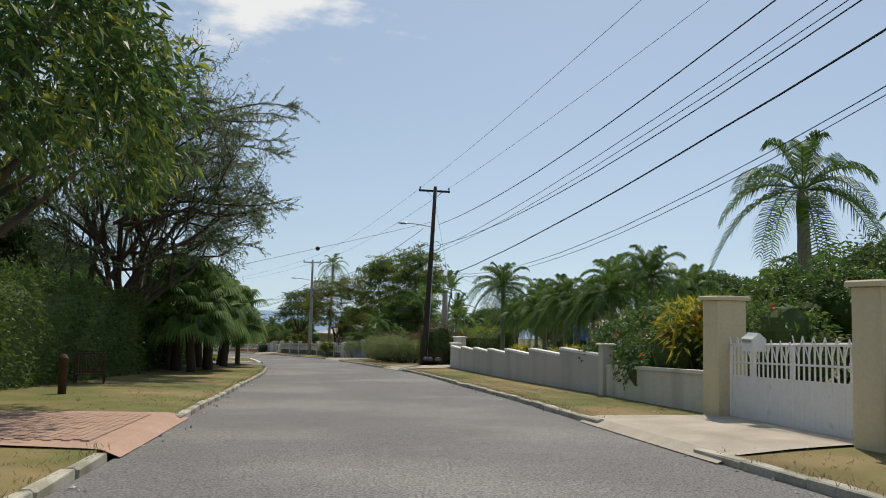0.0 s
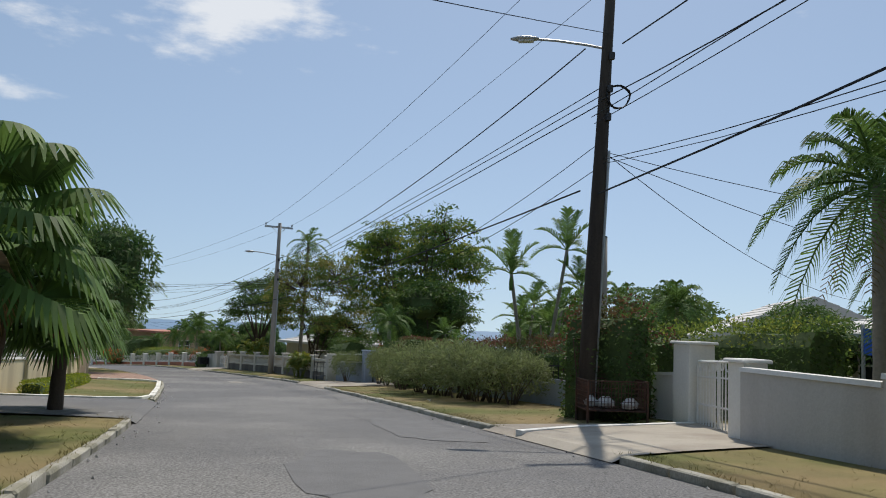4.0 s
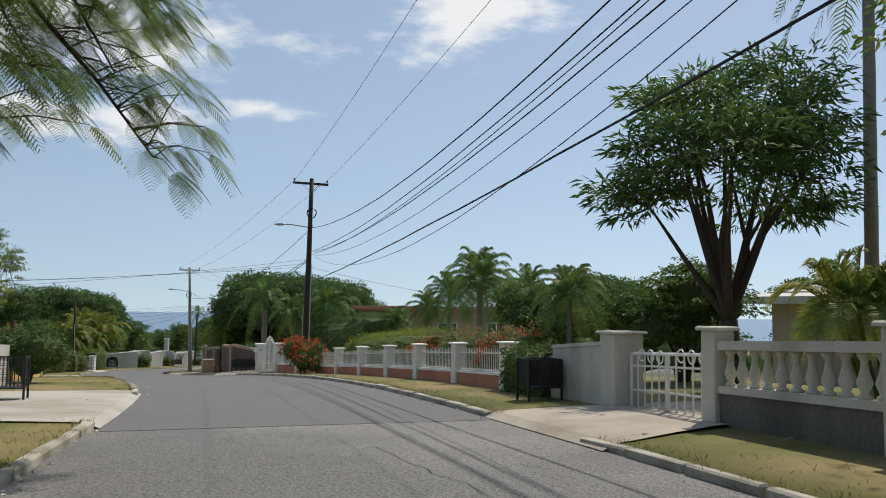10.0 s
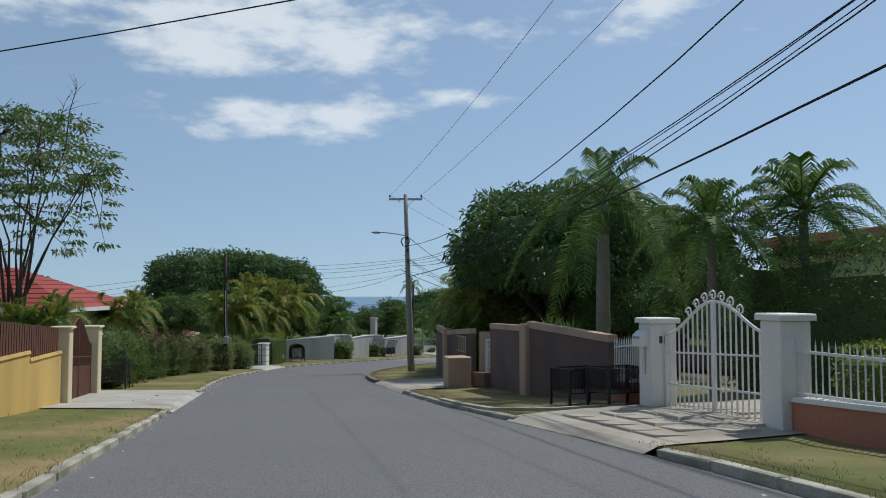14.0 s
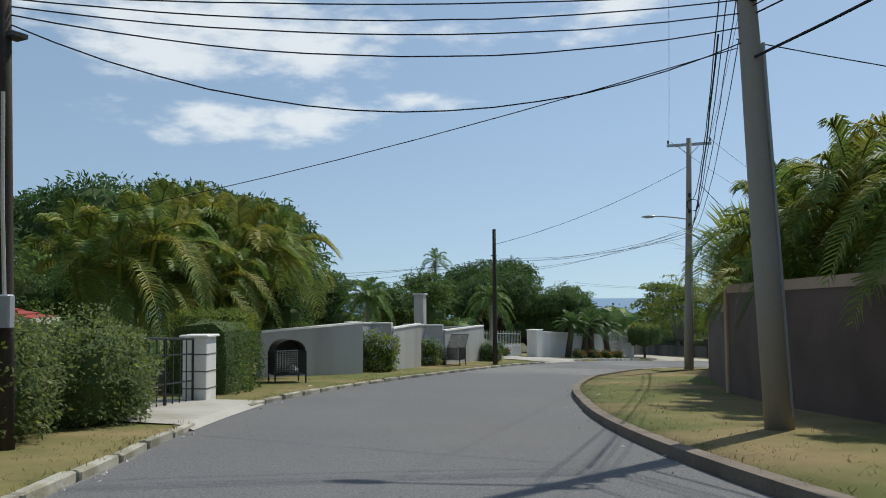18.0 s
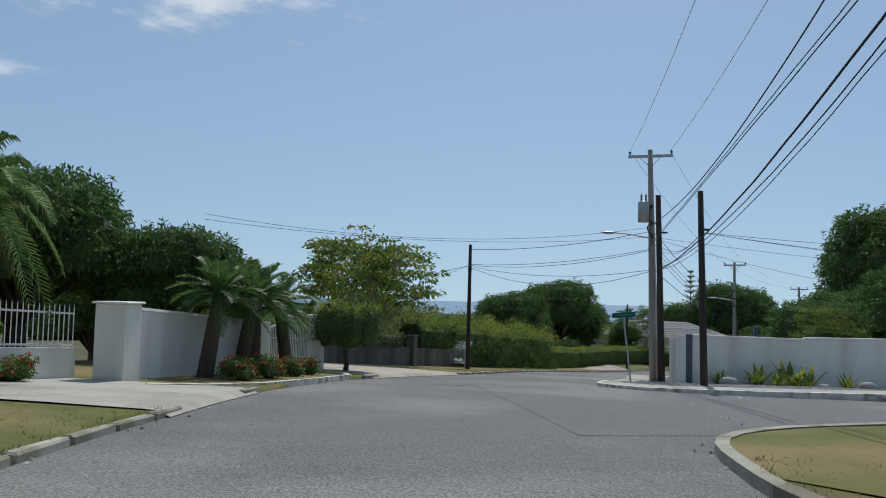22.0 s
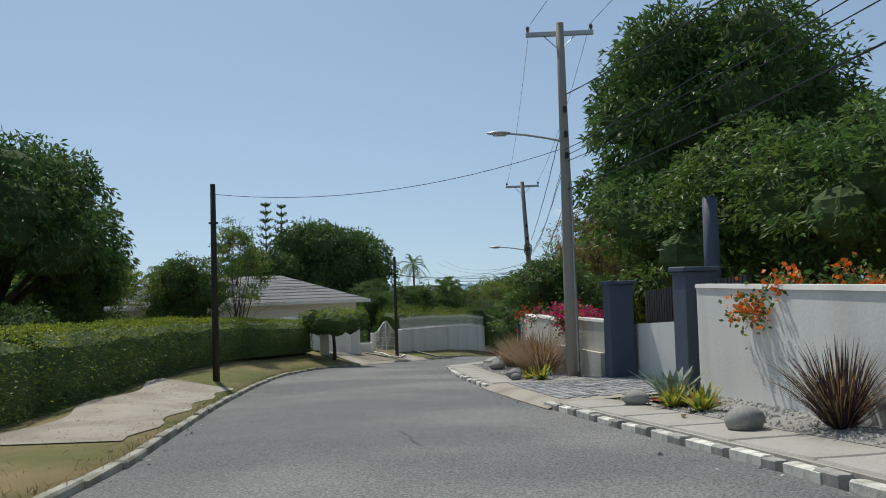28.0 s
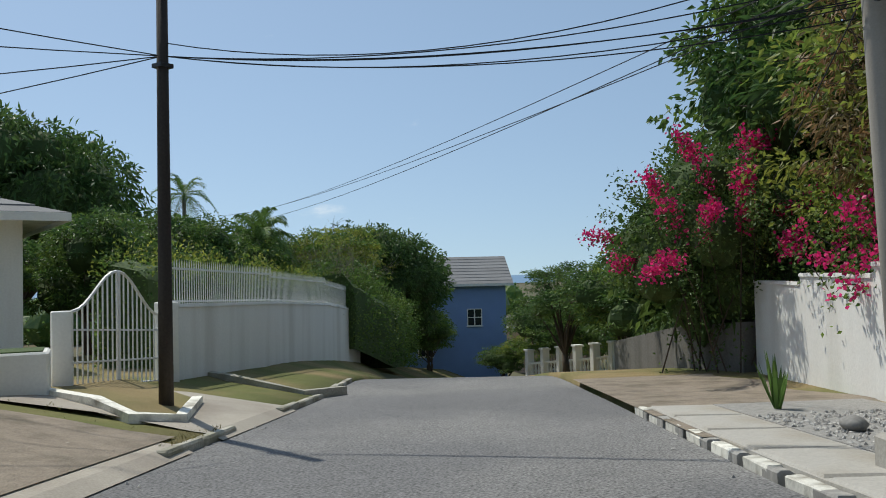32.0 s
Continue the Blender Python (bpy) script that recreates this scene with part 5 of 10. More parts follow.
def broad_tree(label, w, h, z0, n_leaf, leaf, seed, ln=0.22, wd=0.06, droop=0.9, blobs=11, trunk=None, bark="bark", r=0.25, core=True, second=None, second_share=0.0, open_shell=0.72, size=0.42, tips=None,
               name="tree", category="tree", tassel=0):
    """A broad-leaved tree: trunk and limbs, and a crown of clumps of single leaves."""
    rng = np.random.default_rng(seed)
    t = thing(name, (0, 0, 0), 0, label, category)
    bl = round_blobs(w, h, z0, blobs, rng, size=size)
    part("trunk", limbs(trunk or z0 * 0.9, r, [b[:3] for b in bl[1:]], rng), MAT[bark], t, round_faces=True)
    p, u = blob_points(bl, n_leaf, rng, open_shell)
    m = len(p)
    d = u * 0.7 + rng.normal(size=(m, 3)) * 0.55 - np.array([0, 0, droop]) * rng.random(m)[:, None]
    q = leaf_quads(p, d, ln * (0.7 + 0.6 * rng.random(m)), wd * (0.7 + 0.6 * rng.random(m)), rng)
    split = rng.random(m) < second_share
    crown = Shape().quads(q[~split])
    cr = part("crown", crown, MAT[leaf], t)
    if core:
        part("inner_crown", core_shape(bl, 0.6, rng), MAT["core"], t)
    if second and split.any():
        part("young_foliage" if "flower" not in second else "blossom", Shape().quads(q[split]), MAT[second], t)
    return t


def airy_tree(label, h, spread, seed, leaf, ln=0.16, wd=0.05, limbs_n=6, depth=3, per=26, bark="bark", r=0.22, fork=0.35, droop=0.0, bare=0.0, up=0.35, name="tree", tuft=0.12, split=3, wander=0.5, reach=99.0, low=0.0):
    """An open tree whose limbs fork again and again; leaves sit along the last twigs."""
    rng = np.random.default_rng(seed)
    t = thing(name, (0, 0, 0), 0, label, "tree")
    wood, pts, dirs = Shape(), [], []
    base = Vector((rng.normal() * 0.12, rng.normal() * 0.12, h * fork))
    wood.tube([(0, 0, -0.3), (rng.normal() * 0.08, rng.normal() * 0.08, h * fork * 0.5), base], [r * 1.35, r, r * 0.85], 9)
    L0 = h * (1 - fork) / sum(0.74**k for k in range(depth + 1)) * 1.12

    def grow(o, d, L, rad, level):
        bend = Vector(rng.normal(size=3) * 0.16 * L)
        mid = o + d * L * 0.5 + bend * 0.5
        end = o + d * L + Vector((0, 0, (0.06 - droop) * L))
        if math.hypot(end.x, end.y) > reach or end.z < low:
            d = Vector((d.x * 0.35 - o.x * 0.12, d.y * 0.35 - o.y * 0.12, abs(d.z) * 0.6 + 0.3)).normalized()
            end = o + d * L * 0.6
            mid = o.lerp(end, 0.5) + bend * 0.3
        wood.tube([o, mid, end], [rad, rad * 0.78, rad * 0.55], 6 if level < 2 else 4, cap=False)
        if level >= depth - 1 and rng.random() >= bare:
            m = int(per * (0.5 + rng.random()) * (1 if level == depth else 0.45))
            f = rng.random(m)[:, None]
            pts.append(np.array(o) + np.array(end - o) * (0.1 + 1.0 * f) + np.array(bend) * 0.5 * np.sin(f * pi) + rng.normal(size=(m, 3)) * tuft)
            dirs.append(np.array(d) * 0.7 + rng.normal(size=(m, 3)) * 0.6 - np.array([0, 0, droop * 3]))
        if level < depth:
            for k in range(split if level else split + (rng.random() < 0.5)):
                q = end if k < 2 else o.lerp(end, 0.35 + 0.5 * rng.random())
                dd = d * 0.75 + Vector(rng.normal(size=3) * wander) + Vector((0, 0, up * 0.35))
                grow(q, dd.normalized(), L * (0.58 + 0.3 * rng.random()), rad * 0.52, level + 1)

    for k in range(limbs_n):
        a = 2 * pi * (k + 0.35 * rng.normal()) / limbs_n
        el = up + (1.35 - up) * (k % 3) / 2.6 + 0.12 * rng.normal()
        d = Vector((cos(a) * cos(el) * spread, sin(a) * cos(el) * spread, sin(el)))
        grow(base * (0.7 + 0.3 * rng.random()), d, L0 * (0.8 + 0.4 * rng.random()), r * 0.5, 0)
    part("trunk", wood, MAT[bark], t, round_faces=True)
    p, d = np.concatenate(pts), np.concatenate(dirs)
    part("crown", Shape().quads(leaf_quads(p, d, ln * (0.6 + 0.8 * rng.random(len(p))), wd, rng)), MAT[leaf], t)
    return t


def clump_tree(label, w, h, z0, seed, leaf, clumps=300, per=40, size=0.55, flat=0.55, ln=0.2, wd=0.085, droop=0.35, r=0.2, stems=3, bark="bark", second=None, share=0.3, lobes=10, lobe=0.36, bare=0, inner=0.5, fork=0.8, core=False):
    """A tree whose crown is made of leaf clumps at the ends of its twigs, with gaps between them."""
    rng = np.random.default_rng(seed)
    t = thing("tree", (0, 0, 0), 0, label, "tree")
    bl = round_blobs(w, h, z0, lobes, rng, spread=0.66, size=lobe)
    c, u = blob_points(bl, clumps, rng, inner)
    cb = np.array([b[:3] for b in bl])
    near = ((c[:, None] - cb[None]) ** 2).sum(2).argmin(1)
    wood = Shape()
    for k in range(stems):
        a = 2 * pi * (k + 0.4 * rng.random()) / stems
        foot = Vector((cos(a), sin(a), 0)) * (0.0 if stems == 1 else r * 0.9)
        knee = foot * 2.2 + Vector((rng.normal() * 0.15, rng.normal() * 0.15, max(z0 * fork, h * 0.11)))
        wood.tube([foot + Vector((0, 0, -0.3)), foot.lerp(knee, 0.5) + Vector(rng.normal(size=3) * 0.05), knee], [r * 1.2, r * 0.9, r * 0.75], 8)
        for b in bl[k::stems]:
            e = Vector(b[:3])
            mid = knee.lerp(e, 0.5) + Vector(rng.normal(size=3) * 0.25) + Vector((0, 0, 0.3))
            wood.tube([knee, knee.lerp(mid, 0.55), mid, e], [r * 0.42, r * 0.32, r * 0.2, r * 0.1], 6, cap=False)
    for i in range(len(c)):
        if i % 2 == 0:
            o, e = Vector(cb[near[i]]), Vector(c[i])
            wood.tube([o, o.lerp(e, 0.5) + Vector(rng.normal(size=3) * 0.12), e], [0.035, 0.022, 0.009], 3, cap=False)
    for k in range(bare):
        b = bl[int(rng.integers(1, len(bl)))]
        o = Vector(b[:3])
        d = Vector((rng.normal() * 0.35, rng.normal() * 0.35, 1)).normalized()
        e = o + d * (b[5] * 0.9 + h * 0.16 * rng.random())
        wood.tube([o, o.lerp(e, 0.5) + Vector(rng.normal(size=3) * 0.15), e], [0.04, 0.025, 0.008], 4, cap=False)
        for j in range(7):
            q = o.lerp(e, 0.45 + 0.55 * rng.random())
            f = q + Vector((rng.normal() * 0.6, rng.normal() * 0.6, 0.25 + 0.5 * rng.random()))
            wood.tube([q, q.lerp(f, 0.5) + Vector((0, 0, 0.06)), f], [0.014, 0.009, 0.004], 3, cap=False)
    part("trunk", wood, MAT[bark], t, round_faces=True)
    m = len(c)
    grow = size * (0.65 + 0.7 * rng.random(m))
    off = unit(rng.normal(size=(m, per, 3))) * (rng.random((m, per, 1)) ** 0.45)
    off[..., 2] = np.where(off[..., 2] < -0.25, -off[..., 2] * 0.6, off[..., 2])
    p = c[:, None] + off * grow[:, None, None] * [1, 1, flat]
    d = off * [1, 1, flat] * 0.9 + u[:, None] * 0.35 + rng.normal(size=(m, per, 3)) * 0.4 - [0, 0, droop]
    young_lit = (rng.random(m) < share) & (second is not None)
    for pick, mat_key, nm in ((~young_lit, leaf, "crown"), (young_lit, second, "young_foliage")):
        if pick.any():
            k = int(pick.sum()) * per
            part(nm, Shape().quads(leaf_quads(p[pick].reshape(-1, 3), d[pick].reshape(-1, 3), ln * (0.65 + 0.7 * rng.random(k)), wd * (0.7 + 0.6 * rng.random(k)), rng)), MAT[mat_key], t)
    if core:
        part("inner_crown", core_shape(bl, 0.55, rng), MAT["core"], t)
    return t


def spiky_boughs(t, n, aim, spread, seed, z=(4.0, 9.0), length=(4.5, 6.8), leaf="leaf_grey"):
    """Long boughs on one side of a tree, set with short leafy twigs that point forward."""
    rng = np.random.default_rng(seed)
    wood, lp, ld = Shape(), [], []
    for k in range(n):
        a = aim + spread * (2 * (k + rng.random()) / n - 1)
        z0 = z[0] + (z[1] - z[0]) * rng.random()
        L = length[0] + (length[1] - length[0]) * rng.random()
        q = np.linspace(0, 1, 9)
        d = np.array([cos(a), sin(a), 0])
        path = np.outer(q * L, d) + np.outer(z0 + L * (0.2 * q - 0.12 * q**2.5 + 0.03 * np.sin(q * 7 + rng.random() * 6)), [0, 0, 1])
        path[:, :2] += rng.normal(size=(9, 2)) * 0.08
        wood.tube([tuple(p) for p in path], list(np.linspace(0.07, 0.008, 9)), 5, cap=False)
        for j in range(46):
            f = 0.25 + 0.75 * rng.random() ** 0.8
            o = np.array([np.interp(f, q, path[:, c]) for c in range(3)])
            b = a + rng.choice((-1, 1)) * (0.5 + 0.5 * rng.random())
            w = np.array([cos(b), sin(b), rng.normal() * 0.4 + 0.05])
            ln = (0.35 + 0.75 * rng.random()) * (1.15 - 0.5 * f)
            e = o + w * ln + [0, 0, 0.12 * ln * rng.normal()]
            wood.tube([tuple(o), tuple(o + (e - o) * 0.5 + [0, 0, 0.04]), tuple(e)], [0.01, 0.007, 0.003], 3, cap=False)
            m = int(40 * ln + 8)
            g = rng.random(m)[:, None]
            lp.append(o + (e - o) * (0.1 + 0.95 * g) + rng.normal(size=(m, 3)) * 0.02)
            ld.append(w * 0.9 + rng.normal(size=(m, 3)) * 0.55 + [0, 0, 0.15])
    part("bough", wood, MAT["bark"], t)
    p, d = np.concatenate(lp), np.concatenate(ld)
    part("bough_leaves", Shape().quads(leaf_quads(p, d, 0.1 * (0.6 + 0.8 * rng.random(len(p))), 0.03, rng)), MAT[leaf], t)


def feather_tree(label, h, seed, limbs_n=13, reach=(3.2, 5.6), tip=(3.0, 6.2), leaf="leaf_mid", r=0.2, per=30, length=0.38):
    """A spreading tree whose outer twigs carry twice-divided, hanging leaves."""
    rng = np.random.default_rng(seed)
    t = thing("tree", (0, 0, 0), 0, label, "tree")
    wood, qs = Shape(), []
    top = np.array([0.1, 0.0, h * 0.5])
    wood.tube([(0, 0, -0.3), (0.1, 0.05, h * 0.25), tuple(top)], [r * 1.3, r, r * 0.9], 9)
    q = np.linspace(0, 1, 9)
    for k in range(limbs_n):
        a = 2 * pi * (k + 0.3 * rng.normal()) / limbs_n
        L = reach[0] + (reach[1] - reach[0]) * rng.random()
        zt = tip[0] + (tip[1] - tip[0]) * rng.random()
        d = np.array([cos(a), sin(a), 0])
        zz = top[2] + (zt - top[2]) * q**1.6 + (h - top[2]) * 1.1 * np.sin(pi * q**0.8) * (0.5 + 0.5 * rng.random())
        path = np.outer(q * L, d) + np.outer(zz, [0, 0, 1])
        path[1:, :2] += rng.normal(size=(8, 2)) * 0.1
        wood.tube([tuple(p) for p in path], list(np.linspace(r * 0.5, 0.01, 9)), 5, cap=False)
        for j in range(per):
            f = 0.3 + 0.7 * rng.random() ** 0.6
            o = np.array([np.interp(f, q, path[:, c]) for c in range(3)])
            b = a + rng.normal() * 1.0
            tw = np.array([cos(b), sin(b), rng.normal() * 0.35]) * (0.25 + 0.7 * rng.random())
            e = o + tw
            wood.tube([tuple(o), tuple(o + tw * 0.5 + [0, 0, 0.06]), tuple(e)], [0.012, 0.009, 0.005], 3, cap=False)
            for m in range(4):
                c = b + (m - 1.5) * 0.55 + rng.normal() * 0.2
                ax = np.array([cos(c), sin(c), -0.25 - 0.5 * rng.random()])
                ax = ax / np.linalg.norm(ax)
                sd = np.cross(ax, [0, 0, 1.0])
                sd = sd / np.linalg.norm(sd)
                u = np.linspace(0.08, 1, 14)[:, None]
                lnf = length * (0.75 + 0.5 * rng.random())
                cen = e + ax * lnf * u - np.array([0, 0, 1]) * lnf * 0.45 * u**2
                pl = (0.13 * np.sin(pi * np.clip(0.15 + 0.8 * u, 0, 1)) + 0.03) * (lnf / 0.42)
                for sgn in (-1, 1):
                    v = sd * sgn * 0.85 + ax * 0.5 + np.array([0, 0, -0.22])
                    w = ax * 0.005
                    tp = cen + v * pl
                    qs.append(np.stack([cen - w, cen + w, tp + w * 1.2, tp - w * 1.2], 1))
    part("trunk", wood, MAT["bark"], t, round_faces=True)
    part("crown", Shape().quads(np.concatenate(qs)), MAT[leaf], t)
    return t


def frond_quads(rng, base, az, el, length, droop, n=26, leaflet=0.5, width=0.035, vee=0.35, hang=0.5, taper=0.35):
    """A feather-shaped palm leaf: its curving stalk's points, and its leaflets."""
    b = np.array(base, float)
    out = np.array([cos(az), sin(az), 0])
    sidev = np.array([-sin(az), cos(az), 0])
    s = np.linspace(0, 1, 12)
    path = b + np.outer(length * s * cos(el) * (1 - 0.25 * droop * s), out) + np.outer(length * (s * sin(el) - droop * s**2.2), [0, 0, 1])
    qs = []
    ss = np.linspace(0.14, 0.99, n)
    pc = np.stack([np.interp(ss, s, path[:, k]) for k in range(3)], 1)
    tang = unit(np.stack([np.gradient(pc[:, k]) for k in range(3)], 1))
    up = unit(np.cross(sidev, tang) * -1)
    up = np.where(up[:, 2:3] < 0, -up, up)
    for sg in (-1, 1):
        L = leaflet * np.sin(np.clip(ss * 0.92 + 0.1, 0, 1) * pi) ** taper * (0.85 + 0.3 * rng.random(n))
        d = unit(sg * sidev + tang * (0.45 + 0.5 * ss[:, None]) + up * vee + rng.normal(size=(n, 3)) * 0.08)
        w = tang * width / 2
        mid = pc + d * L[:, None] * 0.55
        tip = pc + d * L[:, None] * (1 - 0.12 * hang) - np.array([0, 0, 1]) * (L * hang * 0.55)[:, None]
        qs.append(np.stack([pc - w, pc + w, mid + w * 1.1, mid - w * 1.1], 1))
        qs.append(np.stack([mid - w * 1.1, mid + w * 1.1, tip + w * 0.15, tip - w * 0.15], 1))
    return path, np.concatenate(qs)


def palm(label, h, seed, fronds=16, length=2.6, leaflet=0.55, droop=0.55, r=0.14, leaf="leaf_palm", trunk="palm_trunk", stems=1, el=(0.0, 1.2), width=0.045, hang=0.55, swell=0.0, n=26, lean=0.0, shaft=0.0, spread=0.5, name="palm_tree",
         dead=0, vee=0.35):
    """A feather palm of one or several stems."""
    rng = np.random.default_rng(seed)
    t = thing(name, (0, 0, 0), 0, label, "palm tree")
    for k in range(stems):
        a0 = 2 * pi * k / max(stems, 1) + rng.random()
        foot = Vector((cos(a0), sin(a0), 0)) * (spread * 0.35 if stems > 1 else 0)
        hh = h * (1 if k == 0 else 0.6 + 0.4 * rng.random())
        top = foot + Vector((cos(a0) * lean * hh + rng.normal() * 0.05, sin(a0) * lean * hh + rng.normal() * 0.05, hh)) + (Vector((cos(a0), sin(a0), 0)) * spread if stems > 1 else Vector())
        rings = [foot.lerp(top, q) + Vector((0, 0, -0.2 if q == 0 else 0)) for q in np.linspace(0, 1, 14)]
        rad = [r * (1.25 - 0.35 * q + swell * sin(pi * q) + (0.06 if i % 2 else 0)) for i, q in enumerate(np.linspace(0, 1, 14))]
        part("trunk", Shape().tube(rings, rad, 9), MAT[trunk], t, round_faces=True)
        if shaft:
            part("crown_shaft", Shape().tube([top + Vector((0, 0, -shaft)), top + Vector((0, 0, -shaft * 0.5)), top], [r * 1.0, r * 1.15, r * 0.6], 9), MAT["leaf_palm"], t, round_faces=True)
        stalk, qs = Shape(), []
        for j in range(fronds):
            az = 2.399 * j + rng.random() * 0.3
            q = j / max(fronds - 1, 1)
            e = el[0] + (el[1] - el[0]) * q + rng.normal() * 0.07
            path, quads = frond_quads(rng, tuple(top), az, e, length * (0.85 + 0.25 * rng.random()), droop * (1.15 - 0.5 * q), n, leaflet, width, vee, hang)
            stalk.tube(path[::2], list(np.linspace(0.028, 0.006, 6)), 4, cap=False)
            qs.append(quads)
        tagged(part("frond_stalk", stalk, MAT["leaf_areca" if leaf == "leaf_areca" else "leaf_palm"], t), kind="stuff")
        part("frond", Shape().quads(np.concatenate(qs)), MAT[leaf], t)
        if dead:
            qs = [frond_quads(rng, tuple(top), 2.1 * j, -0.9, length * 0.8, 0.2, 18, leaflet * 0.7, width * 0.7, 0.1, 0.9)[1] for j in range(dead)]
            tagged(part("dead_frond", Shape().quads(np.concatenate(qs)), MAT["dead_frond"], t), kind="stuff")
    return t


def fan_palm(label, h, seed, leaves=27, size=0.95, r=0.14, name="fan_palm", dead=3):
    """A palm of round, pleated leaves with hanging tips."""
    rng = np.random.default_rng(seed)
    t = thing(name, (0, 0, 0), 0, label, "palm tree")
    top = np.array([rng.normal() * 0.1, rng.normal() * 0.1, h])
    rings = [Vector((top[0] * q, top[1] * q, h * q - (0.2 if q == 0 else 0))) for q in np.linspace(0, 1, 12)]
    part("trunk", Shape().tube(rings, [r * (1.35 - 0.4 * q + (0.08 if i % 2 else 0)) for i, q in enumerate(np.linspace(0, 1, 12))], 9), MAT["bark"], t, round_faces=True)

    def fan(o, az, el, sz):
        d = np.array([cos(az) * cos(el), sin(az) * cos(el), sin(el)])
        side = np.array([-sin(az), cos(az), 0])
        nrm = np.cross(d, side)
        hub = o + d * sz * 1.0 - np.array([0, 0, 0.25 * sz])
        out = []
        for a in np.linspace(-2.1, 2.1, 30):
            v = d * cos(a) + side * sin(a) + nrm * 0.25 * abs(sin(a))
            v = v / np.linalg.norm(v)
            w = np.cross(v, nrm) * 0.05 * sz
            L = sz * (1.0 - 0.12 * abs(a))
            m = hub + v * L * 0.62 + np.array([0, 0, 0.04])
            tip = hub + v * L * 0.92 - np.array([0, 0, 1]) * L * (0.35 + 0.15 * rng.random())
            out.append(np.stack([hub - w * 0.2, hub + w * 0.2, m + w, m - w]))
            out.append(np.stack([m - w, m + w, tip + w * 0.15, tip - w * 0.15]))
        return hub, np.array(out)

    stalk, qs = Shape(), []
    for j in range(leaves):
        hub, q = fan(top - [0, 0, 0.5 * rng.random()], 2.399 * j + rng.random() * 0.3, -0.75 + 1.9 * j / leaves + rng.normal() * 0.12, size * (0.85 + 0.3 * rng.random()))
        stalk.tube([tuple(top), tuple((top + hub) / 2 + [0, 0, 0.08]), tuple(hub)], [0.022, 0.018, 0.014], 4)
        qs.append(q)
    part("leaf_stalk", stalk, MAT["leaf_palm"], t)
    part("fan_leaf", Shape().quads(np.concatenate(qs)), MAT["leaf_palm"], t)
    if dead:
        qs = [fan(top - [0, 0, 0.15], 2 * pi * j / dead, -1.0 - 0.3 * rng.random(), size * (0.5 + 0.2 * rng.random()))[1] for j in range(dead)]
        part("dead_leaf", Shape().quads(np.concatenate(qs)), MAT["dead_frond"], t)
    return t


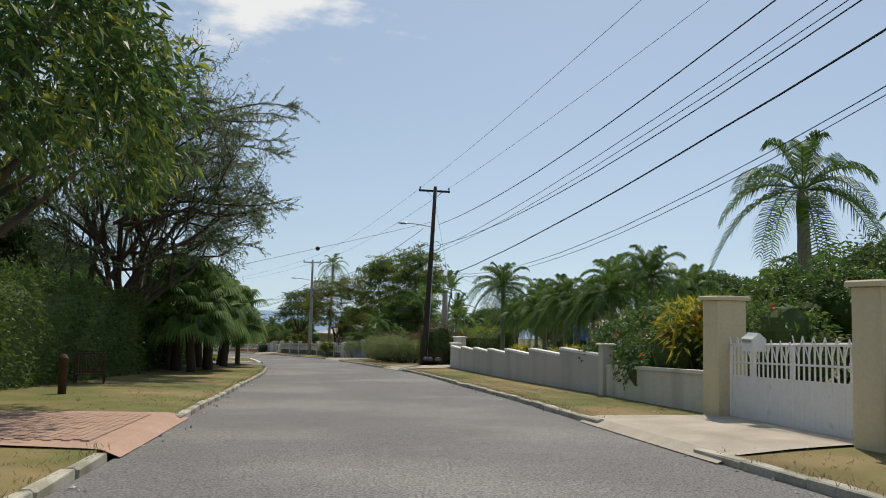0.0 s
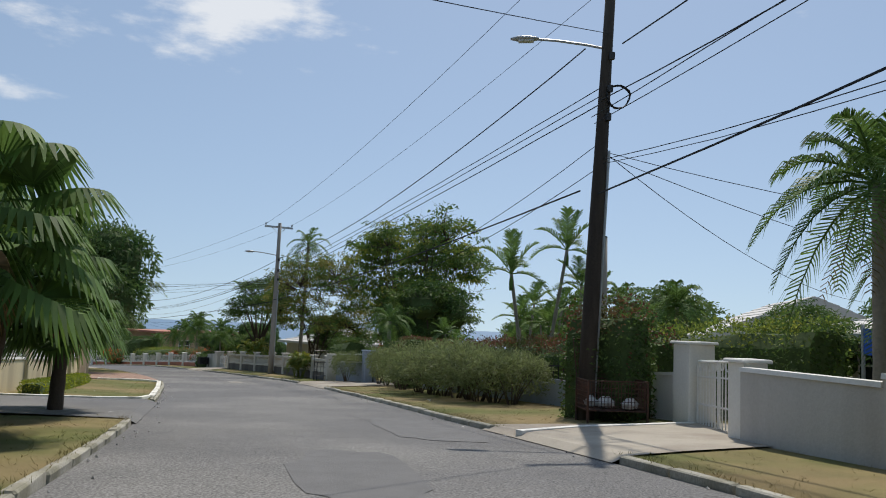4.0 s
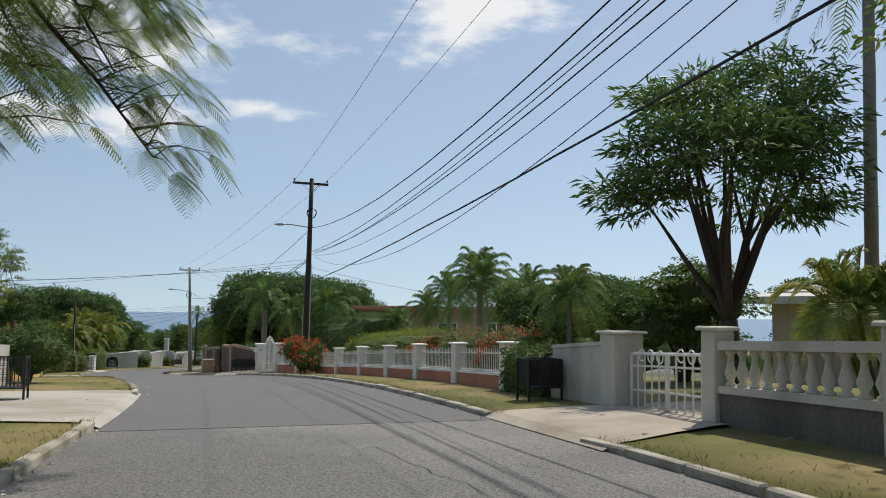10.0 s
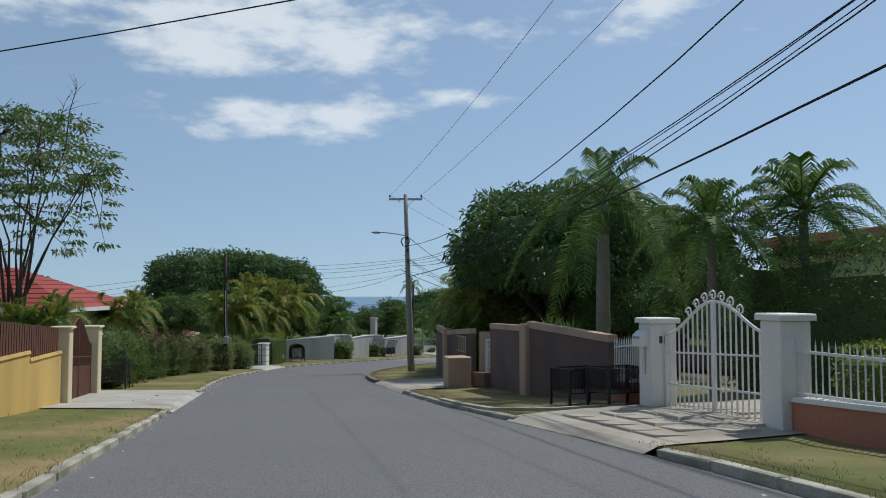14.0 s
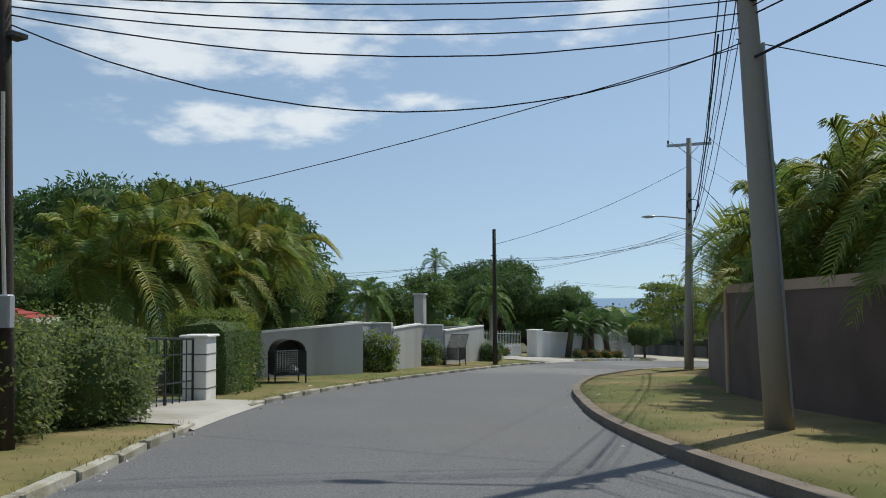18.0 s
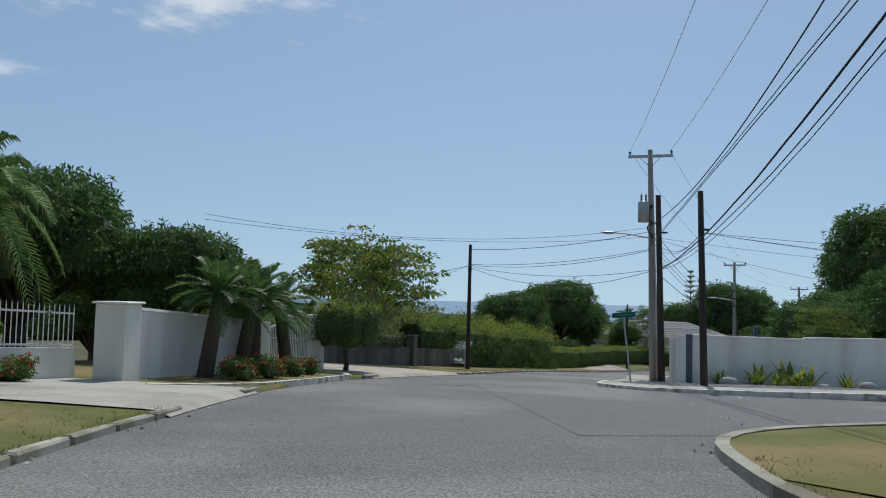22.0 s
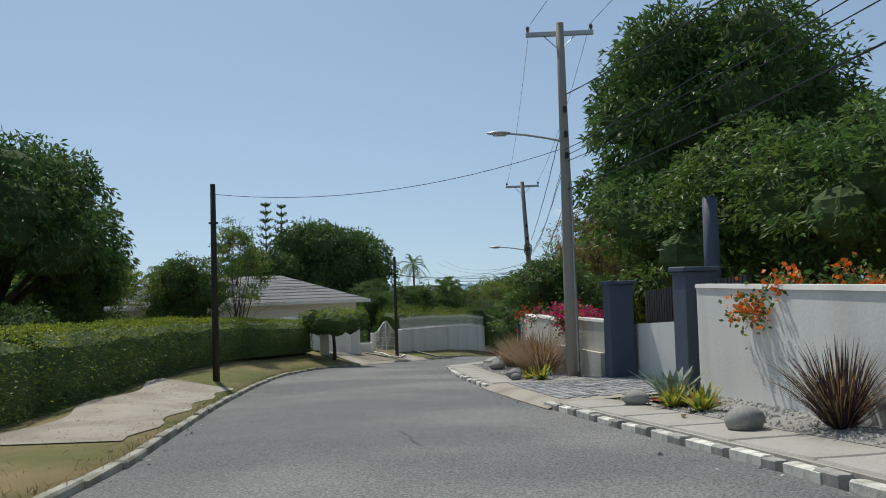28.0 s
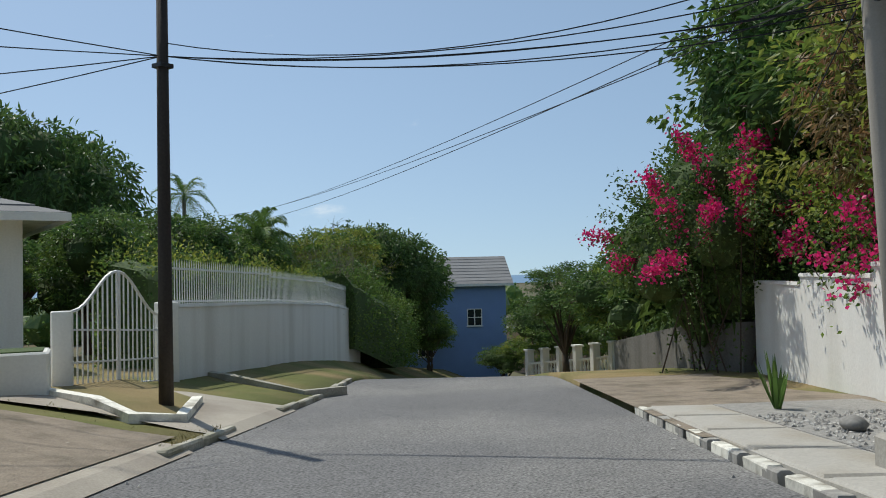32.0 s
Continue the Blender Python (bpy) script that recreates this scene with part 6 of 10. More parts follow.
def hedge(points, width, height, label, leaf="leaf_hedge", seed=0, per_m2=230, ln=0.075, wd=0.04, rough=0.1, top_leaf=None, name="hedge", round_top=0.25, top_share=0.3, flowers=None, flower_n=0, zbase=0.05):
    """A clipped or loose hedge along points: an inside coloured dark for the shade there, and a skin of single leaves.
    """
    rng = np.random.default_rng(seed)
    t = thing(name, points[0], 0, label, "hedge")
    o = np.array(points[0])
    core, P_, U_ = Shape(), [], []
    for i in range(len(points) - 1):
        a, b = np.array(points[i]) - o, np.array(points[i + 1]) - o
        d = b - a
        ln2 = math.hypot(d[0], d[1])
        fx = np.array([d[0], d[1], 0]) / ln2
        fy = np.array([-fx[1], fx[0], 0])
        w, h = width * 0.5, height
        n = max(2, int(ln2 / 0.8))
        ring = [(-0.86, 0.0), (-0.88, 0.45), (-0.84, 0.8), (-0.5, 0.93), (0.5, 0.93), (0.84, 0.8), (0.88, 0.45), (0.86, 0.0)]
        vs = []
        for k in range(n + 1):
            for u, z in ring:
                g = 1 + rng.normal() * 0.035
                vs.append(tuple(a + d * k / n + fy * u * w * 0.92 * g + np.array([0, 0, z * h * 0.96 * g])))
        fs = [(k * 8 + j, k * 8 + j + 1, (k + 1) * 8 + j + 1, (k + 1) * 8 + j) for k in range(n) for j in range(7)] + [tuple(range(7, -1, -1)), tuple(range(n * 8, n * 8 + 8))]
        core.add(vs, fs)
        for face, area in (("l", ln2 * h), ("r", ln2 * h), ("t", ln2 * width), ("e0", width * h), ("e1", width * h)):
            m = int(area * per_m2)
            q, v = rng.random(m), rng.random(m)
            lump = 1 + rough * np.sin(q * ln2 * 2.3 + seed) * np.sin(v * 7 + q * ln2) + rough * 0.6 * rng.normal(size=m)
            if face in "lr":
                sg = 1 if face == "l" else -1
                ins = round_top * np.clip(v - 0.8, 0, 1) * 5 * 0.25
                p = a + np.outer(q, d) + np.outer(sg * w * lump * (1 - ins), fy) + np.outer(zbase + v * (h - zbase) * 0.985, [0, 0, 1])
                u = np.tile(fy * sg, (m, 1)) + np.outer(v > 0.78, [0, 0, 0.8])
            elif face == "t":
                p = a + np.outer(q, d) + np.outer((v * 2 - 1) * w, fy) + np.outer(h * (1 + 0.4 * (lump - 1)) - round_top * 0.3 * h * 0.3 * np.abs(v * 2 - 1) ** 3, [0, 0, 1])
                u = np.tile([0, 0, 1.0], (m, 1))
            else:
                e = a if face == "e0" else b
                sg = -1 if face == "e0" else 1
                p = e + np.outer((q * 2 - 1) * w, fy) + np.outer(zbase + v * (h - zbase), [0, 0, 1]) + np.outer(sg * 0.04 * lump, fx)
                u = np.tile(fx * sg, (m, 1))
            P_.append(p)
            U_.append(u)
    p, u = np.concatenate(P_), np.concatenate(U_)
    m = len(p)
    q = leaf_quads(p, u * 0.8 + rng.normal(size=(m, 3)) * 0.6, ln * (0.6 + 0.8 * rng.random(m)), wd * (0.7 + 0.6 * rng.random(m)), rng)
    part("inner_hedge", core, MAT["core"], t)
    young_lit = np.zeros(m, bool)
    # upward leaves take top_leaf: sunlit tops put into colour, copper ones real new growth
    if top_leaf:
        young_lit = (u[:, 2] > 0.5) & (rng.random(m) < 0.85) | (rng.random(m) < 0.06)
    part("foliage", Shape().quads(q[~young_lit]), MAT[leaf], t)
    if young_lit.any():
        part("young_foliage", Shape().quads(q[young_lit]), MAT[top_leaf], t)
    if flowers:
        part("blossom", flower_clusters(p[rng.choice(m, flower_n)], rng), MAT[flowers], t)
    return t


def flower_clusters(pts, rng, per=7, size=0.07, spread=0.07):
    c = np.repeat(pts, per, axis=0) + rng.normal(size=(len(pts) * per, 3)) * spread
    return Shape().quads(leaf_quads(c, rng.normal(size=c.shape) + [0, 0, 0.4], size, size * 0.85, rng, fold=0.1))


def bush(label, w, h, seed, leaf="leaf_mid", n=1800, ln=0.11, wd=0.04, blobs=6, flowers=None, clusters=0, core=True, name="bush", droop=0.2, second=None, share=0.0, open_shell=0.7, fsize=0.07, fspread=0.07, stems=5, low=False):
    """A rounded shrub: stems, clumped leaves, and flower clusters."""
    rng = np.random.default_rng(seed)
    t = thing(name, (0, 0, 0), 0, label, "bush")
    bl = [(0, 0, h * 0.5, w * 0.36, w * 0.36, h * 0.45)]
    if low:
        bl += [(w * 0.2 * cos(a), w * 0.2 * sin(a), h * 0.2, w * 0.26, w * 0.26, h * 0.24) for a in (0.4, 1.9, 3.5, 5.1)]
    for k in range(blobs):
        a = 2 * pi * k / blobs + rng.random()
        bl.append((w * 0.27 * cos(a), w * 0.27 * sin(a), h * (0.35 + 0.35 * rng.random()), w * 0.24, w * 0.24, h * 0.3))
    st = Shape()
    for k in range(stems):
        a = rng.random() * 6.28
        st.tube([(0.06 * cos(a), 0.06 * sin(a), -0.1), (w * 0.1 * cos(a), w * 0.1 * sin(a), h * 0.25), (w * 0.25 * cos(a), w * 0.25 * sin(a), h * 0.6)], [0.03, 0.022, 0.008], 5)
    part("stem", st, MAT["bark"], t)
    p, u = blob_points(bl, n, rng, open_shell)
    m = len(p)
    q = leaf_quads(p, u * 0.7 + rng.normal(size=(m, 3)) * 0.6 - [0, 0, droop], ln * (0.6 + 0.8 * rng.random(m)), wd * (0.7 + 0.6 * rng.random(m)), rng)
    split = rng.random(m) < share
    part("foliage", Shape().quads(q[~split]), MAT[leaf], t)
    if second and split.any():
        part("young_foliage", Shape().quads(q[split]), MAT[second], t)
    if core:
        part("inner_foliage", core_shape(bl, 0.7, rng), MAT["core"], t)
    if flowers:
        outer = p[(u[:, 2] > -0.2)]
        part("blossom", flower_clusters(outer[rng.choice(len(outer), clusters)] + 0.03 * u[(u[:, 2] > -0.2)][0], rng, size=fsize, spread=fspread), MAT[flowers], t)
    return t


def blades(label, n, length, width, seed, leaf, el=(0.3, 1.3), droop=0.25, name="plant", category="plant", r0=0.05, segs=3, second=None, stem=0.0):
    """A rosette or tuft of strap leaves; with stem, it sits on a short trunk."""
    rng = np.random.default_rng(seed)
    t = thing(name, (0, 0, 0), 0, label, category)
    qs = []
    for k in range(n):
        az = 2.399 * k + rng.normal() * 0.2
        e = el[0] + (el[1] - el[0]) * rng.random()
        L = length * (0.6 + 0.5 * rng.random())
        out, sd = np.array([cos(az), sin(az), 0]), np.array([-sin(az), cos(az), 0])
        s = np.linspace(0, 1, segs + 1)
        c = np.outer(r0 + L * s * cos(e), out) + np.outer(stem + L * (s * sin(e) - droop * s**2), [0, 0, 1])
        w = width / 2 * np.array([0.75, 1.0, 0.8, 0.08] if segs == 3 else [0.8, 1.0, 0.95, 0.7, 0.05])
        for j in range(segs):
            qs.append(np.stack([c[j] - sd * w[j], c[j] + sd * w[j], c[j + 1] + sd * w[j + 1], c[j + 1] - sd * w[j + 1]]))
    if stem:
        part("stem", Shape().tube([(0, 0, -0.1), (0.02, 0, stem * 0.5), (0, 0, stem + 0.05)], [0.09, 0.07, 0.06], 7), MAT["bark"], t)
    qs = np.array(qs)
    if second:
        half = rng.random(len(qs)) < 0.3
        part("dry_foliage", Shape().quads(qs[half]), MAT[second], t)
        qs = qs[~half]
    part("foliage", Shape().quads(qs), MAT[leaf], t)
    return t


def norfolk_pine(label, h, seed):
    rng = np.random.default_rng(seed)
    t = thing("norfolk_pine", (0, 0, 0), 0, label, "pine tree")
    part("trunk", Shape().tube([(0, 0, -0.3), (0, 0, h * 0.5), (0, 0, h)], [0.22, 0.13, 0.03], 7), MAT["bark"], t)
    wood, qs = Shape(), []
    for k in range(16):
        z = h * (0.15 + 0.82 * k / 15)
        L = (h - z) * 0.22 + 0.5
        for j in range(6):
            a = 2 * pi * j / 6 + k
            tip = np.array([cos(a) * L, sin(a) * L, z + 0.35 * L])
            wood.tube([(0, 0, z), tuple(tip * [0.5, 0.5, 1] - [0, 0, 0.18 * L]), tuple(tip)], [0.03, 0.02, 0.01], 4)
            m = 22
            f = rng.random(m)[:, None]
            c = np.array([0, 0, z]) + (tip - [0, 0, z]) * f + rng.normal(size=(m, 3)) * 0.04
            qs.append(leaf_quads(c, rng.normal(size=(m, 3)) * 0.4 + [0, 0, 0.6] + [cos(a) * 0.5, sin(a) * 0.5, 0], 0.32, 0.1, rng))
    part("branch", wood, MAT["bark"], t)
    part("needle", Shape().quads(np.concatenate(qs)), MAT["leaf_dark"], t)
    return t

# ---- kerbs ----
lay_kerb("kerb_left", -20, 122, 1, "plain", "rough pale kerb stones along the grass")
lay_kerb("kerb_left", 123, 300, 1, "plain", "rough pale kerb stones along the grass", gap=((202.5, 210.9),))
lay_kerb("kerb_right", -20, 128, -1, "plain", "rough pale kerb stones along the grass")
kerb_line("kerb_bend", [P(s, -EDGE_R(s) - 0.1, -0.02) for s in np.arange(151, 192.1, 1.0)], MAT["kerb_brown"], "smooth dark brown kerb along the grass bend", h=0.16, w=0.22)
lay_kerb("kerb_right", 134, 144, -1, "plain", "rough pale kerb stones along the grass")
lay_kerb("kerb_right", 217, 291, -1, "banded", "kerb painted in white and grey blocks")


def arc(points, n=24):
    q, _ = spline([(x, y, 0) for x, y in points], 0.7)
    return [(x, y, ground_z(x, y) - 0.02) for x, y, _ in q]


kerb_line("kerb_corner", arc([(-69.0, 170.0), (-68.7, 173.5), (-67.6, 176.6), (-64.5, 178.2), (-58, 179.0), (-40, 182)]), MAT["kerb"], "brown rounded kerb at the street corner")
kerb_line("kerb_corner", arc([(-62.9, 199.9), (-63.55, 198.3), (-64.2, 196.3), (-64.6, 194.4), (-64.2, 192.4), (-63.2, 191.1), (-61.5, 190.3), (-59.5, 189.9), (-50, 190.2), (-30, 191.5)]), MAT["kerb_white"], "whitewashed kerb round the gravel corner")
kerb_line("kerb_island", [P(s, l) for s, l in ((201.6, 5.6), (202.4, 4.6), (204.0, 3.95), (207.5, 3.75), (210.6, 3.85), (211.6, 4.4), (212.0, 5.4))], MAT["kerb_white"], "white painted kerb before the planting bed")
kerb_line("kerb_drive", [P(s, l) for s, l in ((44.0, -4.7), (44.6, -6.0), (45.0, -8.8))], MAT["white"], "low white kerb along the drive")
kerb_line("kerb_drive", [P(s, l) for s, l in ((53.6, 6.0), (53.4, 3.6), (53.9, 2.5), (55.5, 2.3), (62, 2.4), (69, 2.4), (70.8, 3.0), (71.2, 5.0))], MAT["kerb_white"], "cream painted kerb round a lawn", h=0.16)
kerb_line("kerb_drive", [P(s, l) for s, l in ((133.4, -6.4), (133.9, -5.2), (135.2, -4.3), (137, -4.1), (139, -4.05))], MAT["kerb"], "low kerb at the drive corner")
kerb_line("kerb_bed", [P(s, l, 0.02) for s, l in ((292.0, 8.3), (290.5, 6.6), (289.2, 4.8), (288.5, 4.0), (289.0, 3.55), (291.0, 4.0))], MAT["kerb_white"], "white painted kerb round a grass bed", h=0.2)
kerb_line("kerb_bed", [XY(x, y, 0.02) for x, y in ((-25.7, 268.6), (-26.6, 264.0), (-26.2, 262.2), (-24.8, 262.4))], MAT["kerb"], "worn concrete kerb beside a driveway", h=0.16)
# raised grass corner past the side street
corner = Shape()
pts = arc([(-68.7, 173.5), (-67.6, 176.5), (-64.5, 178.0), (-58, 178.8), (-40, 181.8)])
for i, (x, y, z) in enumerate(pts):
    corner.v += [(x, y, z + 0.12), (x + 1.5, y - 3.2, ground_z(x + 1.5, y - 3.2) + 0.13)]
    if i:
        corner.f.append((2 * i - 2, 2 * i - 1, 2 * i + 1, 2 * i))
tagged(part("verge_corner", corner, MAT["grass"]), "dry mown grass at the street corner", "grass verge", kind="structure")
# gravel beds along the wall past the corner
bed, walkway = Shape(), Shape()
pts = arc([(-62.9, 199.9), (-63.55, 198.3), (-64.2, 196.3), (-64.6, 194.4), (-64.2, 192.4), (-63.2, 191.1), (-61.5, 190.3), (-59.5, 189.9), (-50, 190.2), (-30, 191.5)])
for i, (x, y, z) in enumerate(pts):
    q = Vector((x, y, 0)).lerp(Vector((max(x, -58.5), 198.0, 0)), 1.0)
    d = (q - Vector((x, y, 0))).normalized() * 0.95
    walkway.v += [(x, y, z + 0.125), (x + d.x, y + d.y, z + 0.135)]
    bed.v += [(x + d.x * 0.97, y + d.y * 0.97, z + 0.12), (q.x, q.y, ground_z(q.x, q.y) + 0.16)]
    if i:
        for sheet in (bed, walkway):
            sheet.f.append((2 * i - 2, 2 * i, 2 * i + 1, 2 * i - 1))
tagged(part("footway", walkway, MAT["concrete"]), "pale concrete footway round the gravel corner", "footway", kind="structure")
CORNER_BED = [[np.array(bed.v[k]) for k in tri] for f in bed.f for tri in ((f[0], f[1], f[2]), (f[0], f[2], f[3]))]
tagged(part("gravel_bed", bed, MAT["gravel"]), "grey gravel bed along a white wall", "gravel bed", kind="structure")
for a, b in ((220.6, 254.4), (260.6, 291)):
    tagged(part("gravel_bed", strip(a, b, lambda s: -EDGE_R(s) - 1.15, lambda s: -EDGE_R(s) - 3.4, cols=(0, 0.01, 0.3, 0.6, 1), lift=0.12, skirt=0.1), MAT["gravel"]), "grey gravel bed along a white wall", "gravel bed", kind="structure")
    FOOTWAYS.append(tagged(part("footway", strip(a, b, lambda s: -EDGE_R(s) - 0.165, lambda s: -EDGE_R(s) - 1.15, cols=(0, 0.01, 0.5, 1), lift=0.115, skirt=0.2), MAT["concrete"]), "pale concrete footway behind the painted kerb", "footway", kind="structure"))

strip_l = tagged(part("concrete_strip", strip(251.6, 263.4, lambda s: EDGE_L(s) + 0.45 + 0.12 * sin(s * 2.1), lambda s: 4.9 + 0.2 * sin(s * 1.3), step=0.6, cols=(0, 0.02, 0.3, 0.6, 0.98, 1), lift=0.108), MAT["drive"]), "broken weedy concrete strip along the kerb", "concrete strip", kind="structure")
patch_on_road(252.4, -EDGE_R(252.4) - 1.75, 1.7, 0.9, MAT["mulch"], "mulch_bed", "red wood mulch round garden plants", "mulch", lift=0.06, seed=31)
patch_on_road(278.0, -EDGE_R(278.0) - 2.3, 1.3, 0.5, MAT["mulch"], "mulch_bed", "red wood mulch round garden plants", "mulch", lift=0.06, seed=32)
cover = thing("cover_slab", P(225.5, -4.4, 0.13), heading(226) + 90, "low concrete cover slab on the gravel", "cover slab")
part("slab", Shape().box(-1.2, -0.55, -0.05, 1.2, 0.55, 0.1, bevel=0.015), MAT["concrete"], cover)

slab_ = thing("cover_slab", P(283.8, -4.4, 0.1), heading(284), "raised pale concrete slab beside the footway", "cover slab")
part("slab", Shape().box(-0.8, -1.2, -0.1, 0.8, 1.2, 0.2, bevel=0.03), MAT["concrete"], slab_)
part("slab_cover", Shape().box(-0.5, -0.75, 0.2, 0.5, 0.75, 0.215, bevel=0.006), MAT["gravel"], slab_)

# ---- walls and gates on the uphill side ----
pier(P(8.7, -7.0), heading(9), 0.55, 2.05, "cream", "cream rendered gate pier with painted number", cap=0.08, number=True)
pier(P(13.4, -7.45), heading(13), 0.55, 2.15, "cream", "cream rendered gate pier beside a low wall", cap=0.08)
arch_gate(P(8.95, -7.1), P(13.1, -7.4), 1.35, 1.35, "iron_white", "white double steel gate with zigzag top", style="zigzag", scroll=False, solid=0.75, gap=0.14)
mailbox(P(12.0, -7.2, 1.25), heading(12) - 90, "pale metal mailbox fixed to a gate")
wall([P(8.4, -6.95), P(3, -6.7), P(-12, -6.6)], [0.85, 0.85, 0.85], "cream", "cream", "low cream garden wall", thick=0.22)
wall([P(13.7, -7.45), P(19.4, -7.6)], [0.8, 0.8], "offwhite", "offwhite", "low off-white garden wall with drain holes", thick=0.22)
pier(P(19.6, -7.55), heading(20), 0.3, 1.35, "offwhite", "off-white pilaster between garden walls", name="wall_pier", cap=0.05)
wall([P(19.9, -7.6), P(30, -7.45), P(41.9, -7.75)], [1.15, 1.05, 1.15], "greywall", "white", "pale grey garden wall stepping downhill", stepped=2.9, thick=0.2)
pier(P(42.2, -8.0), heading(42), 0.45, 1.35, "white", "white gate pier at a stepped wall", cap=0.06)
pier(P(45.3, -9.0), heading(45), 0.6, 1.7, "white", "stout white gate pier", cap=0.06, number=False)
arch_gate(P(42.5, -8.15), P(45.0, -8.9), 1.35, 1.35, "iron_white", "white ironwork gate with looped panels", style="rings", scroll=False, gap=0.16)
wall([P(45.7, -9.0), P(49.0, -8.9)], [1.05, 1.0], "white", "white", "low white garden wall behind a refuse cage")
wall([P(49.0, -8.9), P(58, -8.5), P(66.4, -8.3)], [0.75, 0.8, 0.8], "bluegrey", None, "low bluish garden wall under a hedge", stepped=3.0)
railing(P(49.2, -8.9), P(66, -8.3), 0.78, 1.25, 0.78, 1.25, "iron_dark", "dark iron railing half lost in a hedge", gap=0.3)
pier(P(66.2, -8.6), heading(66), 0.5, 1.5, "bluegrey", "grey-blue gate pier beside a hedge")
pier(P(70.0, -7.6), heading(70), 0.6, 1.65, "bluegrey", "grey-blue gate pier with number plate", cap=0.05, number=True)
arch_gate(P(66.5, -8.5), P(69.7, -7.7), 1.25, 1.3, "iron_dark", "dark iron double gate", scroll=False, gap=0.13)
wall([P(70.3, -7.5), P(72.2, -6.6)], [1.05, 1.05], "bluegrey", "white", "grey-blue garden wall with ironwork on top")
railing(P(70.4, -7.45), P(72.1, -6.65), 1.1, 1.55, 1.1, 1.55, "iron_white", "white scrolled ironwork on a wall", gap=0.16)
pier(P(72.4, -6.3), heading(72), 0.5, 1.5, "offwhite", "stained white corner pier of a garden wall", name="wall_pier", d=0.25)
BAL = [(73.0, -6.3), (75.7, -6.3), (78.65, -6.25), (81.4, -6.25), (84.15, -6.25), (87.4, -6.2), (90.3, -6.15), (93.4, -6.2)]
for i, (s, l) in enumerate(BAL):
    pier(P(s, l), heading(s), 0.32, 1.34, "offwhite", "weathered white balustrade post", name="wall_pier", cap=0.06, group="balustrade posts")
    if i:
        s0, l0 = BAL[i - 1]
        balustrade(P(s0 + 0.15, l0), P(s - 0.15, l), "offwhite", "darkwall", "weathered white balustrade on a grey base wall", base_h=0.5, h=1.2)
pier(P(96.25, -6.35), heading(95), 0.55, 1.34, "offwhite", "white gate pier, weather stained", cap=0.05)
arch_gate(P(93.6, -6.25), P(95.95, -6.35), 1.0, 1.0, "iron_white", "weathered white gate with ring panels", style="rings", scroll=False, gap=0.2)
wall([P(96.55, -6.4), P(99.0, -6.5)], [1.15, 1.1], "offwhite", "offwhite", "stained white wall beside an old gate")
wall([P(99.0, -6.5), P(101.8, -6.65)], [0.95, 0.85], "greywall", None, "low grey wall lost under creeper", thick=0.18)
PINK = [102.05, 105.55, 109.0, 112.1, 115.4, 118.75, 122.1, 125.5]
PINK_L = table([(102, -6.75), (106, -6.85), (112, -6.95), (119, -7.05), (130, -7.1)])
for i, s in enumerate(PINK):
    pier(P(s, PINK_L(s)), heading(s), 0.34, 1.22, "white", "white square post of a terracotta wall", name="wall_pier", cap=0.05, group="white wall posts")
    if i:
        a, b = P(PINK[i - 1] + 0.17, PINK_L(PINK[i - 1])), P(s - 0.17, PINK_L(s))
        wall([a, b], [0.42, 0.42], "pink", "white", "low terracotta wall with white coping", thick=0.18)
        railing(a, b, 0.5, 1.06, 0.5, 1.06, "iron_white", "white iron railing with spear tips", gap=0.125)
pier(P(129.35, -7.0), heading(130), 0.48, 1.62, "white", "white gate pier of an arched gate", cap=0.1)
pier(P(132.85, -6.8), heading(133), 0.5, 1.62, "white", "white gate pier with a painted number", cap=0.1, number=True)
arch_gate(P(129.62, -7.0), P(132.58, -6.82), 1.4, 1.95, "iron_white", "tall white arched gate with scrollwork crest", gap=0.13)
mailbox(P(132.85, -6.5, 1.2), heading(133) - 90, "white metal mailbox on a gate pier")
wall([P(133.15, -6.85), P(135.6, -7.2)], [0.5, 0.5], "pink", "white", "short terracotta wall with white coping", thick=0.18)
railing(P(133.15, -6.85), P(135.6, -7.2), 0.57, 1.35, 0.57, 1.35, "iron_white", "white iron railing with spear tips", gap=0.125)
wall([P(135.7, -7.2), P(139.3, -6.5)], [1.35, 1.85], "brown", "beige", "dark brown wall with sloping beige coping", thick=0.22, cope_h=0.16)
pier(P(139.4, -6.4), heading(139), 0.22, 1.95, "beige", "beige pier between brown wall panels", name="wall_pier", d=0.5)
wall([P(139.5, -6.5), P(143.8, -6.7)], [1.75, 1.95], "brown", "beige", "dark brown wall with sloping beige coping", thick=0.22, cope_h=0.16)
wall([P(143.8, -6.5), P(145.3, -6.4)], [0.55, 0.55], "brown", None, "low brown planter wall")
wall([P(125.7, -7.1), P(129.1, -7.0)], [0.5, 0.5], "pink", "white", "low terracotta wall with white coping", thick=0.18)
railing(P(125.7, -7.1), P(129.1, -7.0), 0.52, 1.1, 0.57, 1.3, "iron_white", "white iron railing with spear tips", gap=0.125)
for i, (s, l, w) in enumerate(((144.6, -5.7, 0.75), (145.5, -5.9, 0.75))):
    pier(P(s, l), heading(s) + 6 * i, w, 1.08, "beige", "boxy beige service cabinet of masonry", name="service_box", d=0.7)
pier(P(145.6, -7.8), heading(146), 0.35, 1.9, "beige", "tall beige gate pier")
pier(P(148.4, -7.6), heading(148), 0.35, 1.9, "beige", "tall beige gate pier")
arch_gate(P(145.8, -7.8), P(148.2, -7.6), 1.6, 1.6, "iron_white", "pale grille gate between beige piers", scroll=False, gap=0.15)
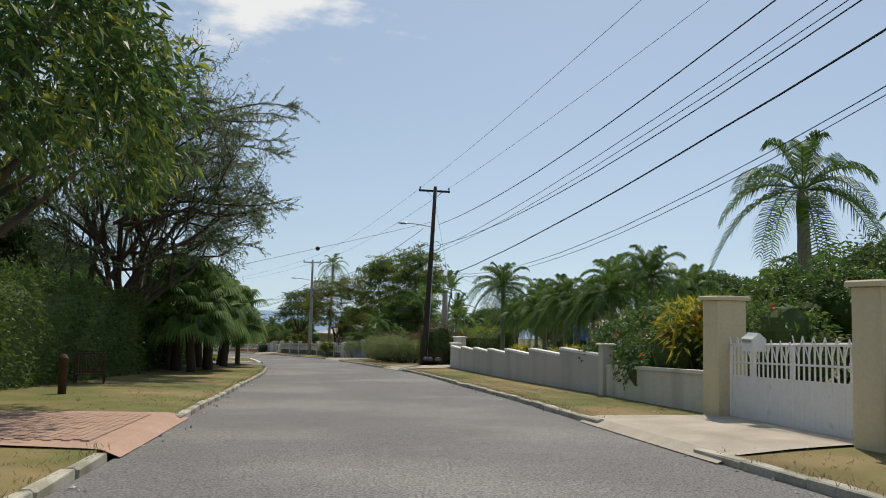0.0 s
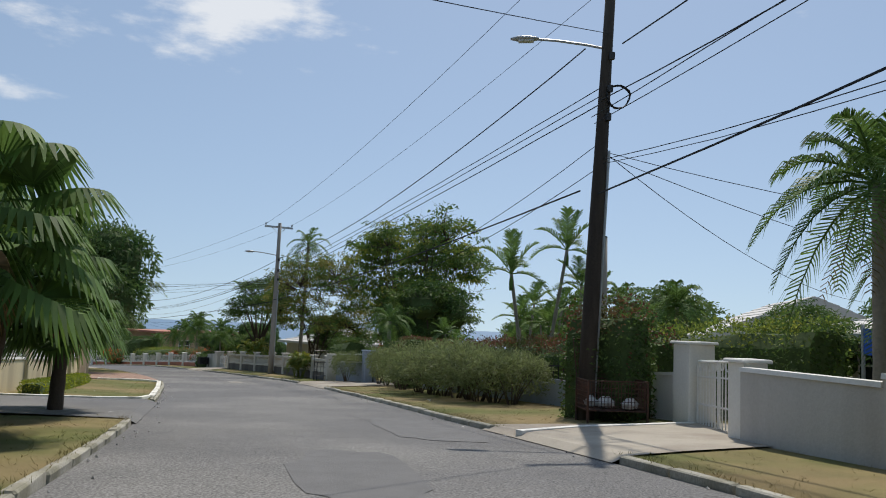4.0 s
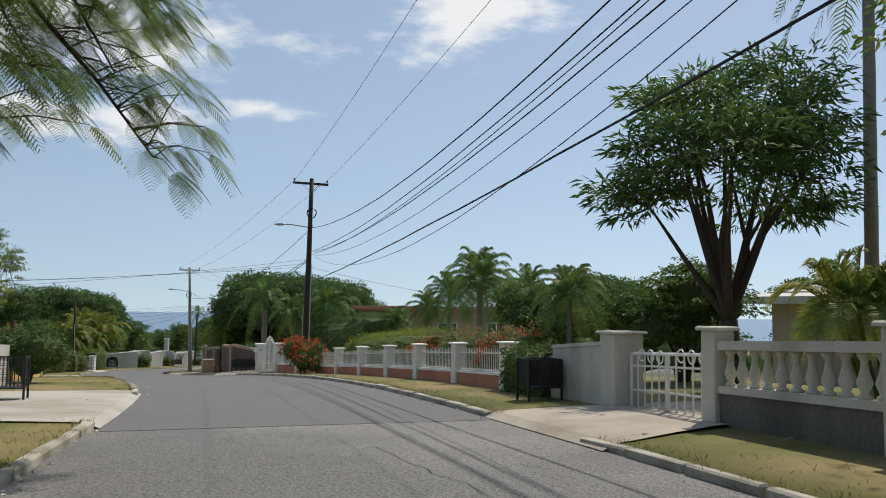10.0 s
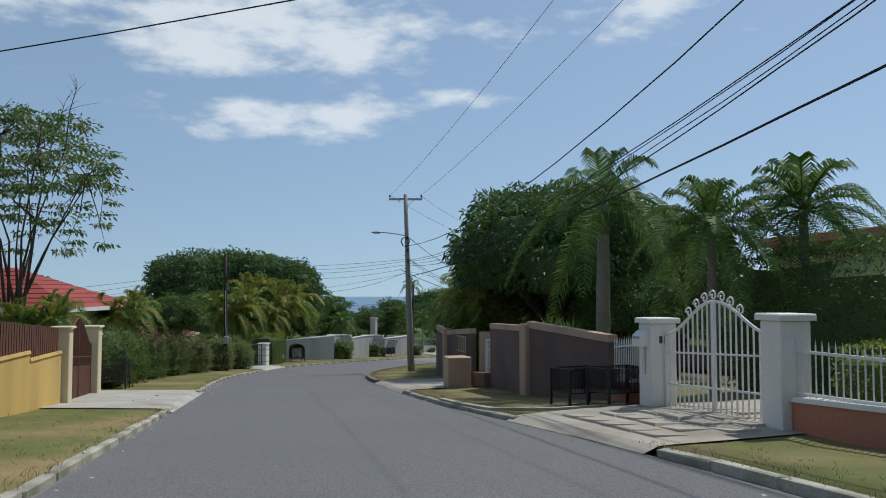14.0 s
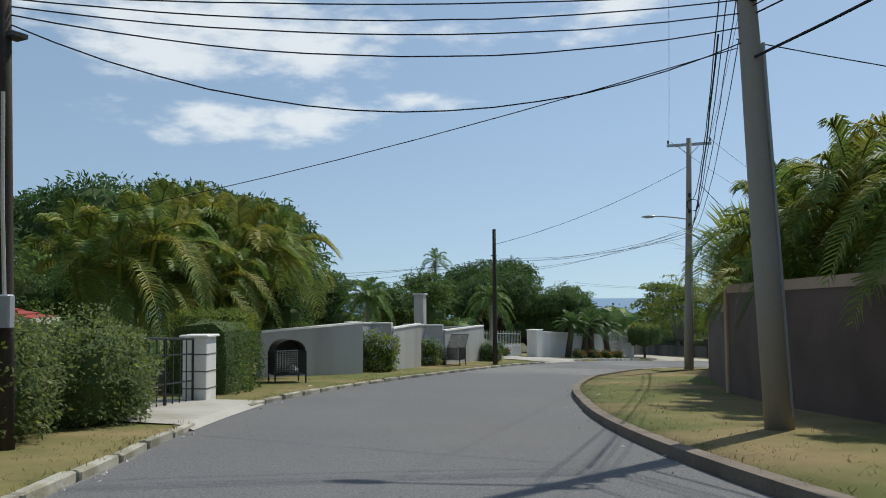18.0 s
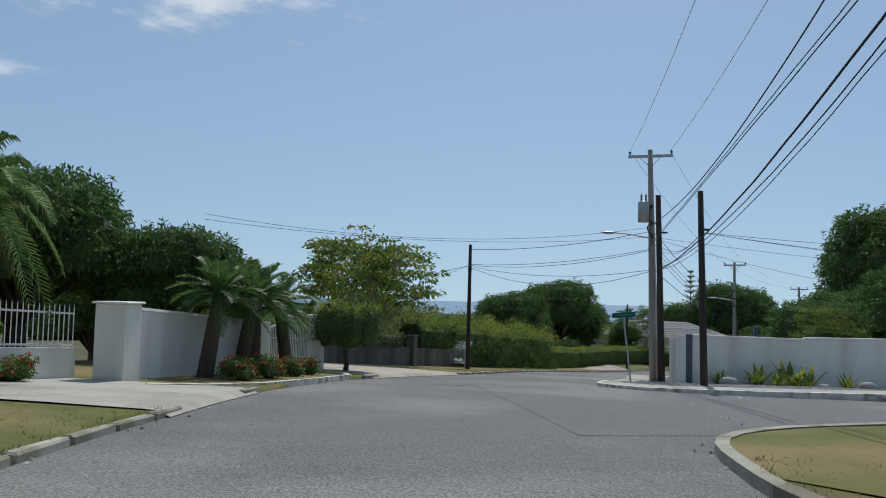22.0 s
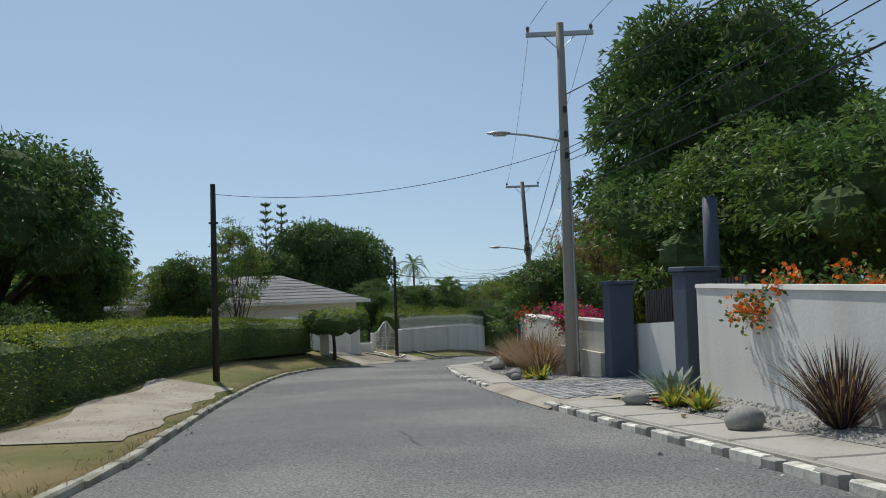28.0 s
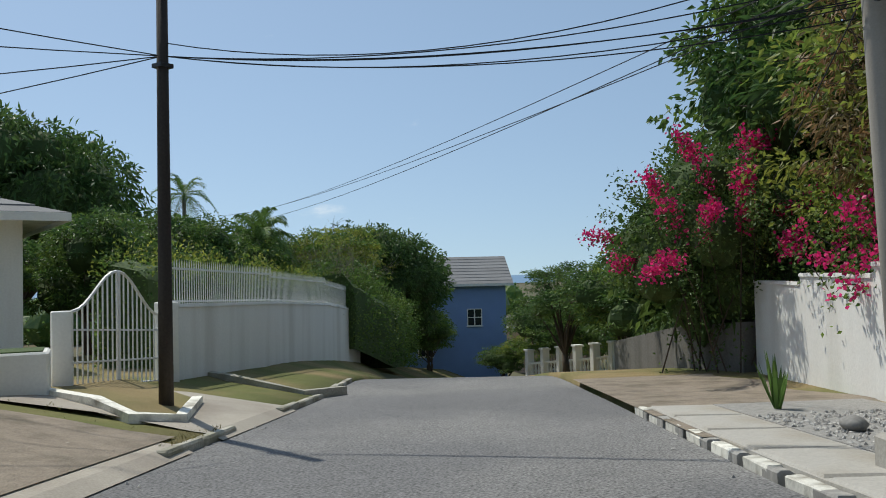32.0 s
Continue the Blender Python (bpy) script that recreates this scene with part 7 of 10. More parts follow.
wall([P(148.6, -7.2), P(151.6, -6.9)], [1.85, 1.85], "brown", "beige", "dark brown wall panel with beige lattice", thick=0.22, cope_h=0.2)
lat = thing("lattice", P(148.7, -6.95), heading(149) + 90, "beige lattice of upright and cross bars", "lattice")
for k in range(9):
    part("lattice_bar", Shape().box(0.06 + 0.3 * k, -0.02, 0.1, 0.1 + 0.3 * k, 0.02, 1.75), MAT["beige"], lat)
for z in (0.15, 0.65, 1.15, 1.7):
    part("lattice_rail", Shape().box(0, -0.025, z - 0.02, 2.6, 0.025, z + 0.02), MAT["beige"], lat)
BROWN = [((151.9, -6.8, 1.87), (157.0, -7.1, 2.2)), ((157.1, -7.1, 1.55), (162.8, -7.4, 1.95)), ((163.1, -7.4, 1.97), (169.3, -7.35, 2.25)), ((169.6, -7.35, 2.27), (174.4, -7.3, 2.5)),
         ((174.8, -7.3, 2.05), (184.65, -7.2, 2.5)), ((184.95, -7.2, 2.15), (193.2, -6.75, 2.4)), ((193.5, -6.75, 2.3), (195.4, -6.6, 2.3))]
for (s0, l0, h0), (s1, l1, h1) in BROWN:
    wall([P(s0, l0), P(s1, l1)], [h0, h1], "brown", "beige", "dark brown wall panel with level beige coping", thick=0.2, cope_h=0.2, over=0.02)
for s, l, h in ((151.75, -6.8, 1.95), (162.95, -7.4, 2.05), (174.6, -7.3, 2.6), (184.8, -7.2, 2.6), (193.35, -6.75, 2.5)):
    pier(P(s, l), heading(s), 0.3, h, "beige", "beige pier of a brown wall", name="wall_pier", d=0.34, group="beige wall piers")
wall([P(195.4, -6.6), XY(-60, 176.0), XY(-45, 178.5)], [2.05, 2.0, 2.0], "brown", "beige", "dark brown wall turning into a side street", thick=0.2, cope_h=0.2)

# white wall past the corner
CW = XY(-60.2, 197.6)
wall([CW, XY(-55.3, 198.1)], [2.0, 2.0], "white", "white", "tall white rendered wall along a side street", thick=0.22)
wall([XY(-55.3, 198.1), XY(-45, 199.2), XY(-25, 202)], [2.25, 2.3, 2.3], "white", "white", "tall white rendered wall along a side street", stepped=7.0, thick=0.22)
wall([CW, P(221.6, -6.35), P(223.4, -6.0)], [2.0, 1.95, 1.9], "white", "white", "tall white corner wall behind two poles", thick=0.22)
wall([P(223.4, -6.02), P(227.0, -6.0), P(231.2, -6.35), P(235.2, -6.85)], [1.4, 1.42, 1.4, 1.42], "greywall", "white", "smooth pale wall along the street", thick=0.22)
for p_, h in ((XY(-60.3, 197.5), 2.08), (P(231.2, -6.15), 1.45)):
    pier(p_, heading(224), 0.24, h, "slate", "slim slate-blue wall pilaster", name="wall_pier", d=0.3)
wall([P(235.3, -6.8), P(240, -6.5), P(247, -6.3), P(253.8, -6.9)], [1.5, 1.55, 1.75, 1.85], "white", "white", "white rendered wall with flowers above", stepped=6.8, thick=0.22)
pier(P(246.8, -6.15), heading(247), 0.16, 1.8, "slate", "slim slate-blue wall pilaster", name="wall_pier", d=0.2)
pier(P(254.6, -7.1), heading(255), 0.62, 2.4, "slate", "slate-blue gate column with painted number", cap=0.09, d=0.62, number=True)
pier(P(260.0, -7.3), heading(260), 0.62, 2.5, "slate", "slate-blue gate column with flat cap", cap=0.09, d=0.62)
wall([P(254.9, -7.9), P(260.0, -7.75)], [1.45, 1.45], "white", None, "white sliding gate panel", name="sliding_gate", thick=0.1, category="gate")
railing(P(255.0, -8.4), P(260.6, -8.3), 1.4, 2.3, 1.4, 2.3, "iron_dark", "dark slatted fence behind a gate", gap=0.16, bar=0.06, spear=False)
W30 = [(260.6, -7.2, 1.6), (264, -6.7, 1.7), (268, -6.5, 1.85), (272, -6.5, 1.95), (276, -6.5, 1.85), (280.4, -6.4, 1.95), (284.5, -6.3, 2.0)]
wall([P(s, l) for s, l, h in W30], [h for *_, h in W30], "offwhite", "white", "stained white wall curving with the street", stepped=4.2, thick=0.24)
wall([P(s, l + 0.19) for s, l, h in W30], [0.85] * len(W30), "offwhite", None, "stained white plinth of a garden wall", thick=0.12, name="wall_plinth", stepped=4.2)
for s in (273.8, 285.0):
    pier(P(s, -6.25), heading(s), 0.14, 1.75, "slate", "slim slate-blue wall pilaster", name="wall_pier", d=0.16)
wall([P(287.6, -6.2), P(290.6, -6.6), P(294.0, -7.0), P(297.3, -7.4)], [2.0, 2.0, 2.1, 2.1], "white", "white", "white rendered wall past a leaning pole", stepped=3, thick=0.24)
wall([P(297.5, -7.2), P(301, -6.6), P(308, -6.2)], [1.3, 1.25, 1.2], "darkwall", None, "rough stone wall under bougainvillea", thick=0.35)
FEN = [(0.3 + 0.4 * k, 267.0 + 1.2 * k) for k in range(6)]
for i, (x, y) in enumerate(FEN):
    pier(XY(x, y), -38, 0.4, 1.75, "white", "white fence post with ball top", name="wall_pier", cap=0.1, group="white fence posts")
    if i:
        balustrade(XY(*FEN[i - 1]).lerp(XY(x, y), 0.07), XY(*FEN[i - 1]).lerp(XY(x, y), 0.93), "white", "white", "white scalloped fence by the street", base_h=0.3, h=1.1, name="fence")

# ---- walls and gates on the downhill side ----
YW = [(54.2, 6.3), (58.6, 6.35), (63.0, 6.3), (67.4, 6.1), (71.6, 6.0), (75.8, 5.8), (79.8, 5.5)]
for i, (s, l) in enumerate(YW):
    pier(P(s, l), heading(s), 0.42, 2.05, "cream", "pale yellow wall post with white cap", name="wall_pier", cap=0.07, cap_mat="white", group="yellow wall posts")
    if i and not 71 < YW[i - 1][0] < 75:
        a, b = P(YW[i - 1][0] + 0.2, YW[i - 1][1]), P(s - 0.2, l)
        wall([a, b], [1.0, 1.0], "cream", "white", "pale yellow garden wall with white sill", thick=0.2, cope_h=0.08)
        railing(a, b, 1.1, 1.85, 1.1, 1.85, "iron_white", "white railing over a yellow wall", gap=0.12)
hedge([P(55, 5.4), P(60, 5.4), P(66, 5.4)], 0.6, 0.42, "low yellow-green clipped edging hedge", "leaf_hedge_top", seed=3, per_m2=320)
pier(P(101.6, 4.9), heading(101), 0.85, 2.15, "slate", "broad dark slate gate column", d=0.7, cap=0.06)
pier(P(103.0, 5.3), heading(101), 0.4, 1.5, "bluegrey", "grey gate post beside a dark column")
wall([P(104.2, 5.2), P(110, 5.4)], [1.2, 1.2], "greywall", None, "grey garden wall in shade")
wall([P(112.5, 5.5), P(126, 5.6), P(140.4, 5.3)], [0.95, 1.15, 1.25], "yellow", "yellow", "ochre yellow wall with stepped top", stepped=2.4, thick=0.2)
railing(P(112.5, 5.5), P(140.2, 5.3), 1.1, 1.95, 1.25, 1.95, "woodgate", "dark slatted screen above a yellow wall", gap=0.16, bar=0.06, spear=False)
pier(P(140.7, 5.25), heading(141), 0.4, 1.95, "cream", "cream gate pier of a brown gate", cap=0.06)
pier(P(145.4, 5.6), heading(145), 0.5, 2.1, "cream", "cream gate pier with a lamp niche", cap=0.06)
pier(P(147.2, 5.9), heading(147), 0.35, 1.9, "yellow", "yellow garden pier behind a gate", name="wall_pier", cap=0.05)
arch_gate(P(141.0, 5.3), P(145.1, 5.55), 1.6, 2.3, "woodgate", "brown arched gate with pointed slats", scroll=False, gap=0.11, solid=0.9)
pier(P(171.0, 4.8), heading(171), 0.55, 1.5, "white", "white gate pier banded with dark grooves", band=3, cap=0.05)
arch_gate(P(168.0, 4.75), P(170.7, 4.8), 1.45, 1.45, "iron_dark", "dark gate of level bars", scroll=False, gap=0.3)
wall([P(178.6, 7.2), P(182.3, 5.25)], [1.55, 1.95], "greywall", "white", "grey rendered wall with rising white coping", thick=0.22)
wall([P(182.3, 5.3), P(183.2, 6.3), P(185.1, 6.3), P(185.2, 5.35)], [1.95] * 4, "greywall", "white", "grey wall recess behind a shrub", thick=0.2)
wall([P(185.2, 5.4), P(188.0, 5.5)], [1.75, 1.95], "greywall", "white", "grey rendered wall panel", thick=0.22)
wall([P(188.0, 5.5), P(188.4, 6.4), P(190.2, 6.4), P(190.4, 5.5)], [1.9] * 4, "greywall", "white", "grey wall recess behind a shrub", thick=0.2)
wall([P(190.4, 5.5), P(195.2, 5.9)], [1.65, 1.9], "greywall", "white", "grey rendered wall panel ending at a drive", thick=0.22)
wall([P(195.2, 5.9), P(196.2, 9.5)], [1.9, 1.7], "greywall", "white", "grey wall turning into a drive", thick=0.22)
pier(XY(-79.6, 172.3), 10, 0.5, 3.4, "greywall", "tall grey chimney-like column behind a wall", name="meter_column", cap=0.08)
wall([P(196.4, 9.6), P(202.2, 7.6)], [0.75, 0.75], "white", None, "low white wall under a railing", thick=0.18)
railing(P(196.4, 9.6), P(202.2, 7.6), 0.76, 1.6, 0.76, 1.6, "iron_white", "white iron railing on a low wall", gap=0.13)
pier(P(202.4, 6.7), heading(203), 0.7, 1.75, "white", "broad white gate pier", cap=0.05)
wall([P(202.8, 6.8), P(210.4, 6.6)], [1.65, 1.6], "white", "white", "white garden wall behind cycads")
pier(P(213.3, 6.1), heading(213), 0.45, 1.95, "white", "white gate pier with lantern", cap=0.12)
arch_gate(P(210.6, 6.6), P(213.0, 6.15), 1.5, 1.95, "iron_white", "white arched gate with fine bars", scroll=False, gap=0.1, leaves=1)
lan = thing("lantern", P(213.3, 6.1, 2.09), 0, "small pale post lantern on a pier", "lantern")
part("lantern_body", Shape().lathe([(0.05, 0), (0.1, 0.04), (0.12, 0.2), (0.05, 0.3), (0.015, 0.38)], 8), MAT["lamp_glass"], lan)
wall([P(213.6, 8.4), P(218.6, 8.8), P(225.6, 7.2), P(230.6, 6.4)], [0.95, 0.95, 0.95, 0.95], "darkwall", "darkwall", "mossy dark concrete wall", thick=0.22)
railing(P(215.0, 8.5), P(225.2, 7.25), 1.0, 1.5, 1.0, 1.5, "iron_dark", "dark iron railing on an old wall", gap=0.14)
pier(P(225.6, 7.15), heading(226), 0.5, 1.6, "darkwall", "mossy concrete wall pier", name="wall_pier", cap=0.06)
arch_gate(XY(-37.4, 257.3), XY(-35.0, 259.1), 1.55, 1.55, "iron_white", "white lattice gate under a clipped tree", style="lattice", scroll=False, gap=0.2)
pier(XY(-37.7, 257.0), -30, 0.5, 1.75, "white", "white gate pier under a tree", cap=0.04)
wall([XY(-34.9, 259.2), XY(-33.8, 260.0), XY(-33.4, 261.6)], [1.6, 1.6, 1.6], "white", "white", "white rendered wall beside a gate", thick=0.3)


def flat_poly(points, mat, name, label, category, lift=0.1, dome=0.0):
    """A thin sheet of ground with the given outline."""
    ring = [P(s, l, lift) for s, l in points]
    c = sum(ring, Vector()) / len(ring) + Vector((0, 0, dome))
    sh = Shape()
    sh.add([tuple(c), *[tuple(v) for v in ring]], [(0, (i + 1) % len(ring) + 1, i + 1) for i in range(len(ring))])
    return tagged(part(name, sh, MAT[mat]), label, category, kind="structure")


flat_poly([(292.0, 8.3), (290.5, 6.6), (289.2, 4.8), (288.5, 4.0), (289.0, 3.55), (291.0, 4.0), (293.2, 6.0)], "grass", "grass_bed", "grass bed behind a white kerb", "grass", lift=0.17, dome=0.1)
tagged(part("dirt_apron", strip(284.2, 288.2, lambda s: EDGE_L(s) + 0.32, lambda s: 5.6 + 0.2 * sin(s), step=0.6, cols=(0, 0.02, 0.3, 0.6, 0.98, 1), lift=0.125), MAT["dirt"]), "stony brown dirt beside the street", "dirt", kind="structure")
tagged(part("dirt_apron", strip(287.2, 297.5, lambda s: -EDGE_R(s) - 0.02, lambda s: -6.3 + 0.25 * sin(s * 1.7), step=0.6, cols=(0, 0.02, 0.3, 0.6, 0.98, 1), lift=0.11), MAT["dirt"]), "bare brown dirt under trees beside the street", "dirt", kind="structure")
pl = thing("planter", XY(-32.1, 262.5), -30, "white masonry planter box with dark soil", "planter")
part("planter_wall", Shape().box(-0.7, -0.45, -0.2, 0.7, 0.45, 0.72, bevel=0.03), MAT["white"], pl)
part("soil", Shape().box(-0.62, -0.37, 0.722, 0.62, 0.37, 0.74), MAT["core"], pl)
pier(XY(-30.9, 262.9), -25, 0.3, 1.35, "white", "white gate pier of an arched gate")
pier(XY(-28.15, 264.0), -25, 0.4, 1.6, "white", "white gate pier of an arched gate")
arch_gate(XY(-30.7, 262.98), XY(-28.4, 263.9), 1.35, 2.1, "iron_white", "white arched double gate with curved bars", scroll=False, gap=0.12)
WW = [XY(-27.95, 264.1), XY(-22, 267.75), XY(-16, 271.4), XY(-10.6, 274.6)]
WH = [1.5, 1.72, 1.95, 2.2]
wall(WW, WH, "white", "white", "long white rendered wall with railing on top", thick=0.22)
for a, b, ha, hb in zip(WW, WW[1:], WH, WH[1:]):
    railing(a, b, ha + 0.07, ha + 0.9, hb + 0.07, hb + 0.98, "iron_white", "white railing with spear tips on a wall", gap=0.13)
wall([XY(-33.4, 261.8), XY(-36.0, 266.0)], [2.2, 2.2], "white", "white", "white side wall of a gated yard", thick=0.25)

# ---- utility poles: foot, top ----
POLES = {}


def pole(key, x, y, h, mat, lean=(0, 0), lamp=None, arm=0.0, label="", **kw):
    at = XY(x, y, 0.08)
    top = at + Vector((lean[0], lean[1], h))
    POLES[key] = (at, top)
    return utility_pole(at, top, mat, "", label, arm_turn=arm, lamp=lamp, **kw)


pole("p0", 11.5, -5.0, 10.5, "pole_wood", label="dark wooden utility pole with crossarm", arm=8)
pole("p1", -0.7, 47.5, 10.7, "pole_wood", lean=(0.45, 0.05), lamp=(9.0, 80, 1.6), label="dark leaning wooden utility pole with street light", arm=14, r0=0.2)
pole("p2", -13.0, 82.6, 9.8, "pole_conc", lean=(0, 0.3), lamp=(8.4, 80, 1.7), label="grey concrete utility pole with street light", arm=28, r0=0.19)
pole("p3", -36.35, 120.1, 10.3, "pole_wood", lean=(0.03, 0.25), lamp=(8.4, 85, 1.6), label="dark wooden utility pole with street light", arm=38, r0=0.19)
pole("p4", -61.4, 149.1, 9.9, "pole_conc", lean=(-0.4, -0.05), lamp=(8.3, 100, 1.6), label="grey concrete utility pole with street light", arm=30, r0=0.2)
pole("p5", -66.7, 173.0, 10.2, "pole_conc", lean=(0.25, 0.1), lamp=(7.35, 80, 1.6), label="grey concrete utility pole with street light", arm=8, r0=0.2)
pole("p6", -60.75, 200.35, 10.1, "pole_conc", lean=(-0.22, 0.18), lamp=(6.95, 75, 1.6), label="grey concrete pole with transformer and street light", arm=-22, r0=0.2, transformer=True)
pole("p7", -42.6, 233.8, 9.9, "pole_conc", lean=(-0.05, 0.0), lamp=(7.3, 60, 1.6), label="grey concrete utility pole with street light", arm=-40, r0=0.19)
pole("p8", -27.2, 251.4, 10.2, "pole_conc", lean=(-0.35, 0.35), lamp=(7.0, 50, 1.6), label="leaning grey concrete utility pole with street light", arm=-45, r0=0.19)
service_pole(XY(-60.65, 199.68), 8.0, "pole_wood", "old split wooden pole beside a concrete one", r=0.14, lean=(-0.2, 0.08))
service_pole(XY(-61.4, 193.2, 0.1), 6.7, "pole_wood", "dark round wooden pole in a gravel bed", r=0.12, lean=(-0.15, 0.05))
service_pole(XY(-75.8, 172.9, 0.08), 6.6, "pole_wood", "dark wooden service pole on the verge", r=0.11, lean=(-0.1, 0.3))
service_pole(XY(-68.0, 208.9, 0.08), 6.6, "pole_wood", "dark wooden service pole beside a hedge", r=0.11)
service_pole(XY(-49.6, 242.0, 0.08), 6.0, "pole_wood", "dark wooden service pole by the kerb", r=0.1)
service_pole(XY(-30.64, 260.52, 0.08), 6.3, "pole_wood", "dark wooden service pole before a gate", r=0.1)
service_pole(XY(-69.75, 143.4, 0.08), 6.4, "pole_wood", "dark service pole with meter box by a hedge", r=0.1, lean=(-0.1, -0.1))
meter = thing("meter_box", XY(-69.75, 143.4, 0.08), heading(158), "small grey meter box with pale conduit on a pole", "meter box")
part("box", Shape().box(-0.12, -0.28, 1.5, 0.12, -0.1, 1.9, bevel=0.02), MAT["galv"], meter)
part("conduit", Shape().tube([(0.0, -0.13, 1.9), (-0.04, -0.14, 3.0), (-0.06, -0.15, 4.4)], 0.025, 6), MAT["offwhite"], meter)
service_pole(XY(0.5, 51.2), 4.6, "pole_conc", "square grey service column behind a hedge", r=0.22, name="service_column")
service_pole(XY(-36.8, 121.1), 3.6, "pole_conc", "grey-blue service column behind a railing", r=0.24, name="service_column")
service_pole(XY(-43.0, 229.0), 4.2, "slate", "slate-blue service column behind a gate", r=0.2, name="service_column")

# ---- cables ----
order = ["p0", "p1", "p2", "p3", "p4", "p5", "p6", "p7", "p8"]
for a, b in zip(order, order[1:]):
    ta, tb = POLES[a][1], POLES[b][1]
    d = (tb - ta).normalized()
    sd = Vector((-d.y, d.x, 0))
    for off in (-0.85, 0.85):
        wire(ta + sd * off + Vector((0, 0, -0.05)), tb + sd * off + Vector((0, 0, -0.05)), 0.5, 0.007, "thin bare overhead power line", "power_line")

# lower cables of each span: height on either pole, sag, sideways offsets, thickness
SPANS = {
    ("p0", "p1"): ((9.9, 8.42, 1.35, 0.79, -0.37, 0.016), (8.68, 6.64, 0.91, 0.98, 0.28, 0.01), (8.6, 6.5, 1.0, 0.9, 0.2, 0.009), (8.8, 7.04, 1.6, 1.12, 0.1, 0.013), (7.85, 4.9, 0.94, 1.16, 0.08, 0.02), (8.17, 5.69, 2.64, 1.58, 0.01, 0.009), (8.1, 5.6, 2.7, 1.55, 0.0, 0.008)),
    ("p1", "p2"): ((8.15, 7.46, 0.78, 0.57, -0.01, 0.015), (7.3, 6.5, 0.15, 0.15, 0.05, 0.011), (7.17, 6.27, 0.09, 0.05, -0.03, 0.011), (7.05, 6.1, 0.12, -0.05, -0.1, 0.013), (4.95, 4.73, 0.24, 0.48, 0.17, 0.02), (5.57, 6.65, 2.02, -0.03, -0.03, 0.009), (6.02, 6.31, 1.91, 0.12, -0.01, 0.008)),
    ("p2", "p3"): ((7.56, 7.64, 1.46, -0.31, -0.02, 0.015), (6.6, 6.31, 0.93, -0.02, 0.09, 0.012), (6.56, 6.2, 1.05, 0.06, 0.0, 0.009), (6.63, 6.39, 1.02, -0.29, -0.32, 0.013), (6.3, 6.2, 1.4, 0.1, -0.2, 0.008), (4.79, 4.89, 0.26, -0.5, -0.43, 0.02), (6.06, 6.12, 2.09, 0.46, -0.31, 0.008)),
    ("p3", "p4"): ((7.63, 6.99, 1.23, -0.06, 0.05, 0.015), (6.11, 6.18, 0.88, -0.11, 0.01, 0.011), (6.05, 6.1, 0.95, 0.0, 0.06, 0.009), (6.0, 6.0, 1.05, -0.05, 0.0, 0.009), (5.9, 5.9, 1.15, 0.05, -0.05, 0.012), (4.84, 5.24, 0.42, -0.11, 0.04, 0.02)),
    ("p4", "p5"): ((7.71, 7.46, 1.15, 0.15, -0.11, 0.015), (6.46, 6.32, 0.88, 0.21, -0.03, 0.011), (6.35, 6.2, 0.95, 0.1, 0.05, 0.01), (6.2, 6.1, 1.05, 0.0, 0.0, 0.009), (5.65, 5.89, 0.69, 0.42, 0.02, 0.018)),
    ("p5", "p6"): ((8.13, 6.82, 1.03, -0.45, 0.02, 0.015), (6.15, 5.95, 0.1, 0.0, 0.1, 0.009), (5.98, 5.78, 0.03, -0.02, 0.16, 0.011), (5.93, 4.8, 0.65, -0.13, -0.23, 0.02), (5.25, 4.89, 0.74, 0.09, -0.1, 0.011), (5.1, 4.8, 0.8, 0.1, -0.05, 0.008)),
    ("p6", "p7"): ((6.37, 7.86, 1.11, -0.21, -0.05, 0.015), (6.0, 6.3, 0.8, -0.1, 0.05, 0.011), (5.9, 6.15, 0.9, 0.0, 0.0, 0.01), (5.8, 6.0, 1.0, 0.1, -0.05, 0.01), (5.0, 5.2, 0.7, 0.05, 0.0, 0.016)),
    ("p7", "p8"): ((7.14, 6.83, 0.2, 0.01, -0.25, 0.015), (6.0, 6.0, 0.5, 0.0, 0.0, 0.011), (5.85, 5.8, 0.6, 0.1, 0.1, 0.009), (5.0, 5.0, 0.5, 0.0, 0.0, 0.013)),
}
for (a, b), rows in SPANS.items():
    (fa, ta), (fb, tb) = POLES[a], POLES[b]
    sd = (tb - ta).normalized()
    sd = Vector((-sd.y, sd.x, 0)).normalized()
    for ha, hb, sag, oa, ob_, r in rows:
        wire(fa.lerp(ta, ha / (ta.z - fa.z)) + sd * oa, fb.lerp(tb, hb / (tb.z - fb.z)) + sd * ob_, sag, r, wob=0.008, n=24)


def fan_out(key, drop, ends, sag=0.5, r=0.009):
    for e in ends:
        wire(POLES[key][1] + Vector((0, 0, -drop - RND.uniform(0, 0.5))), e, sag * RND.uniform(0.7, 1.3), r)


SV = {k: XY(x, y, z) for k, (x, y, z) in dict(a=(-75.9, 173.1, 5.2), b=(-68, 208.9, 5.6), c=(-49.6, 242.0, 5.8), d=(-30.64, 260.52, 5.3), e=(-69.85, 143.3, 5.6), f=(-61.5, 193.25, 5.4), g=(-79, 196, 5.5)).items()}
fan_out("p1", 4.6, [XY(14, 62, 4.2), XY(18, 56, 4.0), XY(20, 48, 4.4), XY(0.5, 51.2, 4.6)], 0.6)
fan_out("p2", 3.6, [XY(-50, 86, 6.5), XY(-46, 92, 6.2), XY(-48, 78, 6), XY(-44, 97, 5.6), XY(-52, 74, 6.4), XY(-10, 98, 4)], 0.7)
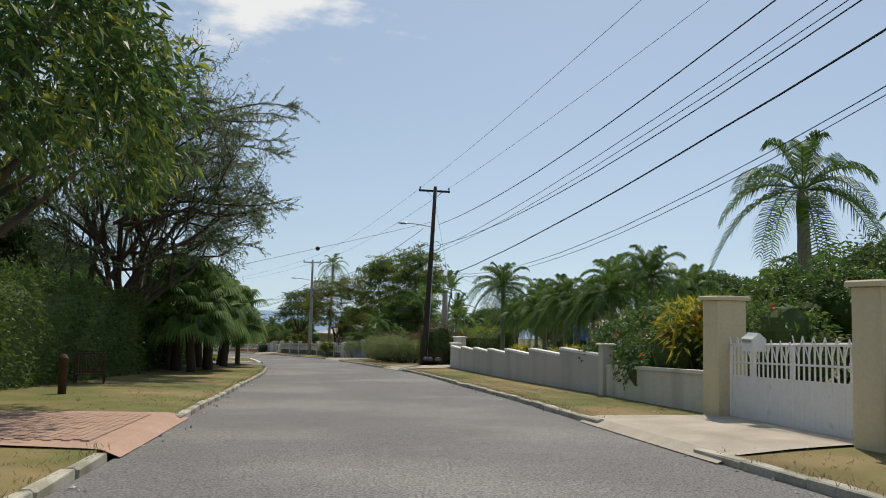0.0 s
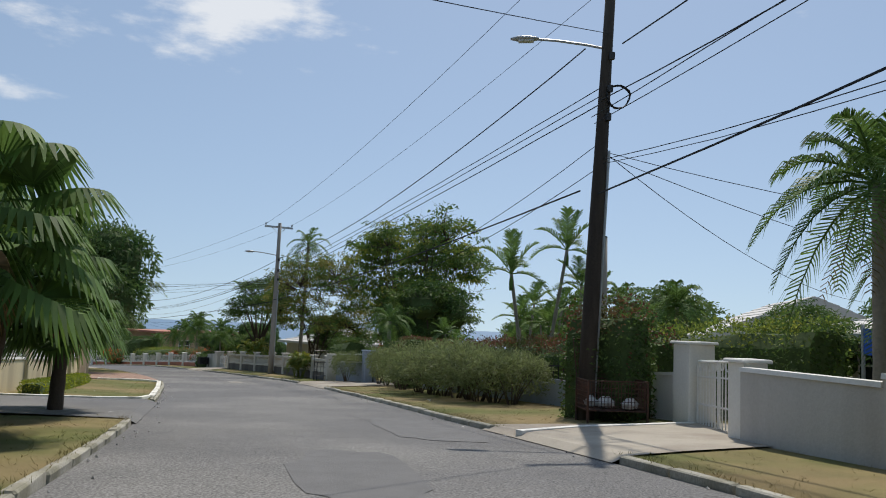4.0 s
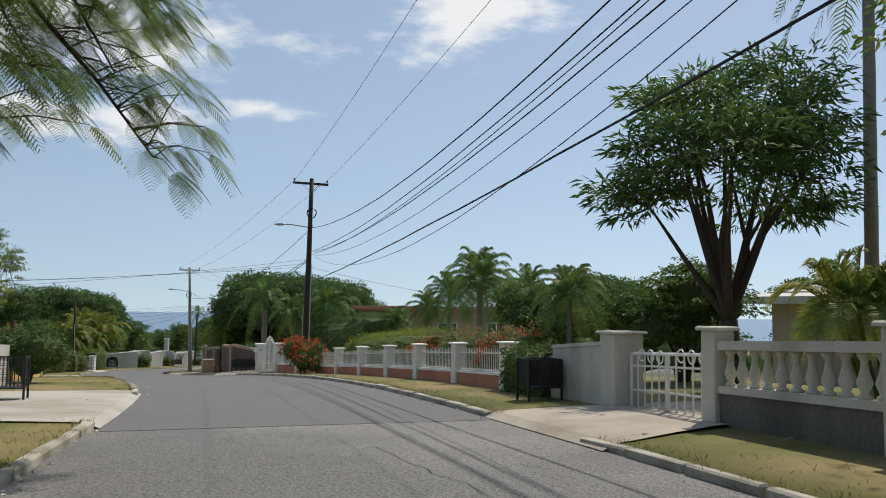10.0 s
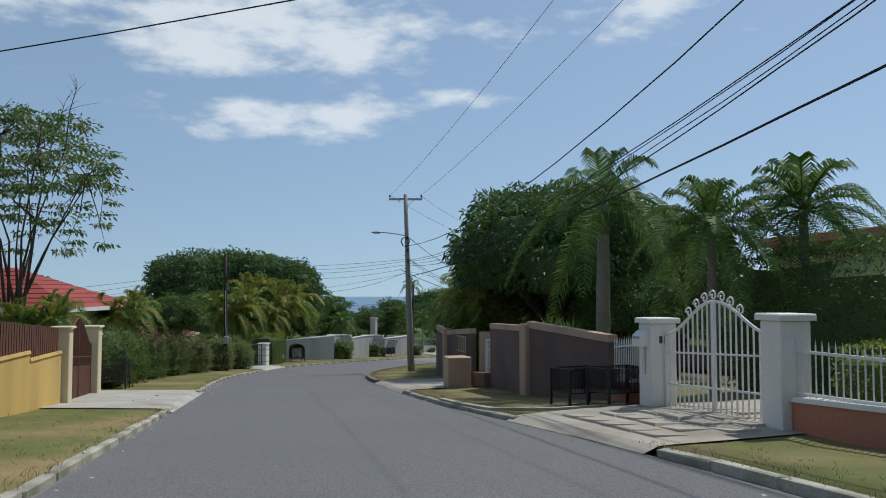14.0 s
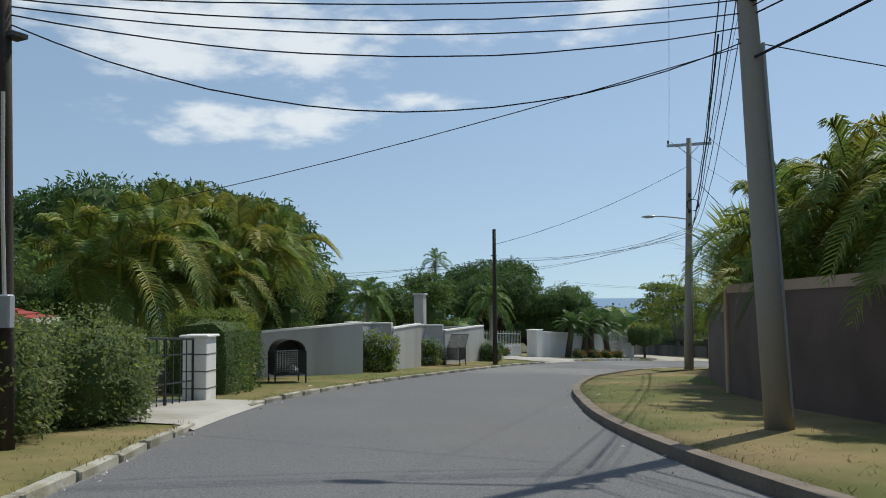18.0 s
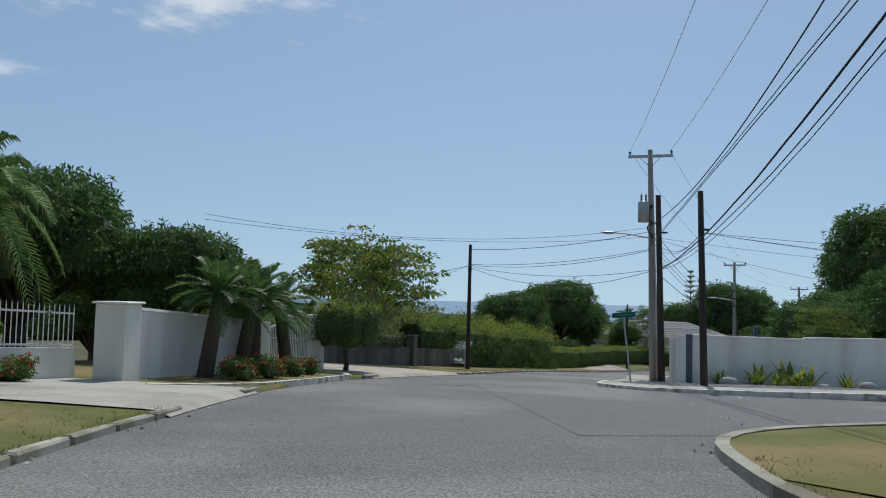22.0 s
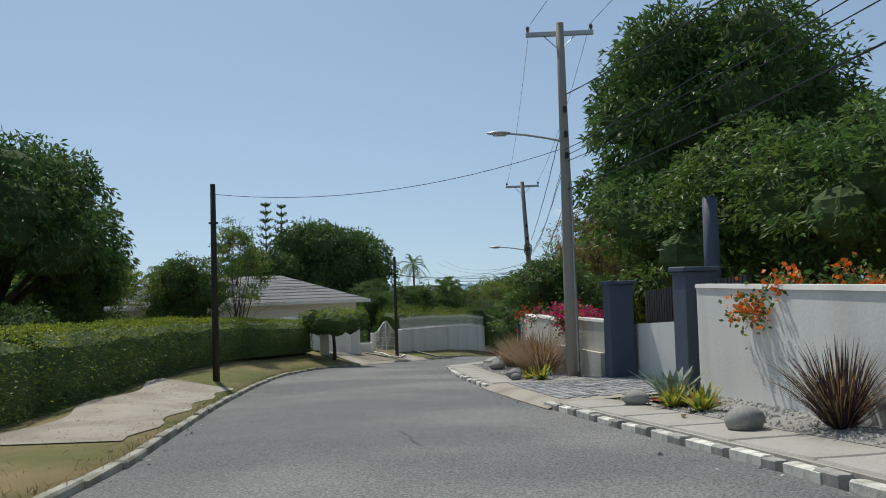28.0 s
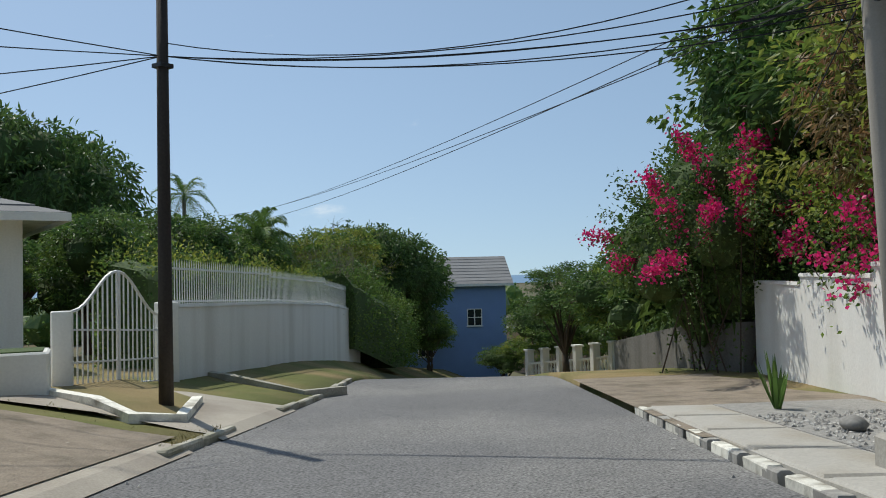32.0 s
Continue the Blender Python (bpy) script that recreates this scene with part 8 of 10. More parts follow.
fan_out("p3", 4.3, [XY(-72, 104, 6.4), XY(-76, 108, 6.6), XY(-68, 100, 6.2), XY(-22, 138, 4.2), XY(-36.8, 121.1, 3.6)], 0.7)
fan_out("p4", 4.0, [XY(-90, 150, 4.5), XY(-45, 158, 4)], 0.7)
for dz, sag in ((0.15, 0.15), (0.1, 0.3), (0.0, 0.35), (-0.1, 0.5), (-0.2, 1.1)):
    wire(POLES["p4"][0].lerp(POLES["p4"][1], 0.6 + 0.2 * dz), SV["e"] + Vector((0, 0, dz)), sag, 0.01, wob=0.006)
fan_out("p5", 3.9, [SV["a"] + Vector((0, 0, dz)) for dz in (0.1, 0.0, -0.1, -0.55, -0.7)] + [XY(-50, 176, 5)], 0.45)
wire(POLES["p5"][1] + Vector((0, 0, -1.2)), SV["a"] + Vector((0, 0, 0.75)), 0.35, 0.012, wob=0.006)
fan_out("p6", 3.4, [SV["g"], SV["g"] + Vector((0, 0, -0.2)), SV["f"], SV["f"], XY(-30, 205, 7), XY(-35, 212, 6)], 0.6)
for h, up, sag in ((5.74, 0.05, 0.25), (5.7, 0.0, 0.35), (4.84, -0.05, 0.4), (4.8, -0.1, 0.8)):
    wire(POLES["p6"][0].lerp(POLES["p6"][1], h / 10.1), SV["b"] + Vector((0, 0, up)), sag, 0.012, wob=0.006)
wire(POLES["p6"][0].lerp(POLES["p6"][1], 0.645), SV["b"] + Vector((0, 0, 0.85)), 0.25, 0.014, wob=0.008)
fan_out("p7", 3.2, [SV["c"]], 0.5)
fan_out("p8", 5.0, [SV["d"]] * 5 + [XY(0, 262, 4)], 0.35)
fan_out("p8", 4.6, [SV["d"] + Vector((0, 0, 0.2)), XY(6, 305, 13.0), XY(8, 306, 13.6), XY(2, 300, 11)], 0.6)
for a, ends in (("a", [(-92, 166, 5.0), (-95, 172, 4.6), (-90, 178, 4.6), (-100, 160, 4.4)]), ("b", [(-84, 214, 3.8), (-86, 220, 3.6), (-80, 226, 3.8)]), ("d", [(-44, 276, 4.5), (-40, 280, 4.2), (-52, 270, 4.6), (-56, 262, 4.4)]), ("e", [(-84, 132, 4), (-86, 140, 4.2), (-92, 126, 4.6)]),
                ("f", [(-40, 196, 6), (-38, 192, 6.4), (-36, 199, 6.2)])):
    for x, y, z in ends:
        wire(SV[a], XY(x, y, z), 0.5, 0.009)
for key, dz in (("p1", 3.6), ("p3", 1.9), ("p4", 2.7), ("p5", 3.0), ("p8", 4.0), ("p8", 3.8), ("p6", 3.5)):
    coil(POLES[key][1] + Vector((0.12, -0.18, -dz)), 0.26)
# guy wire balls
ball = tagged(part("line_marker", Shape().lathe([(0.02, -0.12), (0.1, -0.07), (0.12, 0), (0.1, 0.07), (0.02, 0.12)], 8), MAT["iron_dark"], m=Matrix.Translation((-6.12, 40.26, 3.98))), "small dark splice ball on a cable", "cable splice")
wire(POLES["p1"][1] + Vector((0, 0, -2.1)), XY(-17.3, 26.0, 1.4), 0.15, 0.01)
wire(POLES["p1"][1] + Vector((0, 0, -0.9)), XY(2.0, 59.5, 0.1), 0.1, 0.008, "thin steel guy wire of a pole", "guy_wire")


spare = Shape()
for k in range(5):
    spare.tube([(cos(a) * (0.26 + 0.012 * k), 0.02 * (k % 3) - 0.02, sin(a) * (0.26 + 0.01 * k)) for a in np.linspace(0, 2 * pi, 25)], 0.014, 5, cap=False)
tagged(part("cable_coil", spare, MAT["plastic_black"], m=Matrix.Translation(POLES["p8"][1] + Vector((-0.3, -0.3, -5.1))) @ Matrix.Rotation(radians(35), 4, "Z")), "coil of spare black cable tied to a pole", "cable coil")

# ---- houses ----
house(XY(16.5, 55.5), heading(52) + 0, 11, 9, 2.5, "roof_white", "offwhite", "low house with pale roof and blue awnings", windows=(("w", -2, 0.9, 1.4, 1.2), ("w", 1.5, 0.9, 1.4, 1.2)), rise_h=1.5)
# upright sheet in place of the blue awnings under the eaves; posts are added
awning = thing("shade_cloth", XY(10.0, 50.6), heading(50) + 90, "blue sheet on added posts standing for awnings", "shade cloth")
part("sheet", Shape().box(-3.4, -0.02, 1.5, 3.4, 0.02, 2.3), MAT["bluesheet"], awning)
for x in (-3.4, -1.1, 1.1, 3.4):
    part("post", Shape().box(x - 0.04, -0.04, -0.1, x + 0.04, 0.04, 2.4), MAT["galv"], awning)
house(XY(14.5, 69), heading(60) + 60, 9, 8, 2.9, "roof_white", "cream", "cream house with pale gabled roof", roof_kind="gable", windows=(("s", 0, 1, 1.4, 1.2),), rise_h=1.9)
house(XY(-9.0, 106.5), heading(98) + 10, 10, 8, 2.3, "roof_white", "offwhite", "house with pale tiled roof behind trees", rise_h=1.3, windows=(("s", -2, 1, 1.3, 1.1), ("s", 2, 1, 1.3, 1.1)))
house(XY(-33.2, 143), heading(130), 14, 10, 4.6, "pink", "peach", "flat-roofed peach house behind a hedge", roof_kind="flat", windows=(("s", -4, 2.4, 1.5, 1.3), ("s", 0, 2.4, 1.5, 1.3), ("s", 4, 2.4, 1.5, 1.3), ("w", 0, 2.4, 1.5, 1.3)))
house(XY(-78.0, 135.9), heading(150) - 8, 9, 8, 3.4, "roof_red", "offwhite", "white house with red ribbed roof", rise_h=2.0, windows=(("s", -1.5, 0.9, 1.4, 1.3), ("s", 2, 0.9, 1.4, 1.3), ("e", 0, 0.9, 1.4, 1.3)), eave=0.8)
house(XY(-86, 150), heading(165), 7, 6, 1.9, "roof_red", "offwhite", "small house with dull red roof below the street", rise_h=1.2)
house(XY(-69, 263), 12, 13, 9, 2.4, "roof_brown", "cream", "house with dark ribbed roof among trees", roof_kind="gable", rise_h=2.3, windows=(("s", -3, 0.6, 1.4, 1.2),))
house(XY(-93, 246), 20, 12, 9, 2.2, "roof_brown", "offwhite", "house with dark roof below the street", rise_h=1.8)
house(XY(-34.7, 277.4), -20, 17.7, 10, 3.9, "roof_grey", "white", "white house with grey shingle roof and solar panels", rise_h=2.0, windows=(("s", -4, 1, 1.5, 1.2), ("s", 0, 1, 1.5, 1.2), ("s", 4, 1, 1.5, 1.2), ("e", 0, 1, 1.5, 1.2)), solar=5, eave=0.9)
house(XY(20.6, 291.4, 0.8), -50, 9, 8, 6.9, "roof_grey", "blue", "two-storey blue house with grey roof", roof_kind="gable", rise_h=2.4, windows=(("s", -2.4, 3.4, 1.2, 1.4), ("s", 1.8, 3.4, 1.2, 1.4), ("s", -2.4, 0.9, 1.2, 1.4), ("w", 0, 3.4, 1.2, 1.4), ("w", 2, 0.9, 1.2, 1.4)))
house(XY(46, 296), -40, 10, 8, 5.2, "roof_brown", "beige", "two-storey house with dark roof down the hill", rise_h=2.0, windows=(("s", -2, 3.2, 1.2, 1.3), ("w", 0, 3.2, 1.2, 1.3)))
house(XY(-17, 205), 0, 10, 8, 2.4, "roof_grey", "white", "low white house up the side street", rise_h=1.4)

# ---- trees: one of each kind, then its repeats ----
def put(t, at, turn=0.0, scale=1.0):
    t.matrix_basis = Matrix.LocRotScale(Vector(at), Euler((0, 0, radians(turn))), Vector((scale,) * 3 if not isinstance(scale, (tuple, list)) else scale))
    return t


mango = put(broad_tree("dense dark mango tree with drooping leaves", 10.5, 8.8, 2.0, 26000, "leaf_dark", 1, ln=0.32, wd=0.1, droop=1.1, blobs=24, r=0.3, size=0.32), P(85.8, 6.1), 20, 1.08)
big_mango = put(broad_tree("huge rounded mango tree, dark and dense", 17, 16.0, 3.0, 42000, "leaf_dark", 2, ln=0.42, wd=0.12, droop=0.7, blobs=44, r=0.5, second="leaf_mid", second_share=0.3, size=0.22), XY(-23.0, 241.5), 0, (1.06, 1.06, 1.13))
near_mango = put(broad_tree("mango tree overhanging the verge with long leaves", 11.5, 10.5, 1.4, 52000, "leaf_dark", 3, ln=0.3, wd=0.08, droop=1.0, blobs=30, r=0.28, second="leaf_light", second_share=0.2, open_shell=0.15, size=0.28, core=False), P(14.5, 7.2), 0)
lattice_mango = placed(mango, P(153.0, -11.8), 140, 0.98)
round_tree = put(clump_tree("rounded green garden tree", 8, 7, 0.8, 4, "leaf_mid", 400, 44, 0.62, 0.6, ln=0.22, wd=0.1, r=0.2, second="leaf_dark", share=0.4, core=True), P(155, -12.8), 0)
light_tree = put(clump_tree("light green tree with open crown", 8.5, 7.5, 1.0, 5, "leaf_light", 330, 40, 0.6, 0.5, ln=0.19, wd=0.08, r=0.18, bark="bark_pale", second="leaf_mid", share=0.3), XY(-3.0, 97.5), 0)
thorn = put(airy_tree("tall feathery tree with dark limbs", 11.6, 0.62, 6, "leaf_grey", ln=0.22, wd=0.035, limbs_n=10, depth=4, per=42, r=0.32, fork=0.2, droop=0.03, up=0.25, tuft=0.13, wander=0.34, reach=5.6, low=2.9), P(31.0, 7.2), 0)
twig_tree = put(clump_tree("open green tree with bare top twigs", 8.6, 9.0, 1.4, 7, "leaf_mid", 300, 40, 0.62, 0.5, ln=0.21, wd=0.1, r=0.2, second="leaf_light", share=0.3, bare=6, lobe=0.3), XY(-62, 250), 0, 0.6)
yellow_tree = put(airy_tree("bright green tree with fine leaves and dark stems", 7.4, 0.85, 8, "leaf_light", ln=0.14, wd=0.075, limbs_n=8, depth=3, per=60, r=0.17, fork=0.18, up=0.4, tuft=0.2), P(288.0, -12.5), 0)
bare_tree = put(airy_tree("nearly bare branching tree", 9.5, 0.8, 9, "leaf_light", ln=0.12, wd=0.05, limbs_n=6, depth=4, per=9, r=0.16, fork=0.3, bare=0.6, up=0.6, bark="bark_pale", tuft=0.05), XY(-4.0, 90.5), 0)
layered = put(clump_tree("light green tree with layered leafy branches", 8.2, 7.2, 1.6, 14, "leaf_light", 250, 40, 0.75, 0.28, ln=0.24, wd=0.11, r=0.2, bark="bark_pale", second="leaf_mid", share=0.35, inner=0.35, lobe=0.3, stems=2), XY(-73.2, 207.6), 0)
flame = put(clump_tree("spreading dark tree with feathery leaf plates and a thick trunk", 5.5, 8.2, 1.8, 10, "leaf_dark", 290, 64, 0.8, 0.26, ln=0.3, wd=0.06, droop=0.2, r=0.27, stems=1, second="leaf_mid", share=0.3, inner=0.4, lobes=14, lobe=0.3, fork=0.9), XY(-16.95, 100.6), 0)
dry_tree = put(clump_tree("tree with brown drying leaves and pods", 8.4, 8.9, 1.2, 12, "leaf_dry", 420, 46, 0.55, 0.7, ln=0.19, wd=0.05, droop=0.7, r=0.15, stems=3, second="leaf_light", share=0.22, inner=0.3, lobes=14, lobe=0.27, bare=8), P(288, -10.5), 0)

royal = put(palm("royal palm with smooth grey trunk and full crown", 5.2, 21, fronds=17, length=3.1, leaflet=0.6, droop=0.75, r=0.15, swell=0.15, shaft=0.9, n=46, width=0.035, hang=0.9, el=(-0.35, 1.25)), P(139.5, -8.6), 0)
coco = put(palm("tall slender coconut palm", 11.0, 22, fronds=16, length=3.0, leaflet=0.6, droop=0.75, r=0.14, n=30, el=(-0.4, 1.2), lean=0.05, dead=3), XY(-13.7, 102.3), 40)
dwarf = put(palm("garden palm with arching fronds", 3.9, 23, fronds=25, length=2.3, leaflet=0.5, droop=0.7, r=0.1, n=38, width=0.032, hang=0.8, el=(-0.35, 1.25), dead=2), XY(7.3, 33.2), 0)
areca = put(palm("clump of areca palms with yellowish fronds", 3.4, 24, fronds=9, length=2.3, leaflet=0.5, droop=0.75, r=0.045, leaf="leaf_areca", trunk="leaf_areca", stems=9, n=40, el=(0.1, 1.4), width=0.03, hang=0.6, spread=0.8, name="areca_palm"), P(176.0, 7.8), 0)
areca_g = put(palm("tall clump of green feather palms", 4.6, 25, fronds=9, length=1.9, leaflet=0.45, droop=0.4, r=0.07, stems=2, n=26, el=(0.1, 1.35), width=0.045, spread=1.0, shaft=0.5, hang=0.3, name="feather_palm"), XY(-0.1, 58.0), 0, (0.85, 0.85, 1.14))
fan = put(fan_palm("fan palm with hanging pleated leaves", 2.9, 26), P(33.4, 4.7), 0)
cycad = put(palm("stout cycad with stiff dark fronds", 1.9, 27, fronds=26, length=1.35, leaflet=0.26, droop=0.45, r=0.15, trunk="bark", n=26, el=(-0.25, 1.2), width=0.03, hang=0.1, name="cycad", lean=0.12, leaf="leaf_dark"), P(205.2, 6.0), 0)
pine = put(norfolk_pine("slim norfolk pine with tiered branches", 14.5, 28), XY(-22.4, 297.5), 0)

for s, l, sc, tn in ((37.4, 4.5, 1.2, 40), (40.5, 5.2, 1.3, 10), (43.4, 4.2, 1.15, 100), (46.4, 4.5, 1.1, 160), (35.2, 5.6, 1.3, 75), (48.3, 3.6, 0.8, 220), (52.0, 6.8, 1.0, 70), (38.5, 6.5, 1.1, 130)):
    placed(fan, P(s, l), tn, sc)
cycad.scale = (1.15,) * 3
for s, l, sc in ((206.6, 5.7, 1.12), (207.9, 5.9, 1.25), (209.6, 5.5, 1.15), (208.6, 6.2, 1.22)):
    placed(cycad, P(s, l), s * 47, sc)
for x, y, sc in ((4.1, 40.9, 0.72), (4.7, 37.8, 0.76), (5.3, 35.9, 0.72), (5.5, 34.2, 0.86), (5.8, 32.8, 0.72), (6.1, 31.2, 0.76), (6.5, 29.9, 0.82), (3.6, 43.8, 1.15), (9.5, 38.0, 1.05), (8.0, 30.0, 1.0), (11.0, 34.5, 0.95), (5.5, 40.5, 0.85), (6.2, 46.0, 1.0), (12.5, 27.0, 0.9), (13.0, 44.0, 0.9), (6.0, 61.0, 0.9), (3.0, 76.0, 0.8), (7.0, 72.0, 1.1), (-41.6, 129.7, 1.0),
                 (-39.8, 131.3, 1.1), (-26.4, 117.0, 1.12), (-28.8, 121, 1.0), (-30.5, 122.9, 0.85), (-33.5, 126.5, 0.75), (-25.4, 112.8, 0.95), (-20.9, 103.2, 0.66), (-21.3, 108.4, 0.75), (-24.5, 119.5, 1.0), (-80, 168, 0.8), (-79.5, 181, 0.9), (-66, 256, 0.9), (-12.5, 279, 1.3), (-9, 283, 1.35), (-36, 288, 1.6), (-30, 284, 1.2), (-4, 240, 1.4), (-77, 215, 0.7)):
    placed(dwarf, XY(x, y), x * 31, sc)
for x, y, sc in ((11.6, 25.0, 1.2), (16.5, 26.5, 0.95), (-5.4, 72.5, 0.62)):
    placed(royal, XY(x, y), x * 53, sc)
for x, y, sc in ((1.2, 57.0, 0.85), (3.0, 61.0, 0.7), (-2.6, 61.5, 0.5), (0.8, 60.0, 0.7), (0.8, 67.0, 0.85), (1.7, 65.5, 0.62), (0.9, 71.2, 0.6)):
    placed(areca_g, XY(x, y), x * 53, sc)
for s, l, sc in ((168.5, -9.6, 1.15), (172.0, -9.2, 1.25), (165.0, -9.6, 1.1), (161.0, -9.8, 1.25), (178.5, 8.6, 1.45), (173.6, 8.4, 1.2), (180.5, 9.5, 1.5), (76.3, -5.75, 0.36), (76.7, -5.6, 0.28), (91.8, -7.5, 0.55), (157.5, -9.8, 1.2), (174.8, -8.9, 0.9), (180, 10, 0.8), (152, 9, 0.8), (163, 10, 1.0)):
    placed(areca, P(s, l), s * 31, sc)
placed(coco, XY(-96, 205), 10, 0.85)
placed(coco, XY(-120, 260), 60, 0.9)
placed(pine, XY(-19.6, 299.5), 40, (0.8, 0.8, 1.14))
pine.scale = (0.8, 0.8, 1.1)
placed(pine, XY(24, 250), 40, 0.9)
for x, y, sc, src in ((-97.5, 169, 1.25, mango), (-93.5, 173.5, 1.2, mango), (-95, 178, 1.0, round_tree), (-88, 186, 0.9, round_tree), (-92, 195, 0.95, round_tree), (-84, 193, 0.72, mango), (-79.5, 194.5, 0.55, mango), (-98, 188, 1.1, round_tree),
                      (-84.5, 207, 1.0, round_tree), (-88, 201, 0.95, mango), (-82, 213.5, 0.42, mango), (-85, 217, 0.5, round_tree), (-74.5, 215, 0.85, light_tree), (-78, 222, 0.6, round_tree),
                      (-66, 232, 0.62, round_tree), (-61, 240, 0.75, mango), (-70, 240, 0.8, round_tree), (-54.5, 251.0, 0.95, mango), (-56, 256, 0.7, round_tree), (-50, 262, 0.62, twig_tree), (-47, 255, 0.5, light_tree), (-75, 252, 0.8, mango),
                      (-15.1, 297, (1.5, 1.5, 1.68), mango), (-23, 297, 1.2, mango), (-8, 290, 0.85, round_tree), (-5, 282.5, 0.75, round_tree), (-10, 277.5, 0.72, round_tree), (-1.5, 286, 0.9, twig_tree), (2, 292, 0.9, round_tree), (8, 297, 0.9, mango), (-16, 276.5, 0.6, round_tree), (-18, 284, 0.8, flame),
                      (-36, 226, 0.9, round_tree), (-46, 214, 0.6, mango), (-38, 209, 0.8, mango), (-20, 222, 1.0, mango), (-50, 206, 0.45, twig_tree), (-11, 243, 1.6, mango), (-19.0, 246.5, 1.0, round_tree), (-33, 243.5, 0.75, round_tree), (-20.5, 250.5, 0.95, dry_tree), (-15.5, 254, 0.8, yellow_tree),
                      (-8, 262, 0.8, round_tree), (-3, 268, 0.7, flame), (4, 272, 0.8, round_tree), (12, 276, 0.75, light_tree), (16, 283, 0.55, round_tree),
                      (-49.5, 153.5, 1.05, mango), (-50.0, 147, 1.05, round_tree), (-47.5, 143, 0.5, mango), (-53, 158, 1.1, round_tree), (-50, 163, 0.7, mango), (-42, 137, 0.42, round_tree), (-52, 168, 1.0, mango),
                      (-10, 96, 0.55, round_tree), (-6, 94, 0.75, light_tree), (-3, 84, 1.0, round_tree), (4, 83, 0.6, round_tree), (-22, 107, 0.5, round_tree), (-18, 104, 0.52, round_tree), (-21, 122, 0.55, mango), (-13, 110, 0.52, round_tree),
                      (9.5, 18.5, 0.6, round_tree), (14, 30, 0.5, mango), (17, 38, 0.65, round_tree), (19, 53, 0.75, mango), (9.0, 57.0, 0.55, round_tree), (20, 64, 0.8, mango), (12, 80, 1.0, round_tree), (6, 86, 0.6, mango),
                      (-78, 146.5, 0.7, round_tree), (-64, 118, 0.9, round_tree), (-57, 108, 1.0, mango), (-50, 98, 0.9, round_tree), (-45, 106, 0.6, light_tree), (-42, 92, 0.9, mango), (-37, 84, 0.8, round_tree), (-83, 139, 0.9, round_tree),
                      (-90, 160, 0.9, round_tree), (-34, 72, 0.9, mango), (-30, 62, 0.8, round_tree), (-26, 52, 0.9, mango), (-22, 42, 1.0, round_tree), (-19, 30, 0.9, mango), (-17, 18, 0.9, round_tree), (-13, 4, 0.9, mango),
                      (-48, 270, 0.8, mango), (-54, 276, 0.9, round_tree), (-44, 286, 1.0, mango), (-60, 268, 0.6, round_tree), (-82, 262, 0.9, round_tree), (-96, 232, 0.9, mango), (-105, 215, 1.0, round_tree)):
    tz = sc if isinstance(sc, tuple) else (sc, sc, sc * (0.85 if src is round_tree else 1.0))
    placed(src, XY(x, y), x * 37 + y * 11, tz)
put(feather_tree("spreading tree with hanging feathery leaves over a wall", 7.0, 44, limbs_n=26, per=56, tip=(2.8, 6.0), reach=(3.4, 6.0)), P(92.6, 5.7, 0.1), 30)
spiky_boughs(thorn, 26, -0.45, 1.35, 17, z=(3.4, 9.6), length=(4.2, 7.2))
put(clump_tree("tall open tree with leaf sprays over a red roof", 10.5, 12.2, 2.5, 49, "leaf_mid", 330, 42, 0.62, 0.4, ln=0.22, wd=0.085, droop=0.55, r=0.2, second="leaf_olive", share=0.35, inner=0.3, lobes=12, lobe=0.26, bare=5), XY(-70.2, 131.6), 0)
put(clump_tree("bright yellow-green garden tree on many dark stems", 9.0, 9.0, 0.4, 48, "leaf_yellowgreen", 820, 46, 0.66, 0.5, ln=0.17, wd=0.075, r=0.11, stems=6, second="leaf_mid", share=0.4, inner=0.55, lobes=13, lobe=0.34), XY(-11.4, 92.8), 0)
put(clump_tree("large green tree with bare twigs rising from its top", 11.8, 11.6, 1.6, 50, "leaf_mid", 620, 46, 0.78, 0.5, ln=0.26, wd=0.12, droop=0.5, r=0.2, stems=4, second="leaf_light", share=0.28, inner=0.45, lobes=16, lobe=0.27, bare=24), XY(-3.7, 88.6), 0)
placed(dry_tree, P(283.0, -9.5), 70, 0.9)
placed(round_tree, P(266.5, -13.0), 70, (1.15, 1.15, 1.05))
placed(round_tree, P(259.0, -14.5), 160, (1.1, 1.1, 1.0))
for s, l, sc, src in ((304.5, -10.5, 1.1, round_tree), (300.0, -10.6, (1.15, 1.15, 1.4), round_tree), (296.5, -11.5, 1.5, flame), (290.6, -10.6, 1.15, yellow_tree), (309.5, -9.5, 0.9, layered), (302, -13, 1.0, mango), (315, -8.5, 0.8, layered), (322, -9, 0.9, round_tree), (313, 10, 0.75, round_tree), (318.5, 10, 0.7, twig_tree),
                      (321, 7.5, 1.0, layered), (326, 7, 1.0, round_tree), (331, 7.5, 0.9, mango), (337, 8, 0.8, layered), (338, -7.0, 1.0, layered), (333, 6.5, 1.05, round_tree), (341, -9, 0.9, layered), (348, -9, 1.0, round_tree), (345, 9, 0.9, round_tree)):
    placed(src, P(s, l), s * 61, sc)
for x, y, sc in ((-23.0, 274.0, 0.62), (-20.0, 277.0, 0.7), (-25.5, 279.0, 0.7)):
    placed(round_tree, XY(x, y), x * 30, sc)
placed(coco, XY(-10.5, 287.0), 200, 0.8)
placed(mango, XY(0.5, 283.2), 200, 1.0)
placed(round_tree, XY(11.5, 287.0), 40, 0.62)
